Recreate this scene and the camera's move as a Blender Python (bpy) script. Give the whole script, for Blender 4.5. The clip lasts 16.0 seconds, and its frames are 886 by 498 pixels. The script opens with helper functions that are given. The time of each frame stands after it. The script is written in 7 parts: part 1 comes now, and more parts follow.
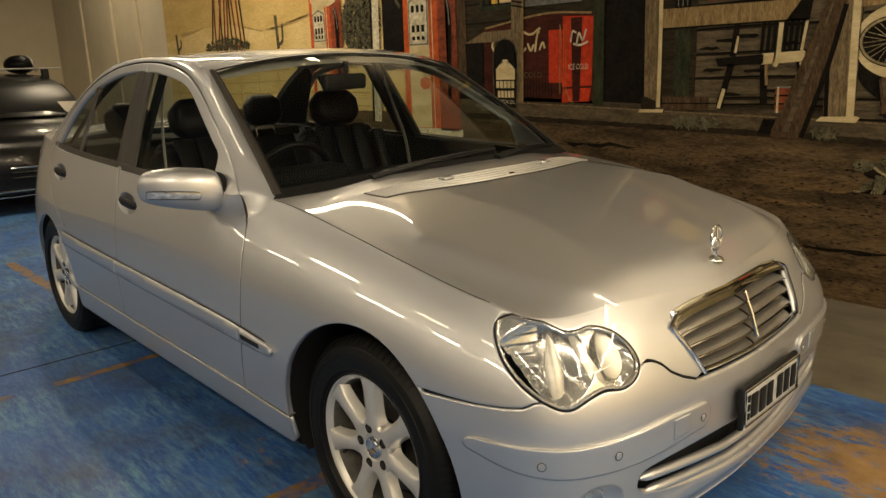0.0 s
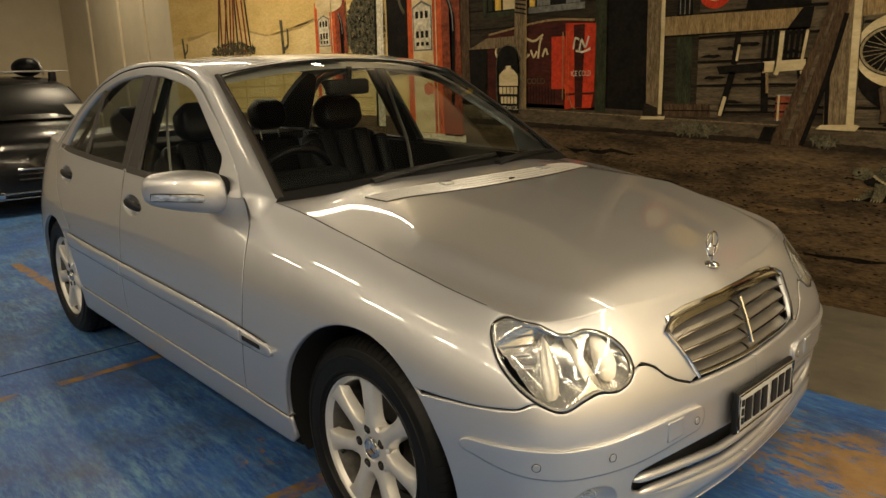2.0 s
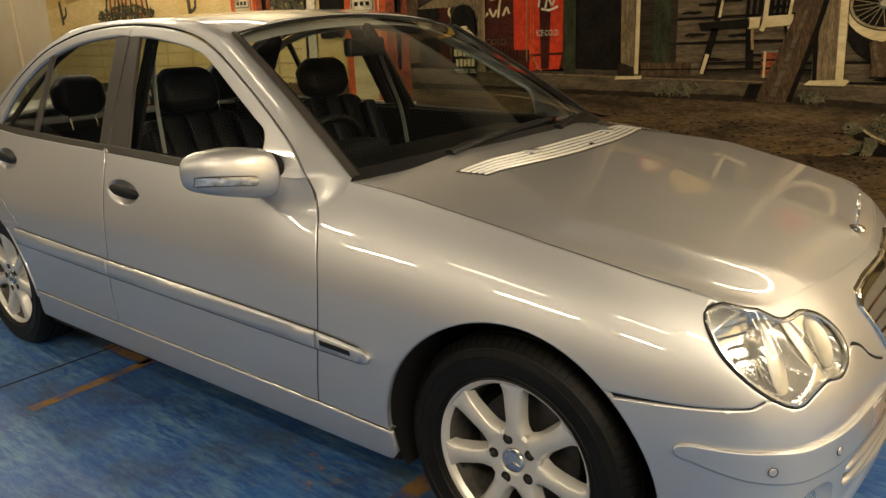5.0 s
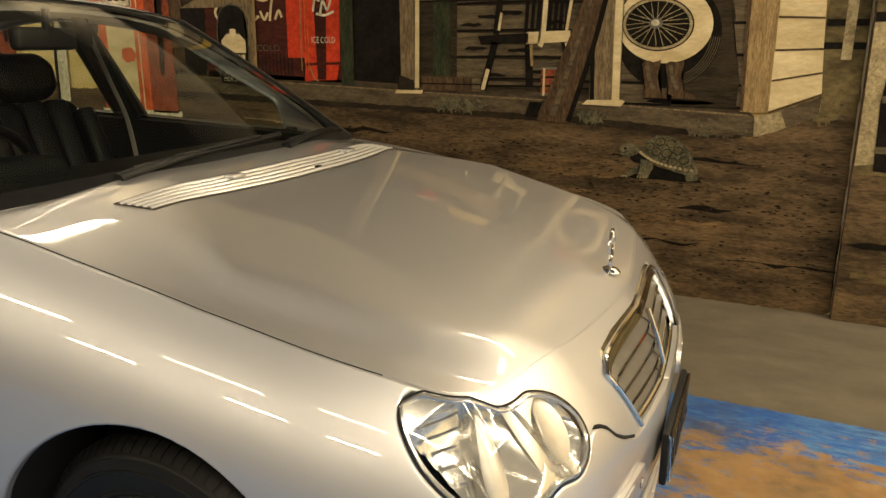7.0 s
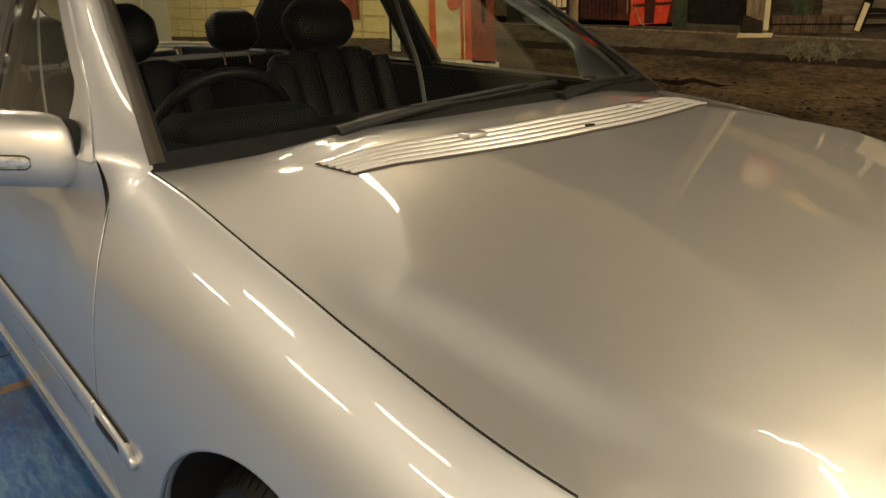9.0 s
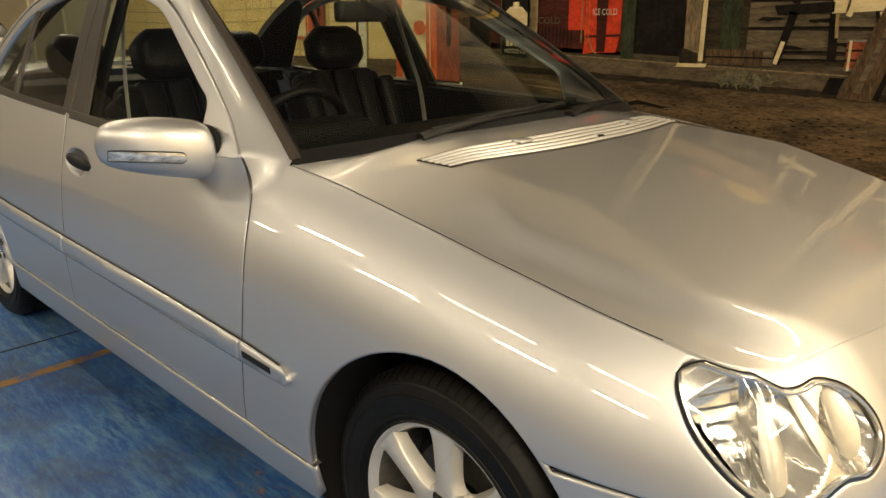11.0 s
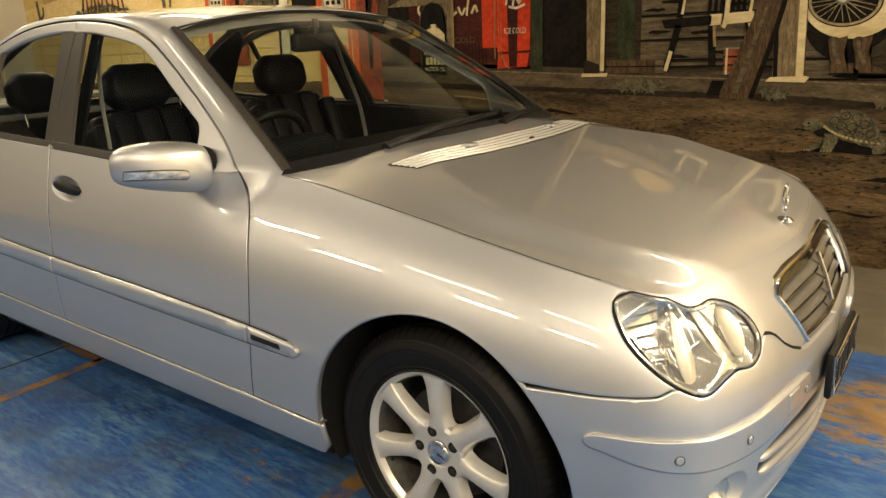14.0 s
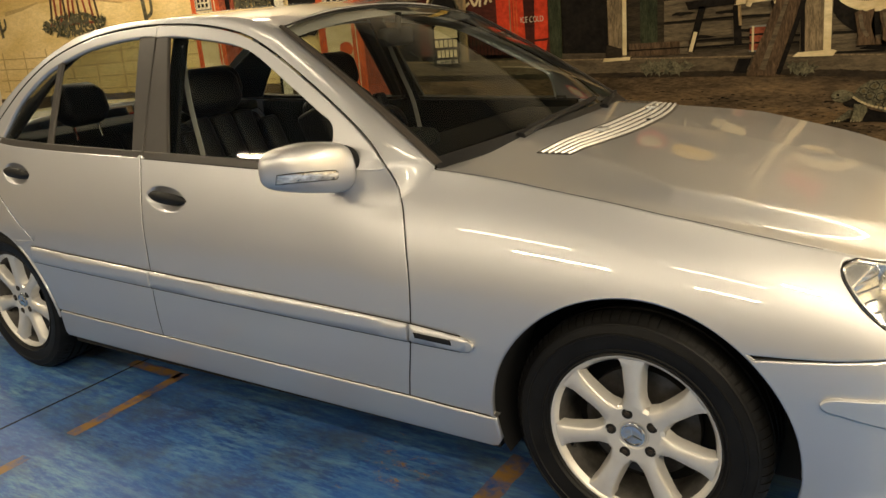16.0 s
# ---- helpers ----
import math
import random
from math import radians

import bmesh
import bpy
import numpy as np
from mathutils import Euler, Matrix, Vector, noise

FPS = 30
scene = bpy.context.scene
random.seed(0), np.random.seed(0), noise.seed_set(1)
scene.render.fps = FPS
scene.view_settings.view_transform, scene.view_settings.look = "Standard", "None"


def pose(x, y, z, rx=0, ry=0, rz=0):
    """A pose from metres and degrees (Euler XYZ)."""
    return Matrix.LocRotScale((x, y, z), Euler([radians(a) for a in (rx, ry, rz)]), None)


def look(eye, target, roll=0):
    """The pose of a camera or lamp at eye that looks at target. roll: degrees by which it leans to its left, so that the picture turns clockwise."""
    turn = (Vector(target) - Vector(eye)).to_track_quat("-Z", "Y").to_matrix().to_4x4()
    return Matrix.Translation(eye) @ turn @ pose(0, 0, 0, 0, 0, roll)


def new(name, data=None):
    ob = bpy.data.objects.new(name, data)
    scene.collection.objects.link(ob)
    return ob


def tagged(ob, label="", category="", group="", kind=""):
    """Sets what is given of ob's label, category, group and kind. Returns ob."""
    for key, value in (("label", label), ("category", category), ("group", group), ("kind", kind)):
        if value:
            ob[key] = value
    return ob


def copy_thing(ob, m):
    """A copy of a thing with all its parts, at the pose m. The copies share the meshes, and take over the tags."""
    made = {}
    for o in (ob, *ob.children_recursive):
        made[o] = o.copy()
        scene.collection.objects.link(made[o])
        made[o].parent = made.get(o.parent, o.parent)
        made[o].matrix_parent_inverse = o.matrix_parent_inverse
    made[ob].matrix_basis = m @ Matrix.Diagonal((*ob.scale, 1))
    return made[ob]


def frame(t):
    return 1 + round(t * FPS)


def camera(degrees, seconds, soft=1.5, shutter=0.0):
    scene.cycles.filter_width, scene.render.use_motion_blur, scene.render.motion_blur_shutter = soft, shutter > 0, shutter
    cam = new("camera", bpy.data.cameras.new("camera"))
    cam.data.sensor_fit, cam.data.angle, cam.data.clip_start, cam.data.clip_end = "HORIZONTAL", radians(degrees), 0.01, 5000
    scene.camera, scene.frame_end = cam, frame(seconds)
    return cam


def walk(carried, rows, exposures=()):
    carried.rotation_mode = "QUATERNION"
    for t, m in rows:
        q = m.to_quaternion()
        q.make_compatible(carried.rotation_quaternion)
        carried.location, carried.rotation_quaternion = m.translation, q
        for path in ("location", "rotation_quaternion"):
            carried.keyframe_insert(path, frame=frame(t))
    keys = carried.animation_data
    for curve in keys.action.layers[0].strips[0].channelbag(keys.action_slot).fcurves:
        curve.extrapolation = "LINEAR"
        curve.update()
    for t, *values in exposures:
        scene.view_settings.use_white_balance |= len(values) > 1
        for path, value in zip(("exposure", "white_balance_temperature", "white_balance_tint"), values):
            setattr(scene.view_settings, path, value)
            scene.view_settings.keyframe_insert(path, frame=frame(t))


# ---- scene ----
cam = camera(60.5, 16.0)
PATH = [
    (0, (1.56, -1.9, 1.334), (0.11, -0.608, 0.86), -2.2),
    (0.5, (1.585, -1.881, 1.324), (0.117, -0.615, 0.832), -1.3),
    (1, (1.607, -1.876, 1.317), (0.179, -0.573, 0.803), -1.6),
    (1.5, (1.609, -1.886, 1.317), (0.174, -0.601, 0.782), -2.3),
    (2, (1.591, -1.91, 1.337), (0.132, -0.623, 0.876), -1.8),
    (2.5, (1.519, -1.941, 1.336), (0.037, -0.677, 0.881), -3.0),
    (3, (1.424, -1.963, 1.303), (0.014, -0.653, 0.76), -1.5),
    (3.2, (1.367, -1.953, 1.307), (-0.023, -0.627, 0.749), -1.1),
    (5.3, (0.881, -2.168, 1.322), (-0.203, -0.579, 0.776), -3.2),
    (5.5, (0.889, -2.138, 1.317), (-0.111, -0.494, 0.773), -3.1),
    (6, (0.945, -1.958, 1.319), (-0.15, -0.354, 0.843), -2.5),
    (6.5, (0.978, -1.795, 1.301), (0.054, -0.092, 0.808), 0.0),
    (7, (0.899, -1.608, 1.269), (0.08, 0.139, 0.744), 0.2),
    (7.5, (0.801, -1.442, 1.24), (-0.151, 0.238, 0.718), -1.2),
    (8, (0.781, -1.258, 1.199), (-0.318, 0.316, 0.637), -2.3),
    (8.5, (0.77, -1.119, 1.193), (-0.512, 0.31, 0.635), -3.0),
    (9, (0.737, -1.14, 1.199), (-0.737, 0.06, 0.577), -2.0),
    (9.2, (0.735, -1.172, 1.209), (-0.771, -0.03, 0.555), -2.0),
    (11.3, (0.943, -1.748, 1.273), (-0.384, -0.368, 0.694), -0.6),
    (11.5, (0.986, -1.781, 1.281), (-0.36, -0.417, 0.708), -1.9),
    (12, (1.047, -1.871, 1.279), (-0.263, -0.461, 0.734), -1.5),
    (12.5, (1.088, -1.974, 1.288), (-0.124, -0.493, 0.706), -1.5),
    (13, (1.101, -2.029, 1.298), (-0.129, -0.565, 0.712), -1.4),
    (13.5, (1.085, -2.028, 1.296), (-0.091, -0.507, 0.748), -1.0),
    (14, (1.034, -2.055, 1.293), (-0.155, -0.543, 0.743), -2.5),
    (14.5, (0.91, -2.074, 1.305), (-0.347, -0.622, 0.746), -5.0),
    (15, (0.741, -2.106, 1.316), (-0.519, -0.629, 0.834), -5.7),
    (15.5, (0.622, -2.259, 1.308), (-0.546, -0.728, 0.768), -7.6),
    (16, (0.556, -2.381, 1.311), (-0.509, -0.788, 0.741), -5.1),
]
walk(cam, [(t, look(eye, target, roll)) for t, eye, target, roll in PATH], [(0, -0.47), (3, -0.45), (5.5, -0.16), (6.5, -0.06), (7.5, 0.07), (8.5, -0.05), (9.2, -0.07), (11.3, 0.1), (12.5, 0.1), (15, 0.13), (16, 0.13)])

# ---- light ----
world = bpy.data.worlds.new("world")
scene.world = world
world.use_nodes = True
world.node_tree.nodes["Background"].inputs[0].default_value = (1.0, 0.86, 0.66, 1)
world.node_tree.nodes["Background"].inputs[1].default_value = 0.02


def area_lamp(name, x, y, z, sx, sy, watts, color=(1.0, 0.815, 0.55)):
    data = bpy.data.lights.new(name, "AREA")
    data.shape, data.size, data.size_y, data.energy, data.color = "RECTANGLE", sx, sy, watts, color
    ob = new(name, data)
    ob.matrix_world = pose(x, y, z)
    return ob


LAMP_W = 42.0

# ---- materials ----
def mat(name, color, rough=0.5, metal=0.0, vary=0.0, scale=8.0, bump=0.0, bscale=60.0, coat=0.0, detail=4.0, stretch=(1, 1, 1), color2=None, emit=0.0, spec=0.5):
    """A Principled material with noise in colour and relief, in metres of the object's own space."""
    m = bpy.data.materials.new(name)
    m.use_nodes = True
    nt = m.node_tree
    b = nt.nodes["Principled BSDF"]
    b.inputs["Base Color"].default_value = (*color, 1)
    b.inputs["Roughness"].default_value = rough
    b.inputs["Metallic"].default_value = metal
    b.inputs["Coat Weight"].default_value = coat
    b.inputs["Specular IOR Level"].default_value = spec
    b.inputs["Coat Roughness"].default_value = 0.04
    if emit:
        b.inputs["Emission Color"].default_value = (*color, 1)
        b.inputs["Emission Strength"].default_value = emit
    if vary or bump:
        co = nt.nodes.new("ShaderNodeTexCoord")
        mp = nt.nodes.new("ShaderNodeMapping")
        mp.inputs["Scale"].default_value = stretch
        nt.links.new(co.outputs["Object"], mp.inputs["Vector"])
    if vary:
        n = nt.nodes.new("ShaderNodeTexNoise")
        n.inputs["Scale"].default_value, n.inputs["Detail"].default_value = scale, detail
        n.inputs["Roughness"].default_value = 0.65
        nt.links.new(mp.outputs[0], n.inputs["Vector"])
        r = nt.nodes.new("ShaderNodeValToRGB")
        c2 = color2 or tuple(c * (1 - vary) for c in color)
        c1 = color if color2 else tuple(min(1, c * (1 + vary)) for c in color)
        r.color_ramp.elements[0].position, r.color_ramp.elements[1].position = 0.32, 0.68
        r.color_ramp.elements[0].color, r.color_ramp.elements[1].color = (*c2, 1), (*c1, 1)
        nt.links.new(n.outputs["Fac"], r.inputs[0])
        nt.links.new(r.outputs[0], b.inputs["Base Color"])
    if bump:
        n2 = nt.nodes.new("ShaderNodeTexNoise")
        n2.inputs["Scale"].default_value, n2.inputs["Detail"].default_value = bscale, 3
        nt.links.new(mp.outputs[0], n2.inputs["Vector"])
        bp = nt.nodes.new("ShaderNodeBump")
        bp.inputs["Strength"].default_value, bp.inputs["Distance"].default_value = bump, 0.004
        nt.links.new(n2.outputs["Fac"], bp.inputs["Height"])
        nt.links.new(bp.outputs[0], b.inputs["Normal"])
    return m


def glass_mat(name, tint, gloss=1.0):
    """Thin clear sheet: it lets light through by its tint and mirrors more the flatter one looks at it."""
    m = bpy.data.materials.new(name)
    m.use_nodes = True
    nt = m.node_tree
    nt.nodes.remove(nt.nodes["Principled BSDF"])
    tr, gl, mx, lw, pw, mr = (nt.nodes.new(k) for k in ("ShaderNodeBsdfTransparent", "ShaderNodeBsdfGlossy", "ShaderNodeMixShader", "ShaderNodeLayerWeight", "ShaderNodeMath", "ShaderNodeMapRange"))
    tr.inputs[0].default_value = (*tint, 1)
    gl.inputs["Roughness"].default_value = 0.01
    gl.inputs["Color"].default_value = (gloss, gloss, gloss, 1)
    lw.inputs["Blend"].default_value = 0.5
    pw.operation = "POWER"
    pw.inputs[1].default_value = 5.0
    mr.inputs["To Min"].default_value, mr.inputs["To Max"].default_value = 0.04, 0.9
    nt.links.new(lw.outputs["Facing"], pw.inputs[0])
    nt.links.new(pw.outputs[0], mr.inputs["Value"])
    nt.links.new(mr.outputs[0], mx.inputs[0])
    nt.links.new(tr.outputs[0], mx.inputs[1])
    nt.links.new(gl.outputs[0], mx.inputs[2])
    nt.links.new(mx.outputs[0], nt.nodes["Material Output"].inputs[0])
    return m


def paint_mat():
    """Silver metallic lacquer: a soft metal layer with fine flakes under a clear coat."""
    m = bpy.data.materials.new("silver_paint")
    m.use_nodes = True
    nt = m.node_tree
    b = nt.nodes["Principled BSDF"]
    b.inputs["Base Color"].default_value = (0.575, 0.583, 0.605, 1)
    b.inputs["Metallic"].default_value = 0.84
    b.inputs["Roughness"].default_value = 0.48
    b.inputs["Coat Weight"].default_value = 1.0
    b.inputs["Coat Roughness"].default_value = 0.03
    b.inputs["Coat IOR"].default_value = 1.7
    co = nt.nodes.new("ShaderNodeTexCoord")
    v = nt.nodes.new("ShaderNodeTexVoronoi")
    v.inputs["Scale"].default_value = 900
    nt.links.new(co.outputs["Object"], v.inputs["Vector"])
    mp = nt.nodes.new("ShaderNodeMapRange")
    mp.inputs["To Min"].default_value, mp.inputs["To Max"].default_value = 0.40, 0.48
    nt.links.new(v.outputs["Color"], mp.inputs["Value"])
    nt.links.new(mp.outputs[0], b.inputs["Roughness"])
    n = nt.nodes.new("ShaderNodeTexNoise")
    n.inputs["Scale"].default_value, n.inputs["Detail"].default_value = 3.0, 5
    nt.links.new(co.outputs["Object"], n.inputs["Vector"])
    m2 = nt.nodes.new("ShaderNodeMapRange")
    m2.inputs["To Min"].default_value, m2.inputs["To Max"].default_value = 0.004, 0.014
    nt.links.new(n.outputs["Fac"], m2.inputs["Value"])
    nt.links.new(m2.outputs[0], b.inputs["Coat Roughness"])
    return m


PAINT = paint_mat()
BLACK = mat("black_plastic", (0.009, 0.009, 0.0095), 0.5, spec=0.25, vary=0.2, scale=30, bump=0.05, bscale=300)
TRIM = mat("dark_window_trim", (0.040, 0.034, 0.029), 0.42, vary=0.1, scale=12)
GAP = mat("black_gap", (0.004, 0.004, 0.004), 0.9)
RUBBER = mat("tyre_rubber", (0.0055, 0.0054, 0.0052), 0.50, spec=0.22, vary=0.45, scale=9, bump=0.12, bscale=160)
ALLOY = mat("alloy", (0.62, 0.61, 0.585), 0.36, 0.45, vary=0.07, scale=14, coat=0.4)
CHROME = mat("chrome", (0.75, 0.75, 0.74), 0.07, 1.0, vary=0.03, scale=20)
# silver rim barrel; the shade behind the spokes is put into the colour
SHADED_ALLOY = mat("dusty_alloy", (0.10, 0.095, 0.088), 0.55, 0.5, vary=0.4, scale=18)
BOLT = mat("dark_bolt", (0.045, 0.036, 0.028), 0.5, 0.6, vary=0.3, scale=40)
STEEL = mat("brake_steel", (0.10, 0.095, 0.09), 0.5, 0.8, vary=0.3, scale=30)
GLASS = glass_mat("window_glass", (0.85, 0.90, 0.85))
# rear glass, its tint darkened to stand for the dim cabin behind
DARKGLASS = glass_mat("tinted_glass", (0.66, 0.70, 0.67))
FROST = mat("frosted_reflector", (0.50, 0.49, 0.46), 0.40, metal=0.75, vary=0.08, scale=40, bump=0.02, bscale=300)
LENS = glass_mat("lamp_lens", (0.93, 0.94, 0.94), 1.0)
LEATHER = mat("black_leather", (0.0035, 0.0035, 0.0042), 0.42, spec=0.14, vary=0.25, scale=15)
DASH = mat("dark_grey_dashboard", (0.0045, 0.0052, 0.0052), 0.7, spec=0.1, vary=0.2, scale=20, bump=0.1, bscale=250)
LINER = mat("grey_headlining", (0.30, 0.29, 0.27), 0.95, vary=0.08, scale=30, bump=0.1, bscale=200)
# silver louvres; the dark floor they reflect is put into the colour
LOUVRE = mat("louvre_grey", (0.30, 0.285, 0.265), 0.30, 0.7, vary=0.08, scale=20)
REFLECTOR = mat("lamp_reflector", (0.74, 0.735, 0.72), 0.20, 0.85, vary=0.05, scale=30)


# ---- mesh helpers ----
def spl(xs, ys):
    """Monotone cubic through the knots, continued straight past the ends."""
    xs, ys = np.array(xs, float), np.array(ys, float)
    h, d = np.diff(xs), np.diff(ys) / np.diff(xs)
    m = np.zeros(len(xs))
    m[0], m[-1] = d[0], d[-1]
    for i in range(1, len(xs) - 1):
        if d[i - 1] * d[i] > 0:
            w1, w2 = 2 * h[i] + h[i - 1], h[i] + 2 * h[i - 1]
            m[i] = (w1 + w2) / (w1 / d[i - 1] + w2 / d[i])

    def f(x):
        x = np.asarray(x, float)
        i = np.clip(np.searchsorted(xs, x) - 1, 0, len(xs) - 2)
        t = (x - xs[i]) / h[i]
        c = np.clip(t, 0, 1)
        v = ys[i] * (1 + 2 * c) * (1 - c) ** 2 + h[i] * m[i] * c * (1 - c) ** 2 + ys[i + 1] * c * c * (3 - 2 * c) + h[i] * m[i + 1] * c * c * (c - 1)
        return v + np.where(t > 1, (t - 1) * h[i] * m[-1], 0) + np.where(t < 0, t * h[i] * m[0], 0)

    return f


def catmull(pts, n=16, closed=False):
    """A smooth line through the points."""
    p = np.array(pts, float)
    p = np.vstack([p[-1], p, p[:2]]) if closed else np.vstack([2 * p[0] - p[1], p, 2 * p[-1] - p[-2]])
    out = []
    for i in range(1, len(p) - 2):
        a, b, c, d = p[i - 1], p[i], p[i + 1], p[i + 2]
        for t in np.arange(n) / n:
            out.append(0.5 * (2 * b + (c - a) * t + (2 * a - 5 * b + 4 * c - d) * t * t + (3 * b - a - 3 * c + d) * t**3))
    if not closed:
        out.append(p[-2])
    return np.array(out)


def even(pts, step, closed=False):
    """The line again, with points at even steps."""
    p = np.array(pts, float)
    if closed:
        p = np.vstack([p, p[:1]])
    s = np.r_[0, np.cumsum(np.linalg.norm(np.diff(p, axis=0), axis=1))]
    n = max(2, int(round(s[-1] / step)))
    at = np.linspace(0, s[-1], n + 1)
    out = np.stack([np.interp(at, s, p[:, k]) for k in range(p.shape[1])], 1)
    return out[:-1] if closed else out


def ring(*lines, step=0.012):
    """A closed outline of several lines end to end; corners are kept."""
    out = []
    for ln in lines:
        e = even(ln, step)
        out.extend(e[:-1] if np.allclose(e[-1], np.array(lines[(lines.index(ln) + 1) % len(lines)][0]), atol=1e-4) else e)
    return np.array(out)


def inside(pts, poly):
    x, y = pts[:, 0], pts[:, 1]
    c = np.zeros(len(pts), bool)
    px, py = poly[:, 0], poly[:, 1]
    qx, qy = np.roll(px, 1), np.roll(py, 1)
    for a, b, u, v in zip(px, py, qx, qy):
        hit = ((b > y) != (v > y)) & (x < (u - a) * (y - b) / (v - b + 1e-12) + a)
        c ^= hit
    return c


def inward(loop, d):
    """The loop drawn in by d to its own left or right, whichever is inside."""
    t = np.roll(loop, -1, 0) - np.roll(loop, 1, 0)
    n = np.stack([-t[:, 1], t[:, 0]], 1)
    n /= np.linalg.norm(n, axis=1)[:, None] + 1e-9
    area = (loop[:, 0] * np.roll(loop[:, 1], -1) - np.roll(loop[:, 0], -1) * loop[:, 1]).sum()
    return loop + n * (d if area > 0 else -d), n * (-1 if area > 0 else 1)


def link(name, me, material, parent=None, label=""):
    if material:
        me.materials.append(material)
    ob = new(name, me)
    if parent:
        ob.parent = parent
    if label:
        ob["label"] = label
    return ob


def part(name, bm, material, parent=None, label="", smooth=True, sharp=0.7):
    """One mesh object of a bmesh."""
    me = bpy.data.meshes.new(name)
    bm.normal_update()
    if smooth:
        for f in bm.faces:
            f.smooth = True
        for e in bm.edges:
            if len(e.link_faces) == 2 and e.calc_face_angle(0) > sharp:
                e.smooth = False
    bm.to_mesh(me)
    bm.free()
    return link(name, me, material, parent, label)


def panel(name, surf, loop, material, parent, step=0.03, thick=0.012, holes=(), flip=False, label="", lip=0.004, turn=0.40):
    """A sheet with rolled edges: the closed loop (and holes) lie in the surface's two parameters, surf gives points in space."""
    from mathutils.geometry import delaunay_2d_cdt
    loops = [np.array(loop)] + [np.array(h) for h in holes]
    pts, edges, rim = [], [], []
    for k, lp in enumerate(loops):
        b = len(pts)
        pts += list(lp)
        edges += [(b + i, b + (i + 1) % len(lp)) for i in range(len(lp))]
        rim.append((b, len(lp)))
    inner = []
    for k, lp in enumerate(loops):
        drawn, _ = inward(lp, lip if k == 0 else -lip)
        inner.append(drawn)
    lo, hi = loops[0].min(0), loops[0].max(0)
    gx, gy = np.meshgrid(np.arange(lo[0] + step / 2, hi[0], step), np.arange(lo[1] + step / 2, hi[1], step))
    grid = np.stack([gx.ravel(), gy.ravel()], 1)
    cand = np.vstack(inner + [grid])
    ok = inside(cand, loops[0])
    for h in loops[1:]:
        ok &= ~inside(cand, h)
    allb = np.vstack(loops)
    near = np.array([np.min(((allb - c) ** 2).sum(1)) for c in cand]) if len(cand) else np.zeros(0)
    n_in = sum(len(i) for i in inner)
    far = np.where(np.arange(len(cand)) < n_in, (lip * 0.55) ** 2, (lip * 2.2) ** 2)
    cand = cand[ok & (near > far)]
    v2 = [Vector(p) for p in np.vstack([np.array(pts), cand])]
    out = delaunay_2d_cdt(v2, edges, [], 0, 1e-6)
    V = np.array([(p.x, p.y) for p in out[0]])
    faces = [f for f in out[2]]
    cen = np.array([V[list(f)].mean(0) for f in faces])
    ok = inside(cen, loops[0])
    for h in loops[1:]:
        ok &= ~inside(cen, h)
    faces = [f for f, o in zip(faces, ok) if o]
    e = 2e-3
    P = surf(V[:, 0], V[:, 1])
    N = np.cross(surf(V[:, 0] + e, V[:, 1]) - surf(V[:, 0] - e, V[:, 1]), surf(V[:, 0], V[:, 1] + e) - surf(V[:, 0], V[:, 1] - e))
    N /= np.linalg.norm(N, axis=1)[:, None] + 1e-12
    if flip:
        N = -N
    normals = N.copy()
    P, N, normals = list(P), list(N), list(normals)
    where = {}
    for k, (b, n) in enumerate(rim):
        _, outn = inward(loops[k], 0.001)
        if k:
            outn = -outn
        idx = []
        for i in range(n):
            d = ((V - loops[k][i]) ** 2).sum(1)
            idx.append(int(d.argmin()))
        base = len(P)
        for j, i in enumerate(idx):
            q = surf(*(np.array([V[i][0] + outn[j][0] * e]), np.array([V[i][1] + outn[j][1] * e])))[0] - P[i]
            q /= np.linalg.norm(q) + 1e-12
            m = N[i] * (1 - turn * 0.5) + q * turn
            normals[i] = m / np.linalg.norm(m)
            P.append(P[i] - N[i] * thick)
            N.append(N[i])
            normals.append(q)
        for j in range(n):
            a, c = idx[j], idx[(j + 1) % n]
            if a != c:
                faces.append([a, c, base + (j + 1) % n, base + j])
    me = bpy.data.meshes.new(name)
    P = np.array(P)
    # every face is turned to agree with the surface's outward normals
    NN = np.array(normals)
    fixed = []
    for f in faces:
        a, b, c = P[f[0]], P[f[1]], P[f[2]]
        g = np.cross(b - a, c - a)
        fixed.append(list(f) if g @ NN[list(f)].mean(0) >= 0 else list(f)[::-1])
    me.from_pydata([tuple(p) for p in P], [], fixed)
    me.polygons.foreach_set("use_smooth", [True] * len(me.polygons))
    me.normals_split_custom_set_from_vertices([tuple(n) for n in NN])
    return link(name, me, material, parent, label)


def mirrored(surf):
    def f(a, b):
        return surf(a, b) * np.array((1, -1, 1))
    return f


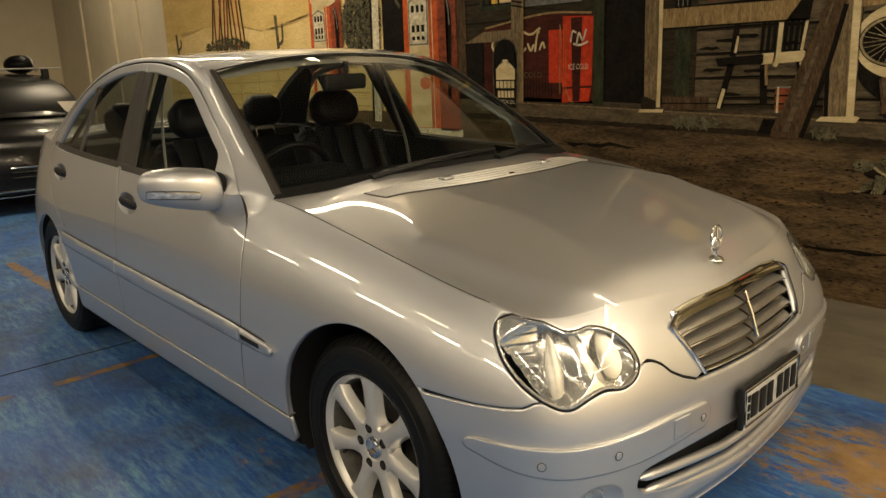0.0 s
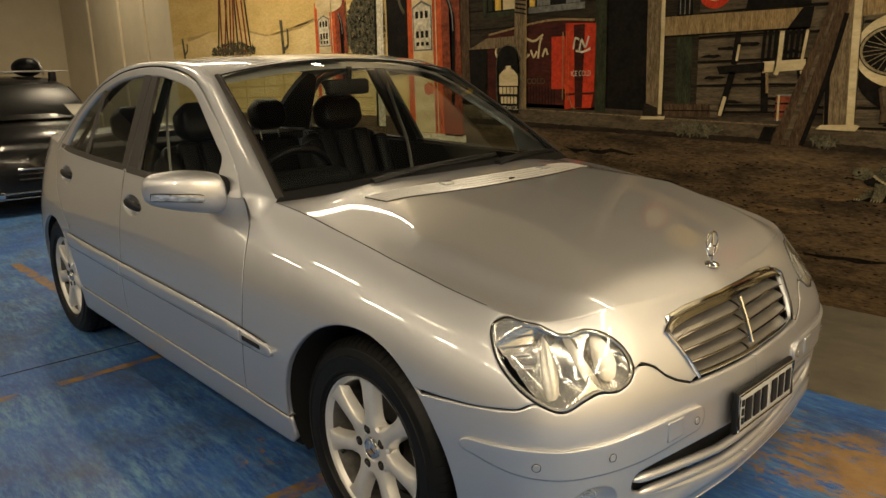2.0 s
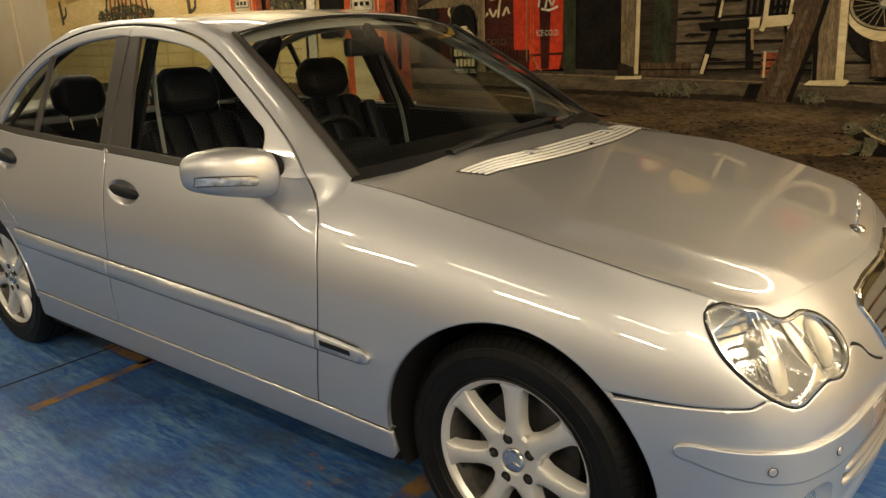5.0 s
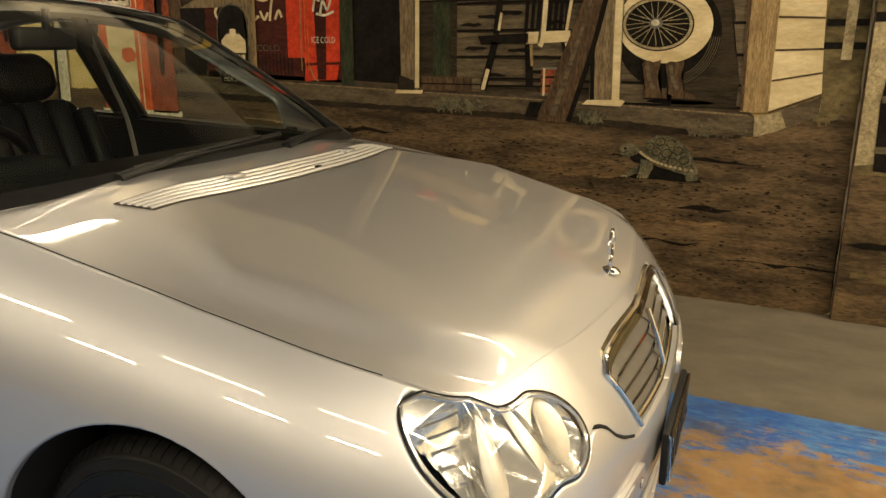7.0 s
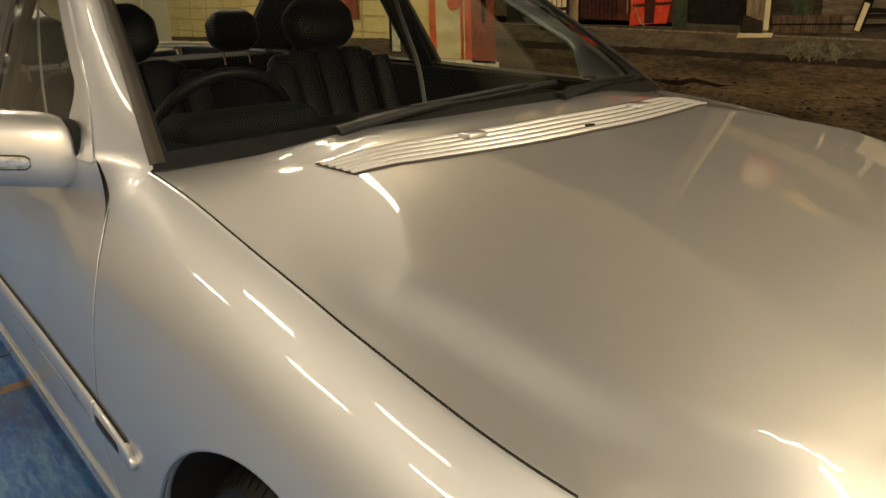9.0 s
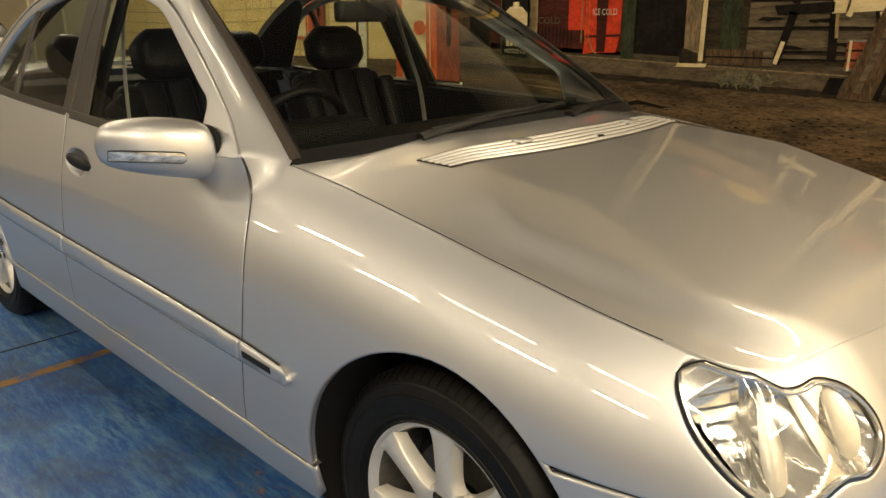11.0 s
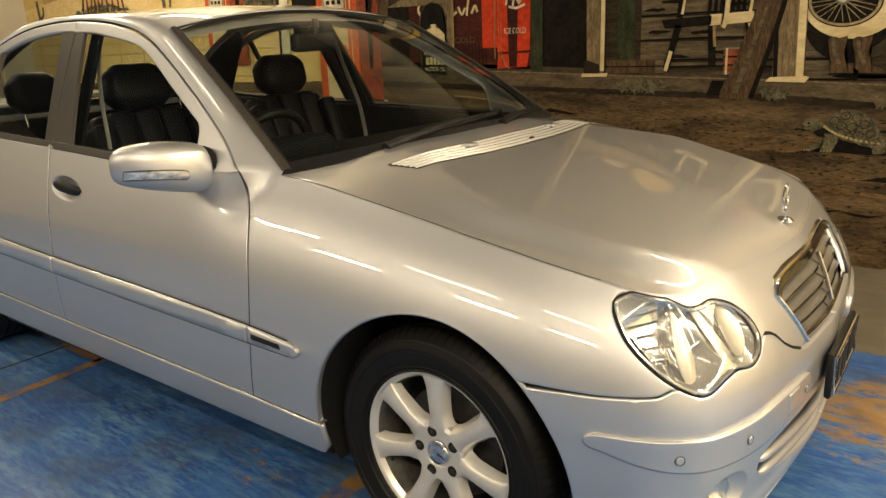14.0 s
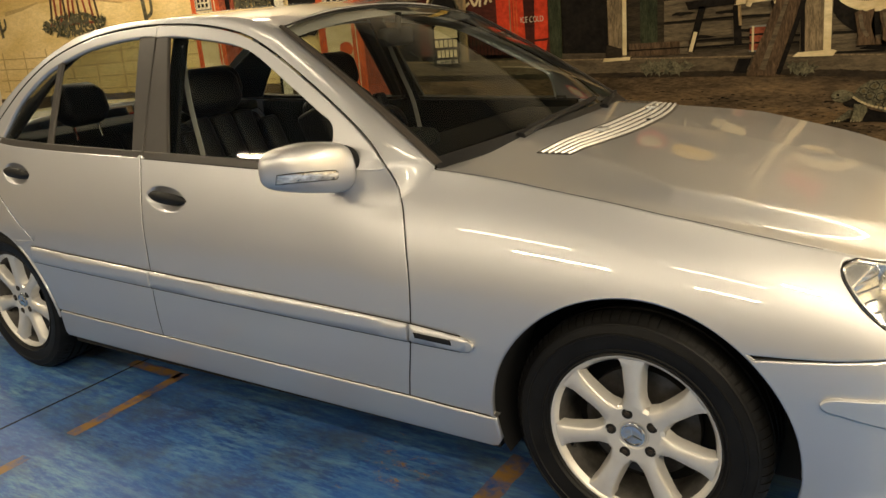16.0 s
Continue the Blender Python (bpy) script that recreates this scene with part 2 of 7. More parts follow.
def sweep(name, line, radius, material, parent, seg=8, closed=False, label="", flat=1.0):
    """A round bar along a line in space."""
    p = np.array(line, float)
    n = len(p)
    t = (np.roll(p, -1, 0) - np.roll(p, 1, 0)) if closed else np.gradient(p, axis=0)
    t /= np.linalg.norm(t, axis=1)[:, None] + 1e-12
    bm = bmesh.new()
    up = np.array((0.0, 0, 1)) if abs(t[0][2]) < 0.9 else np.array((1.0, 0, 0))
    rows = []
    r = np.broadcast_to(np.asarray(radius, float), (n,))
    for i in range(n):
        s = np.cross(t[i], up)
        s /= np.linalg.norm(s) + 1e-12
        up = np.cross(s, t[i])
        rows.append([bm.verts.new(p[i] + r[i] * (math.cos(a) * s + math.sin(a) * flat * up)) for a in np.linspace(0, 2 * math.pi, seg, endpoint=False)])
    m = n if closed else n - 1
    for i in range(m):
        for k in range(seg):
            bm.faces.new((rows[i][k], rows[i][(k + 1) % seg], rows[(i + 1) % n][(k + 1) % seg], rows[(i + 1) % n][k]))
    if not closed:
        bm.faces.new(rows[0][::-1])
        bm.faces.new(rows[-1])
    return part(name, bm, material, parent, label)


def band(name, a, b, material, parent, bulge=0.0, rows=8, thick=0.0, label="", out=(0, 0, 1)):
    """A sheet between two lines of equal length, bulged towards out."""
    a, b = np.array(a, float), np.array(b, float)
    bm = bmesh.new()
    o = np.array(out, float)
    o /= np.linalg.norm(o)
    grid = []
    for i in range(len(a)):
        grid.append([bm.verts.new(a[i] * (1 - s) + b[i] * s + o * bulge * 4 * s * (1 - s)) for s in np.linspace(0, 1, rows + 1)])
    for i in range(len(a) - 1):
        for k in range(rows):
            bm.faces.new((grid[i][k], grid[i + 1][k], grid[i + 1][k + 1], grid[i][k + 1]))
    bmesh.ops.recalc_face_normals(bm, faces=bm.faces)
    if bm.faces and sum(f.normal.dot(Vector(o)) for f in bm.faces) < 0:
        bmesh.ops.reverse_faces(bm, faces=bm.faces)
    if thick:
        bmesh.ops.solidify(bm, geom=bm.faces[:], thickness=thick)
    return part(name, bm, material, parent, label)


def box(bm, x0, y0, z0, x1, y1, z1, bevel=0.0, seg=2, m=None):
    v = bmesh.ops.create_cube(bm, size=1)["verts"]
    for p in v:
        p.co = Vector(((x0 + x1) / 2 + p.co.x * (x1 - x0), (y0 + y1) / 2 + p.co.y * (y1 - y0), (z0 + z1) / 2 + p.co.z * (z1 - z0)))
    if bevel:
        es = list({e for p in v for e in p.link_edges})
        r = bmesh.ops.bevel(bm, geom=es, offset=bevel, segments=seg, affect="EDGES", profile=0.5)
        v = list({p for f in r["faces"] for p in f.verts} | {p for p in v if p.is_valid})
    if m is not None:
        bmesh.ops.transform(bm, matrix=m, verts=[p for p in v if p.is_valid])
    return v


def lathe(profile, seg=48, axis="y", arc=2 * math.pi):
    """A bmesh turned about the y axis from (radius, y) pairs."""
    bm = bmesh.new()
    rows = []
    for k in range(seg):
        a = arc * k / seg
        rows.append([bm.verts.new((r * math.cos(a), y, r * math.sin(a))) for r, y in profile])
    for k in range(seg):
        p, q = rows[k], rows[(k + 1) % seg]
        for i in range(len(profile) - 1):
            if profile[i][0] < 1e-6 and profile[i + 1][0] < 1e-6:
                continue
            bm.faces.new((p[i], p[i + 1], q[i + 1], q[i]))
    bmesh.ops.remove_doubles(bm, verts=bm.verts, dist=1e-6)
    bmesh.ops.recalc_face_normals(bm, faces=bm.faces)
    return bm


def thing(name, label, category, group="", at=(0, 0, 0)):
    ob = new(name)
    ob.location = at
    ob.empty_display_size = 0.1
    return tagged(ob, label, category, group)


# ---- the silver saloon: its surfaces ----
# x runs forward from the front axle, y to the car's left, z up from the floor
OUT = catmull([(-3.765, 0.25), (-3.765, 0), (-3.745, -0.42), (-3.66, -0.57), (-3.44, -0.695), (-3.12, -0.80), (-2.75, -0.848), (-2.3, -0.862), (-1.2, -0.864), (-0.4, -0.864), (0.1, -0.856), (0.38, -0.832), (0.557, -0.772), (0.647, -0.63), (0.689, -0.38), (0.705, 0), (0.689, 0.38)], 24)
ARC = np.r_[0, np.cumsum(np.linalg.norm(np.diff(OUT, axis=0), axis=1))]
_low = OUT[:, 1] < -0.7
ARC -= np.interp(0, OUT[_low, 0], ARC[_low])
NRM = np.gradient(OUT, ARC, axis=0)
NRM = np.stack([NRM[:, 1], -NRM[:, 0]], 1)
NRM /= np.linalg.norm(NRM, axis=1)[:, None]
MIDF = float(ARC[len(OUT) // 2:][np.argmin(np.abs(OUT[len(OUT) // 2:, 1]))])
MIDR = float(ARC[:60][np.argmin(np.abs(OUT[:60, 1]))])

hood_mid = spl([-0.62, -0.42, -0.224, 0, 0.3, 0.5, 0.557, 0.66], [0.995, 0.978, 0.952, 0.918, 0.856, 0.806, 0.790, 0.768])
hood_drop = spl([0, 0.3, 0.5, 0.6, 0.70, 0.76], [0, 0.006, 0.014, 0.018, 0.022, 0.026])
hood_flank = spl([-0.5, -0.27, -0.05, 0.2, 0.4, 0.55, 0.65], [0.700, 0.700, 0.685, 0.648, 0.622, 0.59, 0.56])


def hood_z(x, y):
    """A raised middle that falls over a crease into a shallow valley along the joint."""
    y = np.abs(y)
    over = np.clip(x - (0.472 - 0.015 * np.exp(-((y - 0.35) / 0.20) ** 2)), 0, 1)
    wide = 0.092 + 0.358 * np.clip((0.05 - x) / 0.45, 0, 1) + 0.12 * np.clip((x - 0.28) / 0.30, 0, 1) ** 2
    step = np.clip((hood_flank(x) + 0.044 - y) / wide, 0, 1)
    flat = 1 - 0.30 * np.clip((x - 0.05) / 0.35, 0, 1)
    fall = (0.0135 + 0.020 * flat) * (1 - step * step * (3 - 2 * step))
    return hood_mid(x) + 0.0055 - hood_drop(y) * flat - fall - 1.65 * over * over


def hood_surf(x, y):
    return np.stack([x, y, hood_z(x, y)], -1)


top_in = spl([-3.9, -3.6, -3.0, -2.5, -1.6, -0.85, -0.567, -0.1, 0.45, 0.75, 1.0, 1.6], [0.10, 0.10, 0.12, 0.09, 0.08, 0.09, 0.147, 0.131, 0.115, 0.125, 0.115, 0.10])
belt = spl([-3.9, -3.6, -3.0, -2.5, -1.6, -0.85, -0.60], [1.0, 1.03, 1.02, 0.985, 0.955, 0.935, 0.945])
roll = spl([-3.9, -1.0, -0.5, 0.2, 0.6, 1.6], [2.0, 2.0, 3.0, 3.2, 2.4, 2.2])
low_in = spl([0.1, 0.18, 0.25, 0.34, 0.42, 0.5], [0.09, 0.048, 0.026, 0.012, 0.004, 0])


def outline(u):
    return np.stack([np.interp(u, ARC, OUT[:, 0]), np.interp(u, ARC, OUT[:, 1])], -1), np.stack([np.interp(u, ARC, NRM[:, 0]), np.interp(u, ARC, NRM[:, 1])], -1)


def top_z(u):
    o, n = outline(u)
    e = o - n * top_in(u)[..., None]
    k = np.clip((u + 0.68) / 0.12, 0, 1)
    return belt(u) * (1 - k) + hood_z(e[..., 0], e[..., 1]) * k


def side_surf(u, z):
    """The body's right side and half of both ends: along its outline u, at the height z."""
    u, z = np.broadcast_arrays(np.asarray(u, float), np.asarray(z, float))
    o, n = outline(u)
    q = np.clip((z - 0.5) / (top_z(u) - 0.5), 0, 1.06)
    d = np.where(z < 0.5, low_in(z), top_in(u) * (0.25 * q**1.5 + 0.75 * q ** roll(u)))
    p = o - n * d[..., None]
    return np.stack([p[..., 0], p[..., 1], z], -1)


def proud(d):
    """The side's surface moved outward by d."""
    def f(u, z):
        p = side_surf(u, z)
        _, n = outline(np.asarray(u, float))
        p[..., :2] += n * d
        return p
    return f


def lean(x, z):
    """The plane of the side windows, leaning in and a little bowed."""
    x, z = np.broadcast_arrays(np.asarray(x, float), np.asarray(z, float))
    y = -(0.795 - 0.40 * (z - 0.93) - 0.10 * np.clip(z - 1.1, 0, 1) * 0 - 0.02 * ((x + 1.6) / 1.1) ** 2 - 0.10 * np.clip(z - 0.93, 0, 1) ** 2)
    return np.stack([x, y, z], -1)


car = thing("car", "silver metallic four-door saloon car parked on blue painted floor", "car")

ARCH_F = [(0.012 + 0.372 * math.cos(a), 0.312 + 0.372 * math.sin(a)) for a in np.radians(np.arange(-14, 191, 3))]
ARCH_R = [(-2.712 + 0.365 * math.cos(a), 0.312 + 0.342 * math.sin(a)) for a in np.radians(np.arange(-10, 191, 3))]


def circle_part(arch, z0, z1, front):
    """The stretch of an arch between two heights, on its front or rear flank."""
    cx = sum(p[0] for p in arch) / len(arch)
    pts = [p for p in arch if z0 <= p[1] <= z1 and ((p[0] > cx) == front)]
    return pts


HEAD = catmull([(0.444, 0.768), (0.474, 0.779), (0.506, 0.780), (0.580, 0.772), (0.650, 0.756), (0.693, 0.742), (0.733, 0.739), (0.784, 0.742), (0.838, 0.724), (0.872, 0.689), (0.878, 0.652), (0.856, 0.624), (0.812, 0.610), (0.760, 0.616), (0.715, 0.607), (0.660, 0.591), (0.610, 0.606), (0.550, 0.640), (0.487, 0.688), (0.452, 0.732), (0.441, 0.755)], 8, closed=True)
HEAD[:, 1] = np.minimum(HEAD[:, 1], top_z(HEAD[:, 0]) - 0.004)
RIM = inward(HEAD, -0.0024)[0]
_k = int(RIM[:, 0].argmax())
RIM_TOP = [tuple(p) for p in RIM[: _k + 4] if p[0] > 0.60]
RIM_LOW = [tuple(p) for p in RIM[_k + 5:] if p[0] > 0.592]
RIM_LEFT = [tuple(p) for p in RIM[_k:] if p[0] < 0.592 and p[1] < 0.752]
TOPF = [(u, float(top_z(np.array([u]))[0]) - 0.0015) for u in np.arange(-0.575, 0.472, 0.02)]
GAP_A = catmull([(-0.690, 0.958), (-0.640, 0.875), (-0.612, 0.80), (-0.585, 0.66), (-0.588, 0.515), (-0.622, 0.322)], 8)
GAP_B = catmull([(-1.715, 0.968), (-1.705, 0.915), (-1.690, 0.74), (-1.672, 0.585), (-1.680, 0.45), (-1.685, 0.338)], 8)
GAP_C = catmull([(-2.80, 1.005), (-2.74, 0.93), (-2.66, 0.825), (-2.52, 0.715), (-2.385, 0.63)], 8)


def line(*p):
    return [tuple(q) for q in p]


def gapped(l, d):
    """The line moved along the car by d, for half the width of a joint."""
    return [(p[0] + d, p[1]) for p in l]


HOLE = 0.0025
for sgn in (1, -1):
    S = side_surf if sgn == 1 else mirrored(side_surf)
    L = lean if sgn == 1 else mirrored(lean)
    fl = sgn == -1
    word = "right" if sgn == 1 else "left"
    # front fender
    arch = [p for p in ARCH_F if p[1] >= 0.29]
    i_top = [p for p in arch if p[0] >= 0.012 and p[1] > 0.583]
    a_hi = [p for p in ARCH_F if p[1] >= 0.589 or (p[0] < 0 and p[1] >= 0.30)]
    ga = gapped(GAP_A, HOLE)
    head_edge = [tuple(p) for p in HEAD if p[0] < 0.58 and (p[1] < 0.77) and (p[0] < 0.43 or p[1] < 0.66)]
    fender = ring(line(*ga[::1]), line(ga[-1], (-0.345, 0.313)), line((-0.345, 0.313), *[p for p in reversed(a_hi)]), line(a_hi[0], (0.43, 0.594), (0.55, 0.602), (0.582, 0.616), RIM_LEFT[0]), RIM_LEFT, line(RIM_LEFT[-1], (0.440, 0.772), (0.455, 0.7795), (0.466, 0.783), *TOPF[::-1]), line(TOPF[0], tuple(ga[0])), step=0.014)
    part_f = panel("front_fender", S, fender, PAINT, car, 0.03, 0.02, flip=fl)
    # doors
    gb_f, gb_r = gapped(GAP_B, HOLE), gapped(GAP_B, -HOLE)
    gaf = gapped(GAP_A, -HOLE)
    bt = lambda u: float(belt(np.array(u)))
    door = ring(line(*gaf), line(gaf[-1], gb_f[-1]), line(*gb_f[::-1]), line(gb_f[0], *[(u, bt(u)) for u in np.arange(-1.69, -0.70, 0.03)], tuple(gaf[0])), step=0.02)
    # handle bowls
    bowl_f = catmull([(-1.573 + 0.098 * math.cos(a), 0.830 + 0.040 * math.sin(a) - 0.07 * 0.098 * math.cos(a)) for a in np.linspace(0, 2 * math.pi, 20, endpoint=False)], 2, closed=True)
    bowl_r = bowl_f + np.array((-0.922, 0.052))
    panel("front_door", S, door, PAINT, car, 0.03, 0.02, holes=[bowl_f], flip=fl)
    gc = gapped(GAP_C, HOLE)
    arch_r = [p for p in ARCH_R if p[0] > -2.712 and 0.335 < p[1] < 0.625]
    arch_r = [(p[0] + 0.022, p[1]) for p in arch_r]
    door_r = ring(line(*gb_r), line(gb_r[-1], (-2.318, 0.350)), line((-2.318, 0.350), *arch_r, tuple(gc[-1])), line(*gc[::-1]), line(tuple(gc[0]), *[(u, bt(u)) for u in np.arange(-2.74, -1.72, 0.03)], tuple(gb_r[0])), step=0.02)
    panel("rear_door", S, door_r, PAINT, car, 0.03, 0.02, holes=[bowl_r], flip=fl)
    # rear quarter
    gq = gapped(GAP_C, -HOLE)
    arch_q = [p for p in ARCH_R if p[1] > 0.30 and not (p[0] > -2.5 and p[1] < 0.60)]
    quarter = ring(line(*gq), line(tuple(gq[-1]), *arch_q), line(arch_q[-1], (-3.15, 0.40), (-3.35, 0.47), (-3.62, 0.50)), line((-3.62, 0.50), (-3.66, 0.75), (-3.64, bt(-3.64))), line((-3.64, bt(-3.64)), *[(u, bt(u)) for u in np.arange(-3.6, -2.82, 0.04)], tuple(gq[0])), step=0.025)
    panel("rear_quarter", S, quarter, PAINT, car, 0.04, 0.02, flip=fl)
    # sill
    sill = ring(line((-0.352, 0.306), (-0.62, 0.316), (-1.68, 0.333), (-2.31, 0.344)), line((-2.31, 0.344), (-2.33, 0.25), (-2.325, 0.235)), line((-2.325, 0.235), (-0.36, 0.215), (-0.345, 0.235)), line((-0.345, 0.235), (-0.352, 0.306)), step=0.02)
    sp = proud(0.006)
    panel("sill", sp if sgn == 1 else mirrored(sp), sill, PAINT, car, 0.03, 0.02, flip=fl)
    # side moulding with its badge
    m_up = spl([-2.52, -1.67, -0.59, -0.42], [0.612, 0.583, 0.549, 0.535])
    m_lo = spl([-2.45, -1.67, -0.59, -0.42], [0.545, 0.521, 0.495, 0.492])
    def mp(u, z):
        u, z = np.broadcast_arrays(np.asarray(u, float), np.asarray(z, float))
        a, b = m_lo(u), m_up(u)
        q = np.clip((2 * z - a - b) / (b - a), -1, 1)
        p = side_surf(u, z).copy()
        _, n = outline(u)
        p[..., :2] += n * (0.004 + 0.007 * (1 - q**6))[..., None]
        return p

    for x0, x1, nm in ((-2.40, -1.678, "moulding"), (-1.668, -0.594, "moulding"), (-0.584, -0.385, "moulding")):
        top = [(u, float(m_up(u))) for u in np.linspace(x0, min(x1, -0.43), 30)]
        bot = [(u, float(m_lo(u))) for u in np.linspace(min(x1, -0.43), x0, 30)]
        tip = [(-0.43 + 0.042 * math.sin(a), 0.5137 + 0.0218 * math.cos(a)) for a in np.linspace(0, math.pi, 12)] if x1 > -0.4 else [top[-1], bot[0]]
        lp = ring(top, line(top[-1], *tip, bot[0]), bot, line(bot[-1], top[0]), step=0.01)
        panel(nm, mp if sgn == 1 else mirrored(mp), lp, PAINT, car, 0.02, 0.012, flip=fl, turn=0.9, lip=0.004)
    for zf in (m_up, m_lo):
        lu = np.linspace(-2.40, -0.43, 60)
        sweep("moulding_gap", proud(0.003)(lu, np.array([float(zf(u)) for u in lu])) * np.array((1, sgn, 1)), 0.0019, GAP, car, 5)
    bd = proud(0.0122)
    bl = ring(line((-0.570, 0.529), (-0.455, 0.524)), line((-0.455, 0.524), (-0.452, 0.510)), line((-0.452, 0.510), (-0.567, 0.514)), line((-0.567, 0.514), (-0.570, 0.529)), step=0.01)
    panel("badge", bd if sgn == 1 else mirrored(bd), bl, BLACK, car, 0.02, 0.003, flip=fl, label="small black badge plate")
    # handles in their bowls
    for bo in (bowl_f, bowl_r):
        c = bo.mean(0)

        def bowl_surf(a, b, c=c, sgn=sgn):
            p = side_surf(a, b)
            r2 = ((a - c[0]) / 0.098) ** 2 + ((b - c[1]) / 0.042) ** 2
            p = p.copy()
            p[..., 1] += 0.022 * np.clip(1.05 - r2, 0, 1)
            return p if sgn == 1 else p * np.array((1, -1, 1))

        panel("handle_bowl", bowl_surf, inward(bo, -0.002)[0], PAINT, car, 0.012, 0.004, flip=fl, turn=0.0)
        gx, gz = c[0] + 0.01, c[1]
        bm = bmesh.new()
        y0 = float(side_surf(np.array([gx]), np.array([gz]))[0][1])
        n = 14
        prev = None
        for i in range(n + 1):
            s = i / n
            xx = gx + 0.105 * (s - 0.5) * 1.85
            hh = 0.021 * (1 - 0.75 * abs(2 * s - 1) ** 3)
            yy = y0 - 0.016 * (1 - abs(2 * s - 1) ** 4) + 0.012
            zz = gz + 0.004 - 0.07 * (xx - c[0])
            rw = [bm.verts.new((xx, (yy + 0.012 * math.sin(a) * -1) * sgn, zz + hh * math.cos(a))) for a in np.linspace(0, 2 * math.pi, 10, endpoint=False)]
            if prev:
                for k in range(10):
                    bm.faces.new((prev[k], prev[(k + 1) % 10], rw[(k + 1) % 10], rw[k]))
            else:
                bm.faces.new(rw)
            prev = rw
        bm.faces.new(prev[::-1])
        bmesh.ops.recalc_face_normals(bm, faces=bm.faces)
        part("door_handle", bm, BLACK, car, "black plastic door handle")

    # ---- greenhouse ----
    FRAME = catmull([(-0.680, 0.955), (-0.758, 1.028), (-0.899, 1.122), (-1.038, 1.204), (-1.187, 1.283), (-1.326, 1.336), (-1.522, 1.372), (-1.743, 1.387), (-1.960, 1.383), (-2.163, 1.360), (-2.375, 1.302), (-2.545, 1.207), (-2.694, 1.079), (-2.775, 0.995)], 6)
    DLO_F = catmull([(-0.875, 0.968), (-0.882, 1.055), (-0.945, 1.098), (-1.085, 1.180), (-1.21, 1.252), (-1.30, 1.290), (-1.42, 1.315), (-1.60, 1.340), (-1.665, 1.345)], 6)
    DLO_R = catmull([(-1.80, 1.352), (-1.95, 1.347), (-2.137, 1.326), (-2.319, 1.280), (-2.44, 1.226), (-2.56, 1.135), (-2.645, 1.012)], 6)
    fr = [tuple(p) for p in FRAME]
    # door frames, front and rear
    f_front = [p for p in fr if p[0] > -1.735]
    f_rear = [p for p in fr if p[0] < -1.74]
    dlo_f = [tuple(p) for p in DLO_F]
    dlo_r = [tuple(p) for p in DLO_R]
    fout = [(p[0] - 0.004, p[1] - 0.005) for p in f_front]
    lp = ring(line(*fout, (-1.735, 1.384), (-1.735, 1.345)), line((-1.735, 1.345), *dlo_f[::-1]), line(dlo_f[0], (-0.873, 0.938)), line((-0.873, 0.938), (-0.700, 0.942), fout[0]), step=0.012)
    panel("door_frame", L, lp, PAINT, car, 0.02, 0.02, flip=fl, lip=0.004)
    rout = [(p[0] + 0.003, p[1] - 0.005) for p in f_rear]
    lp = ring(line((-1.74, 1.348), (-1.74, 1.384), *rout), line(rout[-1], (-2.72, 0.985), (-2.655, 1.0)), line((-2.655, 1.0), *dlo_r[::-1]), line(dlo_r[0], (-1.74, 1.348)), step=0.012)
    panel("door_frame", L, lp, PAINT, car, 0.02, 0.02, flip=fl, lip=0.004)
    # dark pillar cover between the doors and the belt strips
    bz = lambda u: bt(u)
    for x0, x1 in ((-1.736, -1.60), (-1.835, -1.742)):
        def rails(xt, xb, k):
            return [(xt * (1 - s) + xb * s, (1.356 - k) * (1 - s) + 0.958 * s) for s in np.linspace(0, 1, 10)]
        if x0 == -1.736:
            lp = ring(line((-1.736, 1.350), (-1.676, 1.348)), rails(-1.676, -1.575, 0.006)[0:], line((-1.575, 0.958), (-1.700, 0.962)), line((-1.700, 0.962), (-1.736, 1.350)), step=0.012)
        else:
            lp = ring(line((-1.832, 1.356), (-1.742, 1.352)), line((-1.742, 1.352), (-1.708, 0.962)), line((-1.708, 0.962), (-1.765, 0.965)), line((-1.765, 0.965), (-1.832, 1.356)), step=0.012)
        panel("pillar_cover", (lambda a, b, L=L, sgn=sgn: L(a, b) + np.array((0, 0.004 * sgn, 0))), lp, TRIM, car, 0.02, 0.012, flip=fl, lip=0.004, label="dark plastic pillar cover")
    for x0, x1 in ((-1.70, -0.83), (-2.72, -1.708)):
        top = [(u, bt(u) + 0.022) for u in np.linspace(x0, x1, 20)]
        bot = [(u, bt(u) - 0.004) for u in np.linspace(x1, x0, 20)]
        panel("belt_strip", L, ring(top, line(top[-1], bot[0]), bot, line(bot[-1], top[0]), step=0.015), TRIM, car, 0.02, 0.02, flip=fl, lip=0.004, label="dark window belt strip")
    # divider of the rear quarter light
    lp = ring(line((-2.318, 1.285), (-2.29, 1.292)), line((-2.29, 1.292), (-2.272, 0.985)), line((-2.272, 0.985), (-2.30, 0.985)), line((-2.30, 0.985), (-2.318, 1.285)), step=0.012)
    panel("window_divider", (lambda a, b, L=L, sgn=sgn: L(a, b) + np.array((0, 0.003 * sgn, 0))), lp, TRIM, car, 0.02, 0.012, flip=fl, lip=0.003)
    # glass
    inn = lambda a, b, L=L, sgn=sgn: L(a, b) + np.array((0, 0.014 * sgn, 0))
    lp = ring(line((-1.60, 0.945), (-0.86, 0.930)), line((-0.86, 0.930), (-0.868, 1.06)), line(*[(p[0] + 0.01, p[1] + 0.008) for p in dlo_f[6:]]), line((-1.66, 1.353), (-1.60, 0.945)), step=0.03)
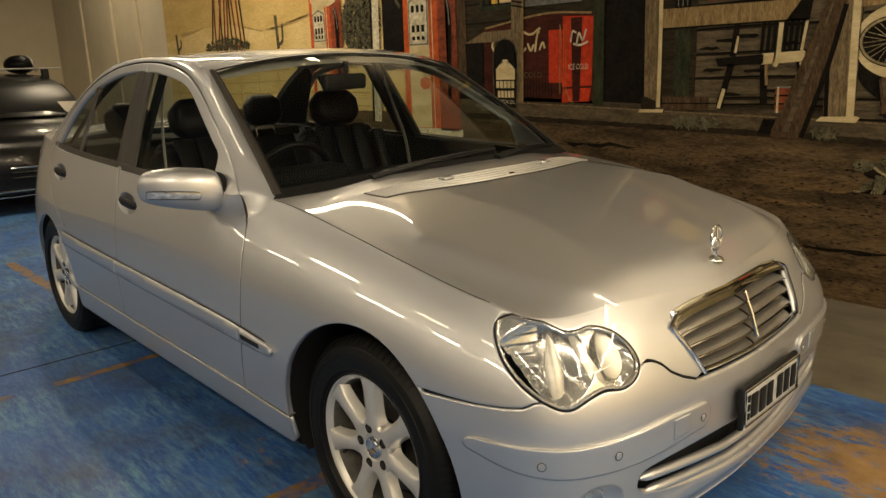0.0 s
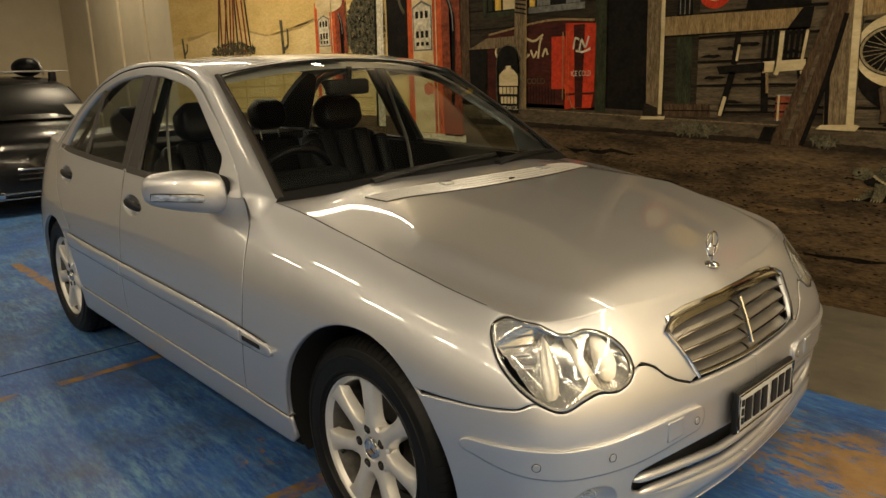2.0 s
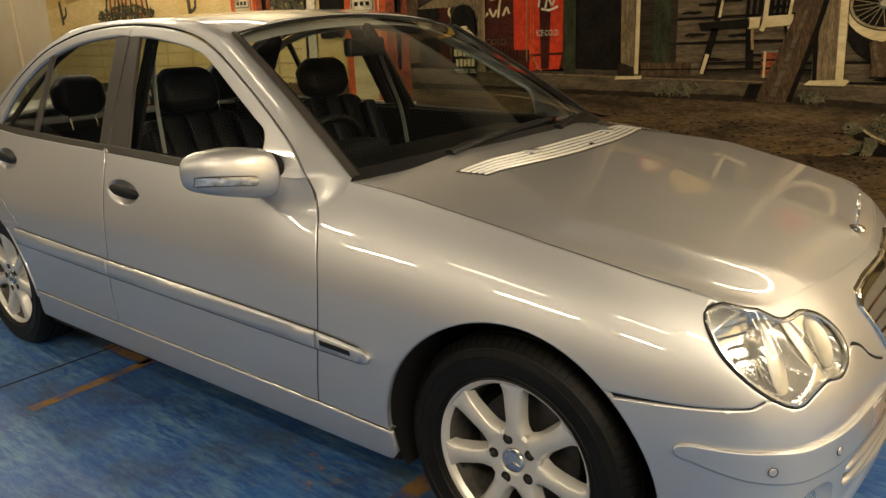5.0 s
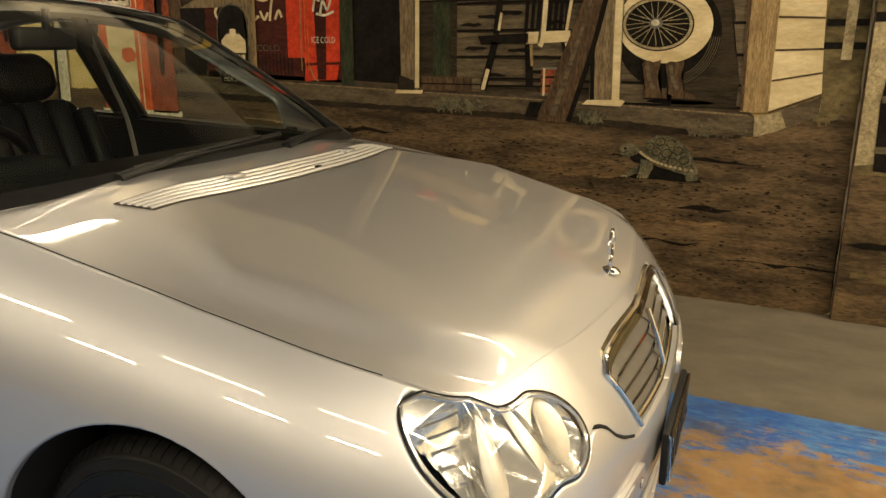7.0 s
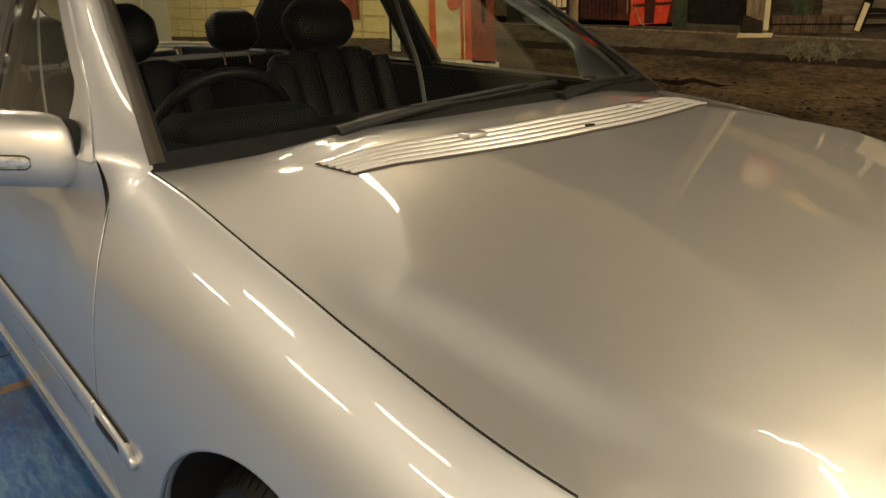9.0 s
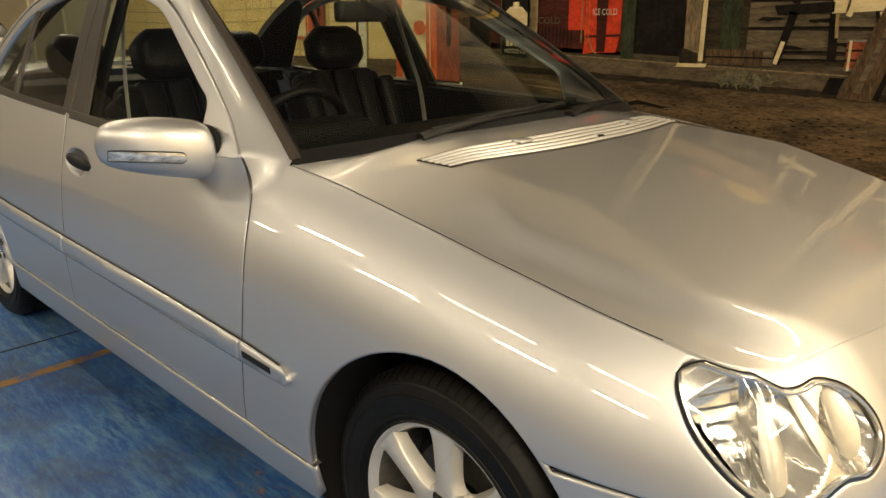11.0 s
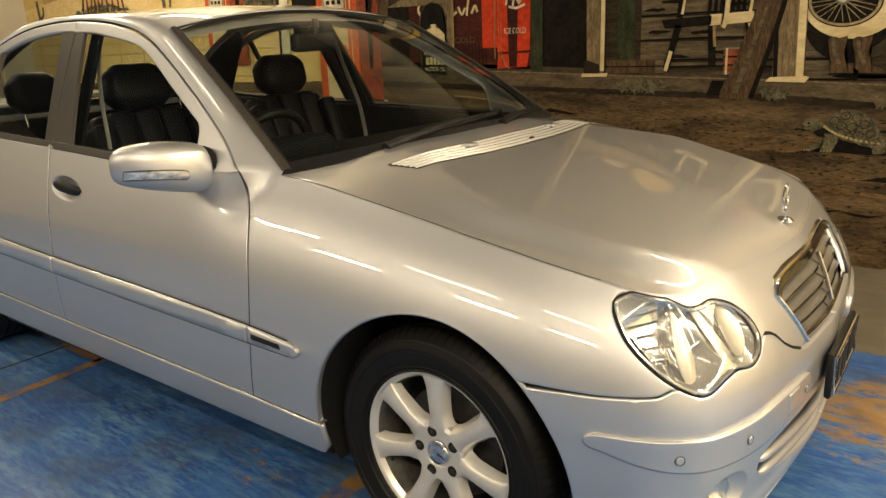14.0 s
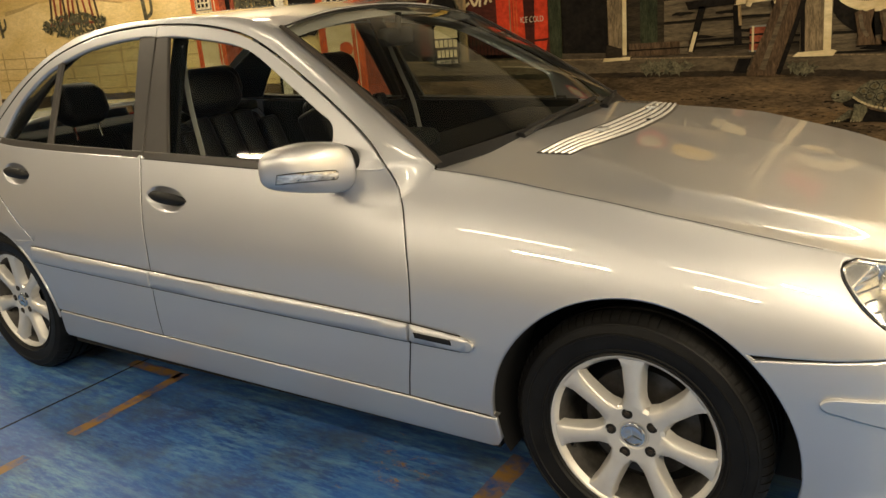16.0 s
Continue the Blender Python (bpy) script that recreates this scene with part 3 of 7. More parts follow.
    g = panel("rear_window_glass", inn, ring(line((-1.74, 0.955), (-2.66, 0.99)), line(*[(p[0] - 0.008, p[1] + 0.008) for p in dlo_r[::-1]]), line((-1.80, 1.362), (-1.74, 0.955)), step=0.03), DARKGLASS, car, 0.06, 0.004, flip=fl)
    g.name = "side_window"
    g.visible_shadow = False
    g = panel("side_window", inn, lp, GLASS, car, 0.06, 0.004, flip=fl)
    g.visible_shadow = False

    # the mirror corner, where the door skin runs smoothly up into the window frame
    bm = bmesh.new()
    grid = []
    for t in np.linspace(0, 1, 13):
        z = 0.85 + 0.14 * t
        xr = float(np.interp(z, [0.85, 0.885, 0.925, 0.955, 0.99], [-0.633, -0.644, -0.662, -0.688, -0.724]))
        row_ = []
        for x in np.linspace(-0.874, xr, 16):
            q0, q3 = proud(0.0012)(np.array(x), np.array(0.85)), lean(x, 0.99) + np.array((0, -0.0016, 0))
            q1 = q0 + (proud(0.0012)(np.array(x), np.array(0.86)) - q0) * 4.5
            q = [q0, q1, lean(x, 0.945) + np.array((0, -0.0016, 0)), q3]
            p = (1 - t) ** 3 * q[0] + 3 * t * (1 - t) ** 2 * q[1] + 3 * t * t * (1 - t) * q[2] + t**3 * q[3]
            row_.append(bm.verts.new(p * np.array((1, sgn, 1))))
        grid.append(row_)
    for a, b in zip(grid[:-1], grid[1:]):
        for k in range(15):
            bm.faces.new((a[k], a[k + 1], b[k + 1], b[k]))
    bmesh.ops.recalc_face_normals(bm, faces=bm.faces)
    if sum(f.normal.y for f in bm.faces) * sgn > 0:
        bmesh.ops.reverse_faces(bm, faces=bm.faces)
    part("mirror_corner", bm, PAINT, car, sharp=3)

# ---- roof, pillars and large glass ----
def screen(a, b):
    """The windscreen: a across from -1 to 1, b from its foot to its head."""
    a, b = np.broadcast_arrays(np.asarray(a, float), np.asarray(b, float))
    c = 1 - a * a
    foot = np.stack([-0.567 + 0.142 * c, 0.714 * a, 0.952 + 0.030 * c], -1)
    head = np.stack([-1.172 - 0.036 * c, 0.592 * a, 1.335 + 0.055 * c], -1)
    bow = 0.035 * 4 * b * (1 - b) * (0.25 + 0.75 * c)
    return foot * (1 - b[..., None]) + head * b[..., None] + np.stack([bow * 0.6, 0 * bow, bow * 0.8], -1)


def backlight(a, b):
    a, b = np.broadcast_arrays(np.asarray(a, float), np.asarray(b, float))
    c = 1 - a * a
    foot = np.stack([-2.93 - 0.09 * c, 0.62 * a, 1.035 + 0.02 * c], -1)
    head = np.stack([-2.28 - 0.06 * c, 0.535 * a, 1.372 + 0.03 * c], -1)
    bow = 0.035 * 4 * b * (1 - b)
    return foot * (1 - b[..., None]) + head * b[..., None] + np.stack([-bow * 0.5, 0 * bow, bow * 0.8], -1)


def square(a0, b0, a1, b1, n=24):
    s = np.linspace(0, 1, n)
    return np.array([(a0 + (a1 - a0) * t, b0) for t in s[:-1]] + [(a1, b0 + (b1 - b0) * t) for t in s[:-1]] + [(a1 - (a1 - a0) * t, b1) for t in s[:-1]] + [(a0, b1 - (b1 - b0) * t) for t in s[:-1]])


ws = panel("windscreen", screen, square(-0.985, -0.02, 0.985, 0.985), GLASS, car, 0.08, 0.004, lip=0.01, turn=0.0)
panel("screen_band", lambda a, b: screen(a, b) + np.array((0.004, 0, 0.005)), square(-1.0, -0.035, 1.0, 0.998, 40), BLACK, car, 0.05, 0.003, holes=[square(-0.962, 0.02, 0.962, 0.990, 40)], lip=0.006, turn=0.0, label="black edge band of the windscreen")
rs = panel("rear_screen", backlight, square(-0.985, 0.0, 0.985, 0.99), DARKGLASS, car, 0.08, 0.004, lip=0.01, turn=0.0, flip=True)

ws.visible_shadow = rs.visible_shadow = False
roof_z = spl([-2.42, -2.28, -2.0, -1.7, -1.4, -1.2, -1.08], [1.372, 1.398, 1.424, 1.430, 1.422, 1.396, 1.368])


roof_drop = spl([-2.42, -2.28, -1.9, -1.5, -1.3, -1.17], [0.030, 0.028, 0.026, 0.030, 0.042, 0.058])


def roof_surf(x, y):
    return np.stack([x, y, roof_z(x) - roof_drop(x) * np.abs(y / 0.57) ** 2.6], -1)


def roof_half(x):
    return float(spl([-2.30, -1.9, -1.5, -1.10], [0.535, 0.556, 0.570, 0.592])(x))


xs = np.linspace(-1.17, -2.285, 30)
front = [tuple(screen(np.array(a), np.array(1.002))[:2]) for a in np.linspace(-1, 1, 25)]
rear = [tuple(backlight(np.array(a), np.array(1.01))[:2]) for a in np.linspace(1, -1, 25)]
lp = ring(line(*front), line(front[-1], *[(x, roof_half(x)) for x in xs[1:-1]], rear[0]), line(*rear), line(rear[-1], *[(x, -roof_half(x)) for x in xs[1:-1][::-1]], front[0]), step=0.03)
panel("roof", roof_surf, lp, PAINT, car, 0.05, 0.006, lip=0.006, flip=False)
bm = bmesh.new()
for sgn in (1, -1):
    # A-pillar, roof rail and C-pillar as one bowed strip from the door joint to the glass and the roof
    fr = np.array([lean(p[0], p[1] + 0.002) for p in FRAME])
    keys = [0.0, 0.30, 0.42, 0.55, 0.68, 0.84, 1.0]
    ss = np.r_[0, np.cumsum(np.linalg.norm(np.diff(fr, axis=0), axis=1))]
    ss /= ss[-1]
    sa = float(ss[np.argmin(np.abs(fr[:, 0] + 1.187))])
    sr = float(ss[np.argmin(np.abs(fr[:, 0] + 2.20))])
    edge = []
    for s in ss:
        if s <= sa:
            edge.append(screen(np.array(-0.985), np.array(s / sa)))
        elif s <= sr:
            x = -1.172 + (-2.275 + 1.172) * (s - sa) / (sr - sa)
            h = roof_half(x)
            edge.append(roof_surf(np.array(x), np.array(-h)))
        else:
            edge.append(backlight(np.array(-0.985), np.array(1 - (s - sr) / (1 - sr))))
    edge = np.array(edge) + np.array((0, 0, 0.002))
    m = np.array((1, sgn, 1))
    p = fr * m
    e = edge * m
    # bowed outward and up, most along the pillars
    bm = bmesh.new()
    grid = []
    for i in range(len(p)):
        d = e[i] - p[i]
        t = p[min(i + 1, len(p) - 1)] - p[max(i - 1, 0)]
        o = np.cross(d, t) * sgn
        o /= np.linalg.norm(o) + 1e-9
        if o[2] < 0 and o[1] * -sgn < 0:
            o = -o
        w = np.linalg.norm(d)
        grid.append([bm.verts.new(p[i] + d * s + o * 0.16 * w * min(1, ss[i] / 0.14) * 4 * s * (1 - s) * (1 - 0.25 * s)) for s in np.linspace(0, 1, 11)])
    # the pillar's foot runs out smoothly over the fender's corner
    first = grid[0]
    for t_ in np.linspace(0.125, 1, 8):
        row_ = []
        for k_, s_ in enumerate(np.linspace(0, 1, 11)):
            p0 = np.array(first[k_].co)
            f1 = proud(0.0004)(np.array(-0.640 + 0.080 * s_), np.array(0.882 + 0.030 * s_)) * m
            f0 = proud(0.0004)(np.array(-0.637 + 0.077 * s_), np.array(0.870 + 0.036 * s_)) * m
            c0 = f0 + (f1 - f0) * 2.6
            row_.append(bm.verts.new(p0 * (1 - t_) ** 2 + 2 * t_ * (1 - t_) * c0 + t_ * t_ * f0))
        grid.insert(0, row_)
    for i in range(len(grid) - 1):
        for k in range(10):
            f = bm.faces.new((grid[i][k], grid[i + 1][k], grid[i + 1][k + 1], grid[i][k + 1]))
    bmesh.ops.recalc_face_normals(bm, faces=bm.faces)
    if sum(f.normal.z for f in bm.faces) < 0:
        bmesh.ops.reverse_faces(bm, faces=bm.faces)
    part("roof_pillar", bm, PAINT, car, sharp=3)
    sweep("door_seal", (np.array([lean(q[0], q[1]) for q in FRAME]) + np.array((0, 0.006, 0))) * m, 0.0045, GAP, car, 6)
    band("pillar_strip", np.array([screen(np.array(-1.004), np.array(b)) for b in np.linspace(-0.02, 1, 20)]) * m + np.array((0, 0, 0.006)), np.array([screen(np.array(-0.968), np.array(b)) for b in np.linspace(-0.02, 1, 20)]) * m + np.array((0, 0, 0.007)), TRIM, car, bulge=0.003, rows=4, out=(0.5, 0, 0.8), label="dark trim strip beside the windscreen")

# ---- bonnet with its nose ----
E_PTS = []
for u in np.arange(0.415, MIDF + 0.001, 0.02):
    E_PTS.append(side_surf(np.array(u), top_z(np.array([u]))[0] - 0.0005))
E_PTS = np.array(E_PTS)
edge_r = []
for u in np.arange(-0.575, 0.42, 0.02):
    p = side_surf(np.array(u), top_z(np.array([u]))[0])
    edge_r.append((p[0], p[1] + 0.0022))
back = [(-0.569 + 0.142 * (1 - a * a) + 0.012, 0.714 * a) for a in np.linspace(1, -1, 40)]
f_r = [(p[0] - 0.002, p[1]) for p in E_PTS if p[0] > 0.385]
f_l = [(x, -y) for x, y in f_r[::-1]]
HOOD_LOOP = ring(line(*back), line(back[-1], *edge_r[1:]), line(edge_r[-1], *f_r), line(f_r[-1], *f_l), line(f_l[-1], *[(x, -y) for x, y in edge_r[::-1]]), line((edge_r[0][0], -edge_r[0][1]), back[0]), step=0.014)
bonnet = panel("bonnet", hood_surf, HOOD_LOOP, PAINT, car, 0.018, 0.015, lip=0.005, turn=0.15)
# nose: down from the bonnet's lip, between lamps and grille
for sgn in (1, -1):
    S = side_surf if sgn == 1 else mirrored(side_surf)
    tz = lambda u: float(top_z(np.array([u]))[0])
    hb = [tuple(p) for p in HEAD if p[1] > 0.665 or p[0] > 0.86]
    upper = [(u, tz(u)) for u in np.arange(0.60, MIDF, 0.02)] + [(MIDF, tz(MIDF))]
    lampside = RIM_TOP + [(0.905, 0.655), (0.925, 0.649), (0.948, 0.637), (0.976, 0.612), (1.012, 0.592), (1.062, 0.573)]
    lp = ring(line(*lampside), line(lampside[-1], (1.092, 0.582), (1.035, 0.705), (1.05, 0.725), (1.15, 0.735), (MIDF, 0.739), (MIDF, tz(MIDF))), line(*upper[::-1]), line(upper[0], lampside[0]), step=0.012)
    panel("bonnet_nose", S, lp, PAINT, bonnet, 0.016, 0.012, flip=sgn == -1, lip=0.004, turn=0.12)

# ---- front bumper ----
STRIP_UP = spl([0.40, 0.44, 0.575, 0.68, 0.80, 0.95, 1.09, 1.6], [0.505, 0.518, 0.516, 0.508, 0.507, 0.510, 0.508, 0.508])
STRIP_LO = spl([0.40, 0.44, 0.575, 0.69, 0.86, 1.09, 1.6], [0.497, 0.482, 0.447, 0.433, 0.428, 0.440, 0.440])
for sgn in (1, -1):
    S = side_surf if sgn == 1 else mirrored(side_surf)
    fl = sgn == -1
    arch = [p for p in ARCH_F if p[0] > 0.012 and 0.236 < p[1] < 0.586]
    head_lo = RIM_LOW[::-1] + [(0.902, 0.648), (0.922, 0.643), (0.945, 0.631), (0.972, 0.606), (1.008, 0.586), (1.058, 0.567)]
    up = [(0.30, 0.583), (0.43, 0.589), (0.55, 0.597), (0.586, 0.612)]
    fog = np.array([(0.735 + 0.072 * math.cos(a), 0.345 + 0.052 * math.sin(a)) for a in np.linspace(0, 2 * math.pi, 36, endpoint=False)])
    cut = MIDF
    ik = [tuple(p) for p in catmull([(cut, 0.398), (1.25, 0.400), (1.05, 0.402), (0.93, 0.400), (0.866, 0.392), (0.850, 0.365), (0.862, 0.342), (0.91, 0.320), (1.05, 0.290), (1.25, 0.272), (cut, 0.268)], 6)]
    lp = ring(line(arch[0], *arch[1:], up[0]), line(*up, tuple(head_lo[0])), line(*head_lo), line(tuple(head_lo[-1]), (1.085, 0.562), (1.2, 0.558), (cut, 0.556)), line((cut, 0.556), ik[0]), ik, line(ik[-1], (cut, 0.20)), line((cut, 0.20), (1.1, 0.20), (0.8, 0.205), (0.55, 0.215), (0.40, 0.225), arch[0]), step=0.014)

    def bumper_surf(u, z, S=S):
        k = np.clip((0.30 - z) / 0.02, 0, 1) * np.clip((u - 0.4) / 0.2, 0, 1)
        u2, z2 = np.broadcast_arrays(np.asarray(u, float), np.asarray(z, float))
        p = side_surf(u2, z2).copy()
        _, n = outline(u2)
        bulge = 0.010 * np.exp(-((z2 - 0.255) / 0.022) ** 2) * np.clip((u2 - 0.38) / 0.2, 0, 1)
        p[..., :2] += n * bulge[..., None]
        return p
    B = bumper_surf if sgn == 1 else mirrored(bumper_surf)
    panel("front_bumper", B, lp, PAINT, car, 0.022, 0.02, holes=[fog], flip=fl, turn=0.4)
    # rub strip
    top = [(u, float(STRIP_UP(u))) for u in np.arange(0.44, 1.075, 0.01)]
    bot = [(u, float(STRIP_LO(u))) for u in np.arange(1.075, 0.44, -0.01)]
    tipf = [(0.44 - 0.035 * math.sin(a), 0.500 + 0.018 * math.cos(a)) for a in np.linspace(math.pi, 0, 10)]
    tipe = [(1.075 + 0.030 * math.sin(a), 0.474 + 0.034 * math.cos(a)) for a in np.linspace(0, math.pi, 10)]
    lp = ring(top, line(top[-1], *tipe, bot[0]), bot, line(bot[-1], *tipf, top[0]), step=0.008)
    mp = proud(0.008)
    panel("bumper_strip", mp if sgn == 1 else mirrored(mp), lp, PAINT, car, 0.02, 0.012, flip=fl, turn=0.9, lip=0.004)
    for u, z in ((0.592, 0.474), (0.775, 0.468), (1.072, 0.470)):
        o, n = outline(np.array(u))
        c = side_surf(np.array(u), np.array(z)) + np.array((*(n * 0.0085), 0))
        rim = []
        tvec = np.array((-n[1], n[0], 0))
        bm = bmesh.new()
        for r, d in ((0.0, 0.002), (0.0075, 0.002), (0.009, 0.0)):
            rim.append([bm.verts.new((c + np.array((*n, 0)) * d + r * (math.cos(a) * tvec + math.sin(a) * np.array((0, 0, 1)))) * np.array((1, sgn, 1))) for a in np.linspace(0, 2 * math.pi, 16, endpoint=False)])
        for i in range(2):
            for k in range(16):
                bm.faces.new((rim[i][k], rim[i][(k + 1) % 16], rim[i + 1][(k + 1) % 16], rim[i + 1][k]))
        bmesh.ops.remove_doubles(bm, verts=bm.verts, dist=1e-5)
        bmesh.ops.recalc_face_normals(bm, faces=bm.faces)
        part("parking_sensor", bm, PAINT, car, "round silver parking sensor")
        sweep("sensor_ring", [(c + np.array((*n, 0)) * 0.0008 + 0.010 * (math.cos(a) * tvec + math.sin(a) * np.array((0, 0, 1)))) * np.array((1, sgn, 1)) for a in np.linspace(0, 2 * math.pi, 20, endpoint=False)], 0.0008, TRIM, car, 5, closed=True)

    wl = ring(line((0.955, 0.500), (1.012, 0.501)), line((1.012, 0.501), (1.014, 0.452)), line((1.014, 0.452), (0.957, 0.448)), line((0.957, 0.448), (0.955, 0.500)), step=0.008)
    wp_ = proud(0.0105)
    panel("washer_cover", wp_ if sgn == 1 else mirrored(wp_), wl, PAINT, car, 0.02, 0.004, flip=fl, turn=0.9, lip=0.003, label="small square silver washer cover")

# dark joints under the panel edges
for sgn in (1, -1):
    m = np.array((1, sgn, 1))

    def joint(uz, d=-0.0034, r=0.0034):
        uz = np.array(uz)
        p = side_surf(uz[:, 0], uz[:, 1]).copy()
        _, n = outline(uz[:, 0])
        p[:, :2] += n * d
        sweep("joint", p * m, r, GAP, car, 6)

    joint(even(GAP_A, 0.02))
    joint(even(GAP_B, 0.02))
    joint(even(GAP_C, 0.02))
    joint([(u, 0.310 - (u + 0.345) * 0.018) for u in np.linspace(-0.352, -2.30, 40)])
    joint([(0.285, 0.586), (0.43, 0.592), (0.55, 0.600), (0.585, 0.614)], -0.0036, 0.0018)
    joint([(0.902, 0.652), (0.924, 0.646), (0.947, 0.634), (0.974, 0.609), (1.010, 0.589), (1.060, 0.570)], -0.004, 0.0038)
    e = np.array([(p[0], p[1] - 0.001, float(hood_z(np.array(p[0]), np.array(p[1]))) - 0.0045) for p in edge_r])
    sweep("joint", e * m, 0.0034, GAP, car, 6)


# ---- lamps, grille and small parts of the saloon ----
def along(loop, d, sgn=1):
    """Points of a loop in (u, z), set d metres out of the body's side."""
    loop = np.array(loop)
    p = side_surf(loop[:, 0], loop[:, 1])
    _, n = outline(loop[:, 0])
    p = p.copy()
    p[:, :2] += n * d
    return p * np.array((1, sgn, 1))


for sgn in (1, -1):
    lamp = new("headlight")
    lamp.parent = car
    lamp["label"] = "clear twin-oval headlamp with bright reflectors"

    def bowl(u, z, sgn=sgn):
        u, z = np.broadcast_arrays(np.asarray(u, float), np.asarray(z, float))
        p = side_surf(u, z).copy()
        _, n = outline(u)
        r1 = np.hypot((u - 0.598) / 0.155, (z - 0.683) / 0.088)
        r2 = np.hypot((u - 0.815) / 0.074, (z - 0.671) / 0.060)
        a1, a2 = np.arctan2(z - 0.683, u - 0.598), np.arctan2(z - 0.671, u - 0.815)
        w1, w2 = np.clip(4 - 4 * r1, 0, 1) * np.clip(3 * r1 - 0.4, 0, 1), np.clip(4 - 4 * r2, 0, 1)
        d = 0.005 + 0.056 * np.clip(1 - r1**2, 0, 1) + 0.046 * np.clip(1 - r2**2, 0, 1)
        # flat steps on the outer flank, a fan of flutes round the rest
        stair, fan = (z / 0.023) % 1.0, (a1 * 2.6) % 1.0
        d += w1 * np.where(u < 0.585, 0.0075 * stair, 0.0055 * fan) + w2 * 0.005 * ((a2 * 2.2) % 1.0)
        p[..., :2] -= n * d[..., None]
        return p * np.array((1, sgn, 1))

    panel("reflector", bowl, inward(HEAD, 0.002)[0], REFLECTOR, lamp, 0.0045, 0.003, flip=sgn == -1, lip=0.004, turn=0.0)
    lens = panel("lens", (lambda u, z, sgn=sgn: along(np.stack([np.ravel(u), np.ravel(z)], 1), 0.002, sgn)), HEAD, LENS, lamp, 0.02, 0.004, flip=sgn == -1, lip=0.006, turn=0.8)
    lens.visible_shadow = False
    sweep("gasket", along(even(HEAD, 0.008, True), -0.001, sgn), 0.0018, GAP, lamp, 7, closed=True, label="black rubber gasket")
    rimline = inward(HEAD, 0.006)[0]
    sweep("lens_rim", along(even(rimline, 0.01, True), -0.002, sgn), 0.0034, REFLECTOR, lamp, 6, closed=True)

    def inset(depth, u0, bulge, sgn=sgn):
        """A surface depth metres behind the lens, bowed outward about u0."""
        def f(u, z):
            u, z = np.broadcast_arrays(np.asarray(u, float), np.asarray(z, float))
            p = side_surf(u, z).copy()
            p[..., :2] -= outline(u)[1] * (depth + bulge * (u - u0) ** 2)[..., None]
            return p * np.array((1, sgn, 1))
        return f

    shield = catmull([(0.632, 0.736), (0.650, 0.722), (0.664, 0.690), (0.668, 0.655), (0.658, 0.622), (0.640, 0.608), (0.622, 0.620), (0.612, 0.655), (0.614, 0.690), (0.622, 0.722)], 4, closed=True)
    panel("bulb_shield", inset(0.020, 0.640, 8), shield, FROST, lamp, 0.008, 0.004, flip=sgn == -1, turn=0.0)
    # frosted band between the two ovals
    frosted = catmull([(0.706, 0.733), (0.720, 0.733), (0.736, 0.700), (0.754, 0.668), (0.770, 0.640), (0.772, 0.622), (0.738, 0.619), (0.732, 0.640), (0.722, 0.668), (0.711, 0.700)], 4, closed=True)
    panel("divider", inset(0.007, 0.740, 6), frosted, FROST, lamp, 0.008, 0.004, flip=sgn == -1, turn=0.0)
    disc = np.array([(0.806 + 0.032 * math.cos(a), 0.676 + 0.047 * math.sin(a)) for a in np.linspace(0, 2 * math.pi, 32, endpoint=False)])
    panel("inner_bowl", inset(0.016, 0.806, -5), disc, FROST, lamp, 0.008, 0.004, flip=sgn == -1, turn=0.0)
    # fog lamp in its bowl
    fog = new("fog_lamp")
    fog.parent = car

    def fbowl(u, z, sgn=sgn):
        u, z = np.broadcast_arrays(np.asarray(u, float), np.asarray(z, float))
        p = bumper_surf(u, z).copy()
        _, n = outline(u)
        r = np.hypot((u - 0.735) / 0.074, (z - 0.345) / 0.054)
        d = 0.030 * np.clip(1.02 - r**2, 0, 1)
        p[..., :2] -= n * d[..., None]
        return p * np.array((1, sgn, 1))

    fl_ = np.array([(0.735 + 0.073 * math.cos(a), 0.345 + 0.053 * math.sin(a)) for a in np.linspace(0, 2 * math.pi, 36, endpoint=False)])
    panel("bowl", fbowl, fl_, PAINT, fog, 0.012, 0.003, flip=sgn == -1, turn=0.0)
    fg = np.array([(0.712 + 0.036 * math.cos(a), 0.356 + 0.032 * math.sin(a)) for a in np.linspace(0, 2 * math.pi, 24, endpoint=False)])

    def fref(u, z, sgn=sgn):
        p = side_surf(u, z).copy()
        _, n = outline(np.asarray(u, float))
        r = np.hypot((u - 0.712) / 0.036, (z - 0.356) / 0.032)
        p[..., :2] -= n * (0.006 + 0.02 * np.clip(1 - r**2, 0, 1) + 0.002 * np.abs(np.sin(u * 260)))[..., None]
        return p * np.array((1, sgn, 1))

    panel("reflector", fref, fg, REFLECTOR, fog, 0.006, 0.02, flip=sgn == -1, turn=0.0, lip=0.003)
    fo = panel("lens", (lambda u, z, sgn=sgn: along(np.stack([np.ravel(u), np.ravel(z)], 1), -0.003, sgn)), fg, LENS, fog, 0.012, 0.003, flip=sgn == -1, lip=0.003)
    fo.visible_shadow = False

# grille: dark back, chrome frame, middle bar and louvres
grille = new("grille")
grille.parent = car
grille["label"] = "chrome-framed radiator grille with silver louvres"
G_TOP = spl([1.02, 1.06, 1.2, MIDF], [0.703, 0.722, 0.733, 0.737])
G_BOT = spl([1.02, 1.10, 1.2, MIDF], [0.586, 0.572, 0.567, 0.565])
us = np.linspace(1.020, MIDF, 20)
half_top = [(u, float(G_TOP(u))) for u in us]
half_bot = [(u, float(G_BOT(u))) for u in np.linspace(1.088, MIDF, 20)]


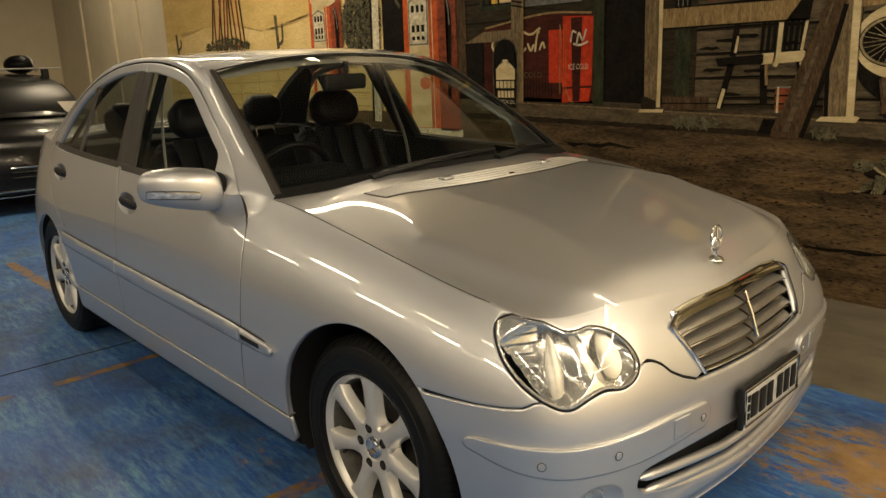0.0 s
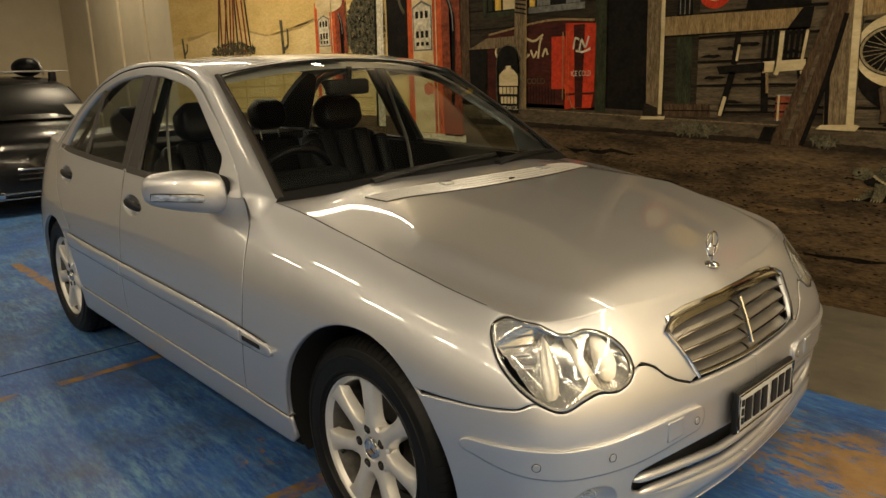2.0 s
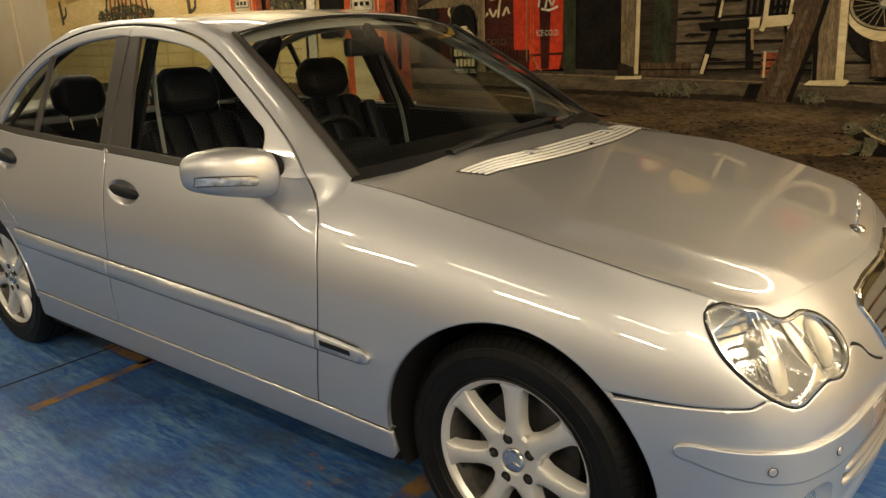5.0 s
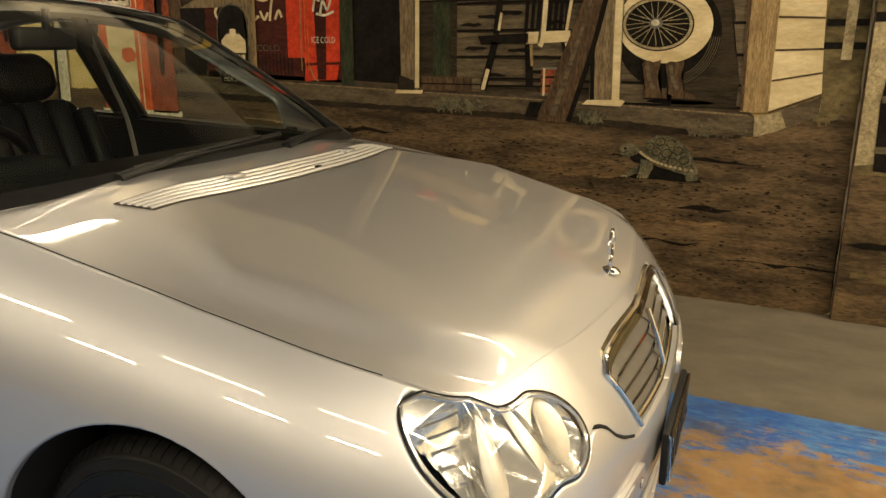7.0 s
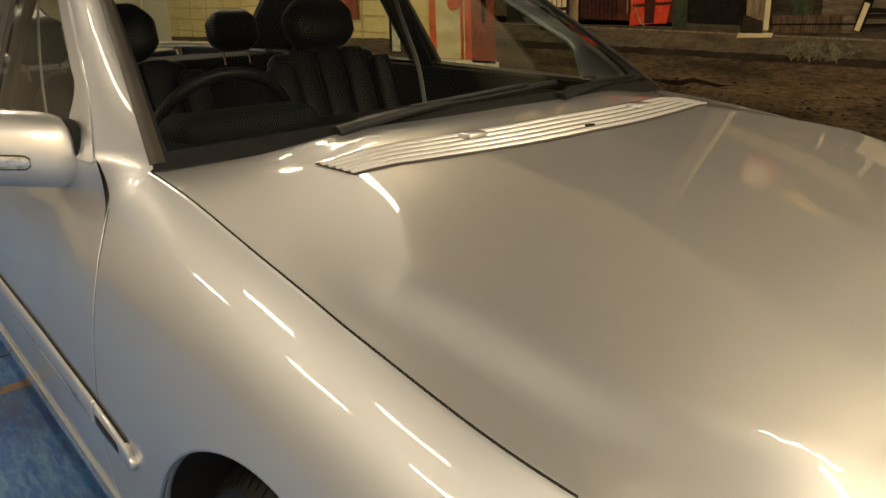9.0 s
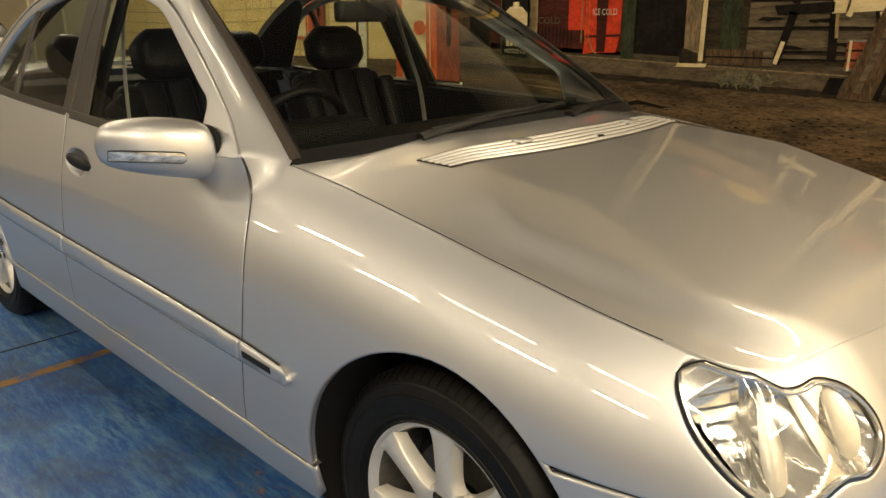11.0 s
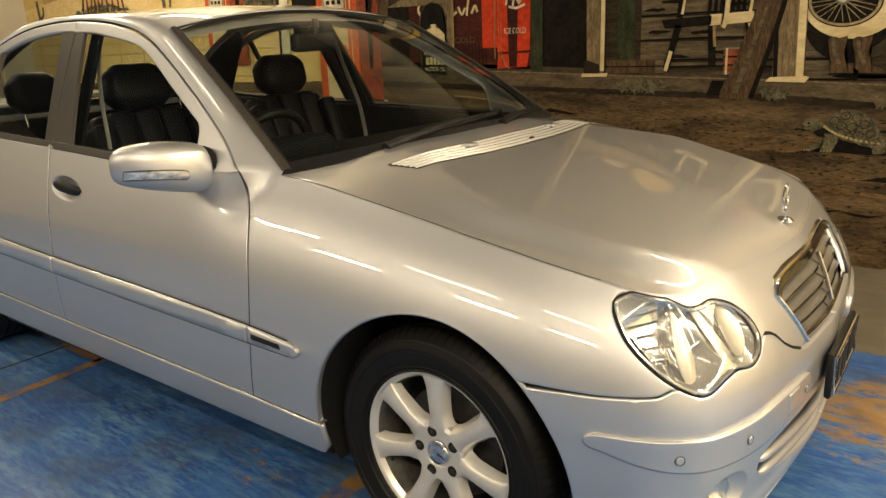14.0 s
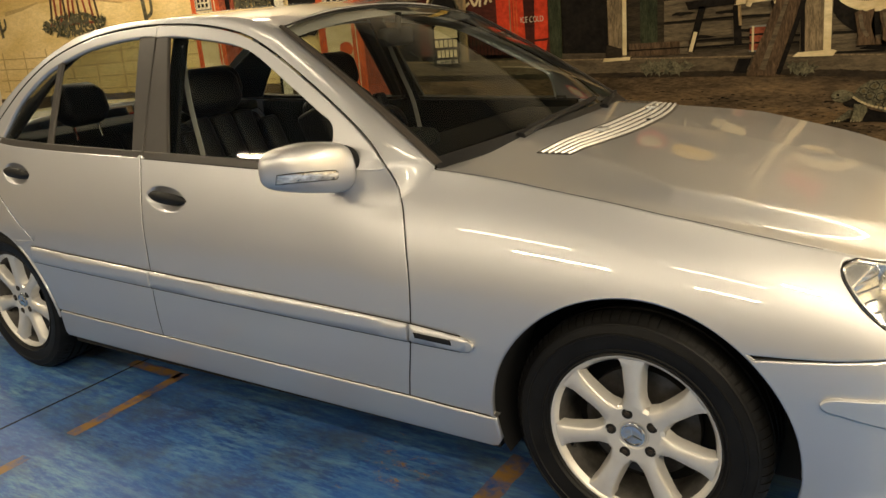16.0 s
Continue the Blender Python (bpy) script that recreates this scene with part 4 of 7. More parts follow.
def both(half, d):
    """A line given on the right half, carried over to the left."""
    r = along(half, d, 1)
    l = along(half, d, -1)[::-1]
    return np.vstack([r, l[1:]])


top, bot = both(half_top, 0.0), both(half_bot, 0.0)
back = np.array((-0.045, 0, 0))
band("grille_back", both(half_top, -0.05), both(half_bot, -0.05), GAP, grille, rows=2, out=(1, 0, 0))
frame_loop = np.vstack([both([(u, z - 0.006) for u, z in half_top], 0.004), both([(u, z + 0.004) for u, z in half_bot], -0.012)[::-1]])
sweep("grille_frame", even(frame_loop, 0.015, True), 0.006, CHROME, grille, 8, closed=True, label="chrome grille frame")
band("top_bar", both([(u, z + 0.002) for u, z in half_top[1:]], -0.004), both([(u, z - 0.024) for u, z in half_top[1:]], 0.004), CHROME, grille, bulge=0.003, rows=6, out=(0.8, 0, 0.6), label="broad chrome top bar")
for sgn in (1, -1):
    ends = [np.array(half_top[0]) + (0.004, -0.008), np.array(half_bot[0]) + (0.004, 0.004)]
    sweep("side_bar", along([ends[0] * (1 - f) + ends[1] * f for f in np.linspace(0, 1, 8)], 0.004, sgn), 0.0048, CHROME, grille, 8, label="chrome side bar")
pm = side_surf(np.array([MIDF]), np.array([0.71]))[0]
pb = side_surf(np.array([MIDF]), np.array([0.59]))[0]
sweep("middle_bar", [pb + np.array((-0.006, 0, 0)), pb * 0.5 + pm * 0.5 + np.array((0.004, 0, 0)), pm + np.array((0.008, 0, 0))], 0.006, CHROME, grille, 8, label="chrome middle bar")
for k in range(4):
    f0, f1 = k / 4 + 0.02, k / 4 + 0.14
    for sgn in (1, -1):
        def row(f, d):
            return along([(u, float(G_BOT(u)) * (1 - f) + (float(G_TOP(u)) - 0.024) * f) for u in np.linspace(1.098 - 0.066 * f, MIDF - 0.006, 16)], d - 0.016 * (1 - f), sgn)

        band("louvre", row(f1, -0.040), row(f0, -0.002), LOUVRE, grille, bulge=0.004, rows=4, out=(0.7, 0, 0.7), thick=0.003)
        sweep("louvre_edge", row(f0, 0.0), 0.0028, CHROME, grille, 6)

# upright ring ornament on the bonnet
orn = new("bonnet_ornament")
orn.parent = car
orn["label"] = "upright chrome ring ornament"
oz = float(hood_z(np.array(0.557), np.array(0.0)))
bm = lathe([(0.0, 0.012), (0.010, 0.0115), (0.019, 0.008), (0.0235, 0.003), (0.024, 0.0)], 24)
bmesh.ops.rotate(bm, verts=bm.verts, matrix=Matrix.Rotation(math.radians(90), 3, "X"))
bmesh.ops.translate(bm, verts=bm.verts, vec=(0.557, 0, oz - 0.001))
part("base", bm, CHROME, orn)
sweep("post", [(0.557, 0, oz + 0.006), (0.557, 0, oz + 0.026)], 0.0045, CHROME, orn, 10)
oc = oz + 0.060
sweep("ring", [(0.557, 0.034 * math.cos(a), oc + 0.034 * math.sin(a)) for a in np.linspace(0, 2 * math.pi, 40, endpoint=False)], 0.0036, CHROME, orn, 8, closed=True)
for a in (90, 210, 330):
    a = math.radians(a)
    sweep("spoke", [(0.557, 0, oc), (0.557, 0.033 * math.cos(a), oc + 0.033 * math.sin(a))], [0.0045, 0.0015], CHROME, orn, 8)

# washer vent across the bonnet
VENTM = mat("silver_vent_plastic", (0.72, 0.72, 0.72), 0.34, 0.55, vary=0.04, scale=30)
vent = new("bonnet_vent")
vent.parent = car
vent["label"] = "ribbed silver air vent across the bonnet"


def vent_line(f, y):
    rear = -0.352 + 0.050 * (1 - (y / 0.51) ** 2)
    front_ = -0.262 + 0.070 * (1 - (y / 0.50) ** 2)
    return rear * (1 - f) + front_ * f


ys = np.linspace(-0.515, 0.515, 40)
tray_b = np.array([(vent_line(-0.04, y * 1.0), y, float(hood_z(vent_line(-0.04, y), y)) + 0.0012) for y in ys])
tray_f = np.array([(vent_line(1.04, y * 0.975), y * 0.975, float(hood_z(vent_line(1.04, y * 0.975), y * 0.975)) + 0.0012) for y in ys])
band("tray", tray_b, tray_f, mat("vent_tray", (0.10, 0.097, 0.09), 0.5, 0.3, vary=0.1, scale=20), vent, rows=12, out=(0, 0, 1))
for k in range(5):
    f = (k + 0.5) / 5
    w = 1.0 - 0.025 * f
    a = np.array([(vent_line(f - 0.058, y * w), y * w, float(hood_z(vent_line(f - 0.058, y * w), y * w)) + 0.0018) for y in ys])
    b = np.array([(vent_line(f + 0.058, y * w), y * w, float(hood_z(vent_line(f + 0.058, y * w), y * w)) + 0.0018) for y in ys])
    band("rib", a, b, VENTM, vent, bulge=0.0042, rows=6, out=(0, 0, 1))
sweep("vent_edge", np.vstack([tray_b, tray_f[::-1]]), 0.0011, TRIM, vent, 5, closed=True)
for y in (-0.235, 0.25):
    bm = bmesh.new()
    box(bm, -0.295, y - 0.022, 0, -0.262, y + 0.022, 0.010, 0.004)
    bmesh.ops.translate(bm, verts=bm.verts, vec=(0, 0, float(hood_z(np.array(-0.278), np.array(y))) + 0.003))
    part("washer_jet", bm, PAINT, vent)
bm = bmesh.new()
box(bm, -0.224, 0.004, 0, -0.212, 0.024, 0.006, 0.001)
bmesh.ops.translate(bm, verts=bm.verts, vec=(0, 0, float(hood_z(np.array(-0.218), np.array(0.014)))))
part("jet_hole", bm, GAP, vent, "small black opening")

# number plate with unreadable characters
plate = new("number_plate")
plate.parent = car
PLATEM = mat("plate_white", (0.42, 0.42, 0.40), 0.45, vary=0.06, scale=40)
px0 = 0.724
bm = bmesh.new()
box(bm, px0 - 0.012, -0.155, 0.382, px0 + 0.004, 0.197, 0.502, 0.006)
part("plate_holder", bm, BLACK, plate, "black plastic plate holder")
bm = bmesh.new()
box(bm, px0 + 0.003, -0.142, 0.398, px0 + 0.007, 0.184, 0.488, 0.0015)
part("plate", bm, PLATEM, plate, "white number plate with black border")
sweep("plate_border", [(px0 + 0.008, -0.147, 0.394), (px0 + 0.008, 0.189, 0.394), (px0 + 0.008, 0.189, 0.492), (px0 + 0.008, -0.147, 0.492)], 0.004, CHROME, plate, 6, closed=True)
for i, y in enumerate((-0.098, -0.050, -0.002, 0.062, 0.109, 0.156)):
    bm = bmesh.new()
    box(bm, px0 + 0.0065, y - 0.017, 0.410, px0 + 0.0095, y + 0.017, 0.476, 0.001)
    part("bar", bm, BLACK, plate)
for z in (0.418, 0.443, 0.468):
    bm = bmesh.new()
    box(bm, px0 + 0.0065, -0.134, z - 0.009, px0 + 0.0095, -0.122, z + 0.009, 0.001)
    part("bar", bm, BLACK, plate)

# lower intake: dark duct and two silver blades
uu = np.linspace(0.862, MIDF, 24)
band("intake_back", both([(u, 0.405) for u in uu], -0.07), both([(u, 0.262) for u in uu], -0.07), GAP, car, rows=2, out=(1, 0, 0))
for z, u0 in ((0.368, 0.868), (0.322, 0.893)):
    hl = [(u, z - 0.040 * min(1, (u - u0) / 0.35)) for u in np.linspace(u0, MIDF, 24)]
    ln = both(hl, -0.012)
    r = 0.0125 * np.clip(np.minimum(np.arange(len(ln)), np.arange(len(ln))[::-1]) / 2 + 0.35, 0, 1)
    sweep("intake_blade", ln, r, PAINT, car, 12, label="silver blade in the lower intake")
sweep("bumper_edge", both([(u, 0.201) for u in np.linspace(0.5, MIDF, 20)], -0.004), 0.006, PAINT, car, 6)

# ---- door mirror ----
for sgn in (1,):
    mir = new("door_mirror")
    mir.parent = car
    bm = bmesh.new()
    rows = []
    secs = ((0.0, -0.772, 0.945, 0.060, 0.050), (0.04, -0.782, 0.950, 0.066, 0.066), (0.2, -0.822, 0.957, 0.070, 0.072), (0.45, -0.885, 0.968, 0.070, 0.070), (0.7, -0.945, 0.975, 0.064, 0.062), (0.88, -0.985, 0.978, 0.052, 0.051), (0.97, -1.004, 0.977, 0.034, 0.036), (1.0, -1.012, 0.976, 0.012, 0.016))
    ks = [s[0] for s in secs]
    fy, fz, fd, fh = (spl(ks, [s[i] for s in secs]) for i in (1, 2, 3, 4))
    n = 28
    for s in np.r_[np.linspace(0, 0.8, 16), np.linspace(0.83, 1.0, 12)]:
        xc = -0.842 - 0.055 * s * s
        ring_ = []
        for a in np.linspace(0, 2 * math.pi, n, endpoint=False):
            ca, sa = math.cos(a), math.sin(a)
            e = 0.72
            dx = float(fd(s)) * math.copysign(abs(ca) ** e, ca)
            if dx < 0:
                dx *= 0.75
            ring_.append(bm.verts.new((xc + dx, float(fy(s)) * sgn, float(fz(s)) + float(fh(s)) * math.copysign(abs(sa) ** e, sa))))
        rows.append(ring_)
    for i in range(len(rows) - 1):
        for k in range(n):
            bm.faces.new((rows[i][k], rows[i][(k + 1) % n], rows[i + 1][(k + 1) % n], rows[i + 1][k]))
    bm.faces.new(rows[0])
    bm.faces.new(rows[-1])
    bmesh.ops.recalc_face_normals(bm, faces=bm.faces)
    part("housing", bm, PAINT, mir, sharp=1.2)
    # black seam, foot and sail plate
    seam = []
    for a in np.linspace(0, 2 * math.pi, 36, endpoint=False):
        ca, sa = math.cos(a), math.sin(a)
        dx = 0.064 * math.copysign(abs(ca) ** 0.72, ca) * (1 if ca > 0 else 0.75)
        seam.append((-0.842 + dx, -0.768 * sgn, 0.946 + 0.0555 * math.copysign(abs(sa) ** 0.72, sa)))
    sweep("seam", seam, 0.0095, GAP, mir, 8, closed=True, label="black rubber seam at the foot of the mirror")
    bm = bmesh.new()
    box(bm, -0.888, min(-0.79 * sgn, -0.715 * sgn), 0.902, -0.792, max(-0.79 * sgn, -0.715 * sgn), 0.990, 0.024, 4)
    part("foot", bm, PAINT, mir)
    # indicator let into the front face
    pts_t, pts_b = [], []
    for s in np.linspace(0.34, 0.965, 26):
        xc = -0.842 - 0.055 * s * s
        taper = min(1, (s - 0.33) / 0.04) ** 0.5
        for z, lst in ((0.0085 * taper + 0.004, pts_t), (-0.0125 * taper, pts_b)):
            zz = float(fz(s)) - 0.018 + z
            rel = (zz - float(fz(s))) / float(fh(s))
            sa = math.copysign(min(abs(rel), 0.999) ** (1 / 0.72), rel)
            dx = float(fd(s)) * math.sqrt(max(0, 1 - sa * sa)) ** 0.72
            lst.append((xc + dx + 0.0025, float(fy(s)) * sgn, zz))
    band("indicator_back", np.array(pts_t) - np.array((0.0015, 0, 0)), np.array(pts_b) - np.array((0.0015, 0, 0)), REFLECTOR, mir, rows=4, out=(1, 0, 0))
    band("indicator", pts_t, pts_b, mat("indicator_lens", (0.80, 0.78, 0.74), 0.14, 0.7, vary=0.65, scale=38, stretch=(1, 1, 2.5), coat=1.0), mir, bulge=0.002, rows=4, out=(1, 0, 0), label="clear indicator strip")
    sweep("indicator_rim", np.vstack([pts_t, pts_b[::-1]]), 0.0016, BLACK, mir, 5, closed=True)
    bm = bmesh.new()
    box(bm, -0.905, min(-0.985 * sgn, -0.80 * sgn), 0.928, -0.897, max(-0.985 * sgn, -0.80 * sgn), 1.008, 0.003)
    part("mirror_glass", bm, CHROME, mir)

# ---- wheels ----
def wheel():
    w = new("wheel")
    prof = [(0.205, 0.0), (0.214, -0.006), (0.2165, -0.0095), (0.2195, -0.0078), (0.226, -0.012), (0.2275, -0.0155), (0.231, -0.0155), (0.2325, -0.0135), (0.247, -0.017), (0.266, -0.0175), (0.2675, -0.0195), (0.2715, -0.0190), (0.2730, -0.0162), (0.290, -0.0110), (0.2915, -0.0125), (0.2965, -0.0095), (0.298, -0.006), (0.306, 0.002), (0.3135, 0.018)]
    for y in (0.045, 0.085, 0.125, 0.165):
        prof += [(0.316, y - 0.014), (0.316, y - 0.005), (0.309, y - 0.004), (0.309, y + 0.004), (0.316, y + 0.005)]
    prof += [(0.3135, 0.192), (0.300, 0.208), (0.26, 0.222), (0.21, 0.21)]
    tyre = part("tyre", lathe(prof, 72), RUBBER, w)
    # shoulder blocks of the tread
    bm = bmesh.new()
    for k in range(84):
        a0, a1 = 2 * math.pi * (k + 0.12) / 84, 2 * math.pi * (k + 0.88) / 84
        sec = [(0.2985, -0.0075), (0.3075, 0.0015), (0.3165, 0.0165), (0.3165, 0.030)]
        lo = [[bm.verts.new((r * math.cos(a), y, r * math.sin(a))) for r, y in sec] for a in (a0, a1)]
        for i in range(3):
            bm.faces.new((lo[0][i], lo[0][i + 1], lo[1][i + 1], lo[1][i]))
        for e in lo:
            bm.faces.new([e[0], e[1], e[2], e[3], bm.verts.new((0.306 * math.cos(math.atan2(e[3].co.z, e[3].co.x)), 0.025, 0.306 * math.sin(math.atan2(e[3].co.z, e[3].co.x))))])
    bmesh.ops.recalc_face_normals(bm, faces=bm.faces)
    part("tread_block", bm, RUBBER, w)["kind"] = "stuff"
    bm = lathe([(0.196, 0.012), (0.203, 0.002), (0.2075, -0.004), (0.211, -0.005), (0.2125, 0.0), (0.2115, 0.006), (0.2100, 0.012)], 72)
    part("rim_lip", bm, ALLOY, w)
    bm = lathe([(0.199, 0.008), (0.190, 0.03), (0.186, 0.08), (0.184, 0.19)], 56)
    part("rim_barrel", bm, SHADED_ALLOY, w, "rim barrel grey with brake dust")
    # hub disc
    bm = lathe([(0.0, 0.012), (0.036, 0.012), (0.040, 0.008), (0.070, 0.006), (0.078, 0.012), (0.080, 0.045), (0.060, 0.055), (0.0, 0.055)], 48)
    part("hub", bm, ALLOY, w)
    for k in range(7):
        a = math.radians(90 + k * 360 / 7)
        bm = bmesh.new()
        prev = None
        for s in np.linspace(0, 1, 10):
            r = 0.064 + (0.202 - 0.064) * s
            wide = 0.0165 + 0.010 * s**1.6 + 0.012 * max(0, 0.25 - s) / 0.25 + 0.010 * max(0, s - 0.85) / 0.15
            y0 = 0.006 - 0.004 * s - 0.010 * s * (1 - s)
            base = wide + 0.011 - 0.004 * s
            deep = 0.034 - 0.006 * s
            sec = [(-base, y0 + deep), (-wide - 0.001, y0 + 0.006), (-wide + 0.003, y0 + 0.0005), (0, y0 - 0.0012), (wide - 0.003, y0 + 0.0005), (wide + 0.001, y0 + 0.006), (base, y0 + deep)]
            rw = [bm.verts.new((r * math.cos(a) - t * math.sin(a), y, r * math.sin(a) + t * math.cos(a))) for t, y in sec]
            if prev:
                for i in range(6):
                    bm.faces.new((prev[i], prev[i + 1], rw[i + 1], rw[i]))
                bm.faces.new((prev[6], prev[0], rw[0], rw[6]))
            prev = rw
        bmesh.ops.recalc_face_normals(bm, faces=bm.faces)
        part("spoke", bm, ALLOY, w, sharp=0.9)
    for k in range(5):
        a = math.radians(90 + 14 + k * 72)
        c = (0.056 * math.cos(a), 0.0, 0.056 * math.sin(a))
        bm = lathe([(0.0, 0.0060), (0.0120, 0.0060), (0.0132, 0.0052), (0.0142, 0.0075)], 16)
        bmesh.ops.translate(bm, verts=bm.verts, vec=c)
        hole = part("bolt_hole", bm, GAP, w)
        bm = lathe([(0.0, 0.0042), (0.0060, 0.0042), (0.0072, 0.0050), (0.0072, 0.0062)], 6)
        bmesh.ops.translate(bm, verts=bm.verts, vec=c)
        part("bolt", bm, BOLT, w)
    bm = lathe([(0.0, 0.0035), (0.012, 0.0035), (0.024, 0.004), (0.030, 0.005), (0.033, 0.009), (0.034, 0.0125)], 32)
    part("cap", bm, CHROME, w, "chrome centre cap")
    sweep("cap_ring", [(0.026 * math.cos(a), 0.0035, 0.026 * math.sin(a)) for a in np.linspace(0, 2 * math.pi, 24, endpoint=False)], 0.0018, CHROME, w, 6, closed=True)
    for a in (100, 220, 340):
        a = math.radians(a)
        sweep("cap_spoke", [(0, 0.003, 0), (0.025 * math.cos(a), 0.0035, 0.025 * math.sin(a))], [0.003, 0.001], CHROME, w, 6)
    a = math.radians(205)
    sweep("valve", [(0.187 * math.cos(a), 0.030, 0.187 * math.sin(a)), (0.172 * math.cos(a), 0.014, 0.172 * math.sin(a))], 0.005, BLACK, w, 8)
    part("brake_disc", lathe([(0.06, 0.075), (0.145, 0.075), (0.145, 0.10), (0.06, 0.10)], 40), STEEL, w)
    # added black disc, stands in for the shade behind the spokes
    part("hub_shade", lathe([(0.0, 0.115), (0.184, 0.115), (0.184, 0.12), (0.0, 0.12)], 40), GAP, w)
    return w


first = None
for x, y, sgn in ((0.0, -0.803, 1), (-2.715, -0.797, 1), (0.0, 0.803, -1), (-2.715, 0.797, -1)):
    m = pose(x, y, 0.316, 0, 0, 0 if sgn == 1 else 180)
    if first is None:
        first = wheel()
        first.matrix_basis = m
        first.parent = car
    else:
        copy_thing(first, m)

# arch liners, arch lips and floor pan
for sgn in (1, -1):
    for cx, R, z0 in ((0.012, 0.374, 0.312), (-2.712, 0.366, 0.312)):
        an = np.radians(np.arange(-20, 201, 5))
        k = 0.342 / 0.365 if cx < -1 else 1
        a = np.array([side_surf(np.array(cx + R * math.cos(t)), np.array(z0 + R * k * math.sin(t))) * np.array((1, sgn, 1)) + np.array((0, 0.018 * sgn, 0)) for t in an])
        b = np.array([(cx + (R + 0.02) * math.cos(t), -0.50 * sgn, z0 + (R + 0.02) * k * math.sin(t)) for t in an])
        band("arch_liner", a, b, GAP, car, rows=3, out=(0, 0, 1))
        sweep("arch_lip", [side_surf(np.array(cx + R * math.cos(t)), np.array(z0 + R * k * math.sin(t))) * np.array((1, sgn, 1)) + np.array((0, 0.0055 * sgn, 0)) for t in an if z0 + R * k * math.sin(t) > (0.29 if math.cos(t) > 0 or cx > -1 else 0.40)], 0.0058, PAINT, car, 8)
bm = bmesh.new()
box(bm, -3.6, -0.60, 0.17, 0.55, 0.60, 0.24)
box(bm, -2.34, -0.80, 0.19, -0.37, 0.80, 0.24)
part("floor_pan", bm, GAP, car)
bm = bmesh.new()
box(bm, -0.46, -0.62, 0.24, 0.50, 0.62, 0.66)
part("engine_bay", bm, GAP, car)

# cowl and wipers
cow_b = np.array([screen(np.array(a), np.array(-0.02)) + np.array((-0.01, 0, -0.008)) for a in np.linspace(-1, 1, 30)])
cow_f = np.array([(-0.569 + 0.142 * (1 - a * a) + 0.035, 0.714 * a, float(hood_z(np.array(-0.569 + 0.142 * (1 - a * a) + 0.035), np.array(0.714 * a))) - 0.016) for a in np.linspace(-1, 1, 30)])
band("cowl", cow_b, cow_f, BLACK, car, rows=3, out=(0, 0, 1))
for a0, a1, b0, b1 in ((-0.50, 0.26, 0.014, 0.048), (0.28, 0.90, 0.014, 0.036)):
    up = np.array((0.004, 0, 0.006))
    wp = new("wiper")
    wp.parent = car
    ss_ = np.linspace(0, 1, 16)
    ln = np.array([screen(np.array(a0 + (a1 - a0) * s), np.array(b0 + (b1 - b0) * s)) + up for s in ss_])
    sweep("blade", ln, 0.009, BLACK, wp, 6)
    lk_ = np.array([screen(np.array(a0 - 0.07 + (a1 - a0) * 0.6 * s), np.array(-0.012 + (b0 + (b1 - b0) * 0.6 + 0.012) * s**0.8)) + up * (0.5 + 1.6 * math.sin(math.pi * min(1, s * 0.8 + 0.2)) ** 0.8) for s in ss_])
    sweep("arm", lk_, np.linspace(0.017, 0.009, 16), BLACK, wp, 8, flat=0.7)
    sweep("blade_carrier", ln[3:13] + up * 1.6, 0.005, BLACK, wp, 6)

# ---- cabin ----
def seat(x, y, wide=0.50):
    st = new("seat")
    st.parent = car
    bm = bmesh.new()
    box(bm, x - 0.02, y - wide / 2, 0.42, x + 0.50, y + wide / 2, 0.58, 0.05, 4, Matrix.Translation((0, 0, 0)))
    part("cushion", bm, LEATHER, st)
    bm = bmesh.new()
    edges_ = [y - wide / 2, y - wide * 0.32, y - wide * 0.11, y + wide * 0.11, y + wide * 0.32, y + wide / 2]
    for i in range(5):
        thick = 0.13 if i in (0, 4) else 0.10
        box(bm, -thick, edges_[i] + 0.003, 0.0, 0.0 + (0.03 if i in (0, 4) else 0), edges_[i + 1] - 0.003, 0.60 - (0.05 if i in (0, 4) else 0), 0.022, 3)
    box(bm, -0.115, y - wide / 2 + 0.03, 0.02, -0.02, y + wide / 2 - 0.03, 0.60, 0.04, 4)
    bmesh.ops.transform(bm, matrix=Matrix.Translation((x, 0, 0.50)) @ Matrix.Rotation(math.radians(-22), 4, "Y"), verts=bm.verts)
    part("backrest", bm, LEATHER, st)
    return st


def headrest(x, y, z, parent, wide=0.29):
    bm = bmesh.new()
    box(bm, -0.058, -wide / 2, -0.098, 0.058, wide / 2, 0.098, 0.056, 7)
    for v in bm.verts:
        v.co.y *= 1 - 0.22 * (v.co.z / 0.098) ** 2
        v.co.z *= 1 - (0.42 if v.co.z > 0 else 0.20) * min(1, (2 * v.co.y / wide) ** 2)
    bmesh.ops.transform(bm, matrix=Matrix.Translation((x, y, z)) @ Matrix.Rotation(math.radians(-12), 4, "Y"), verts=bm.verts)
    part("headrest", bm, LEATHER, parent)
    for d in (-0.06, 0.06):
        sweep("headrest_post", [(x + 0.005, y + d, z - 0.06), (x + 0.02, y + d, z - 0.15)], 0.006, CHROME, parent, 8)


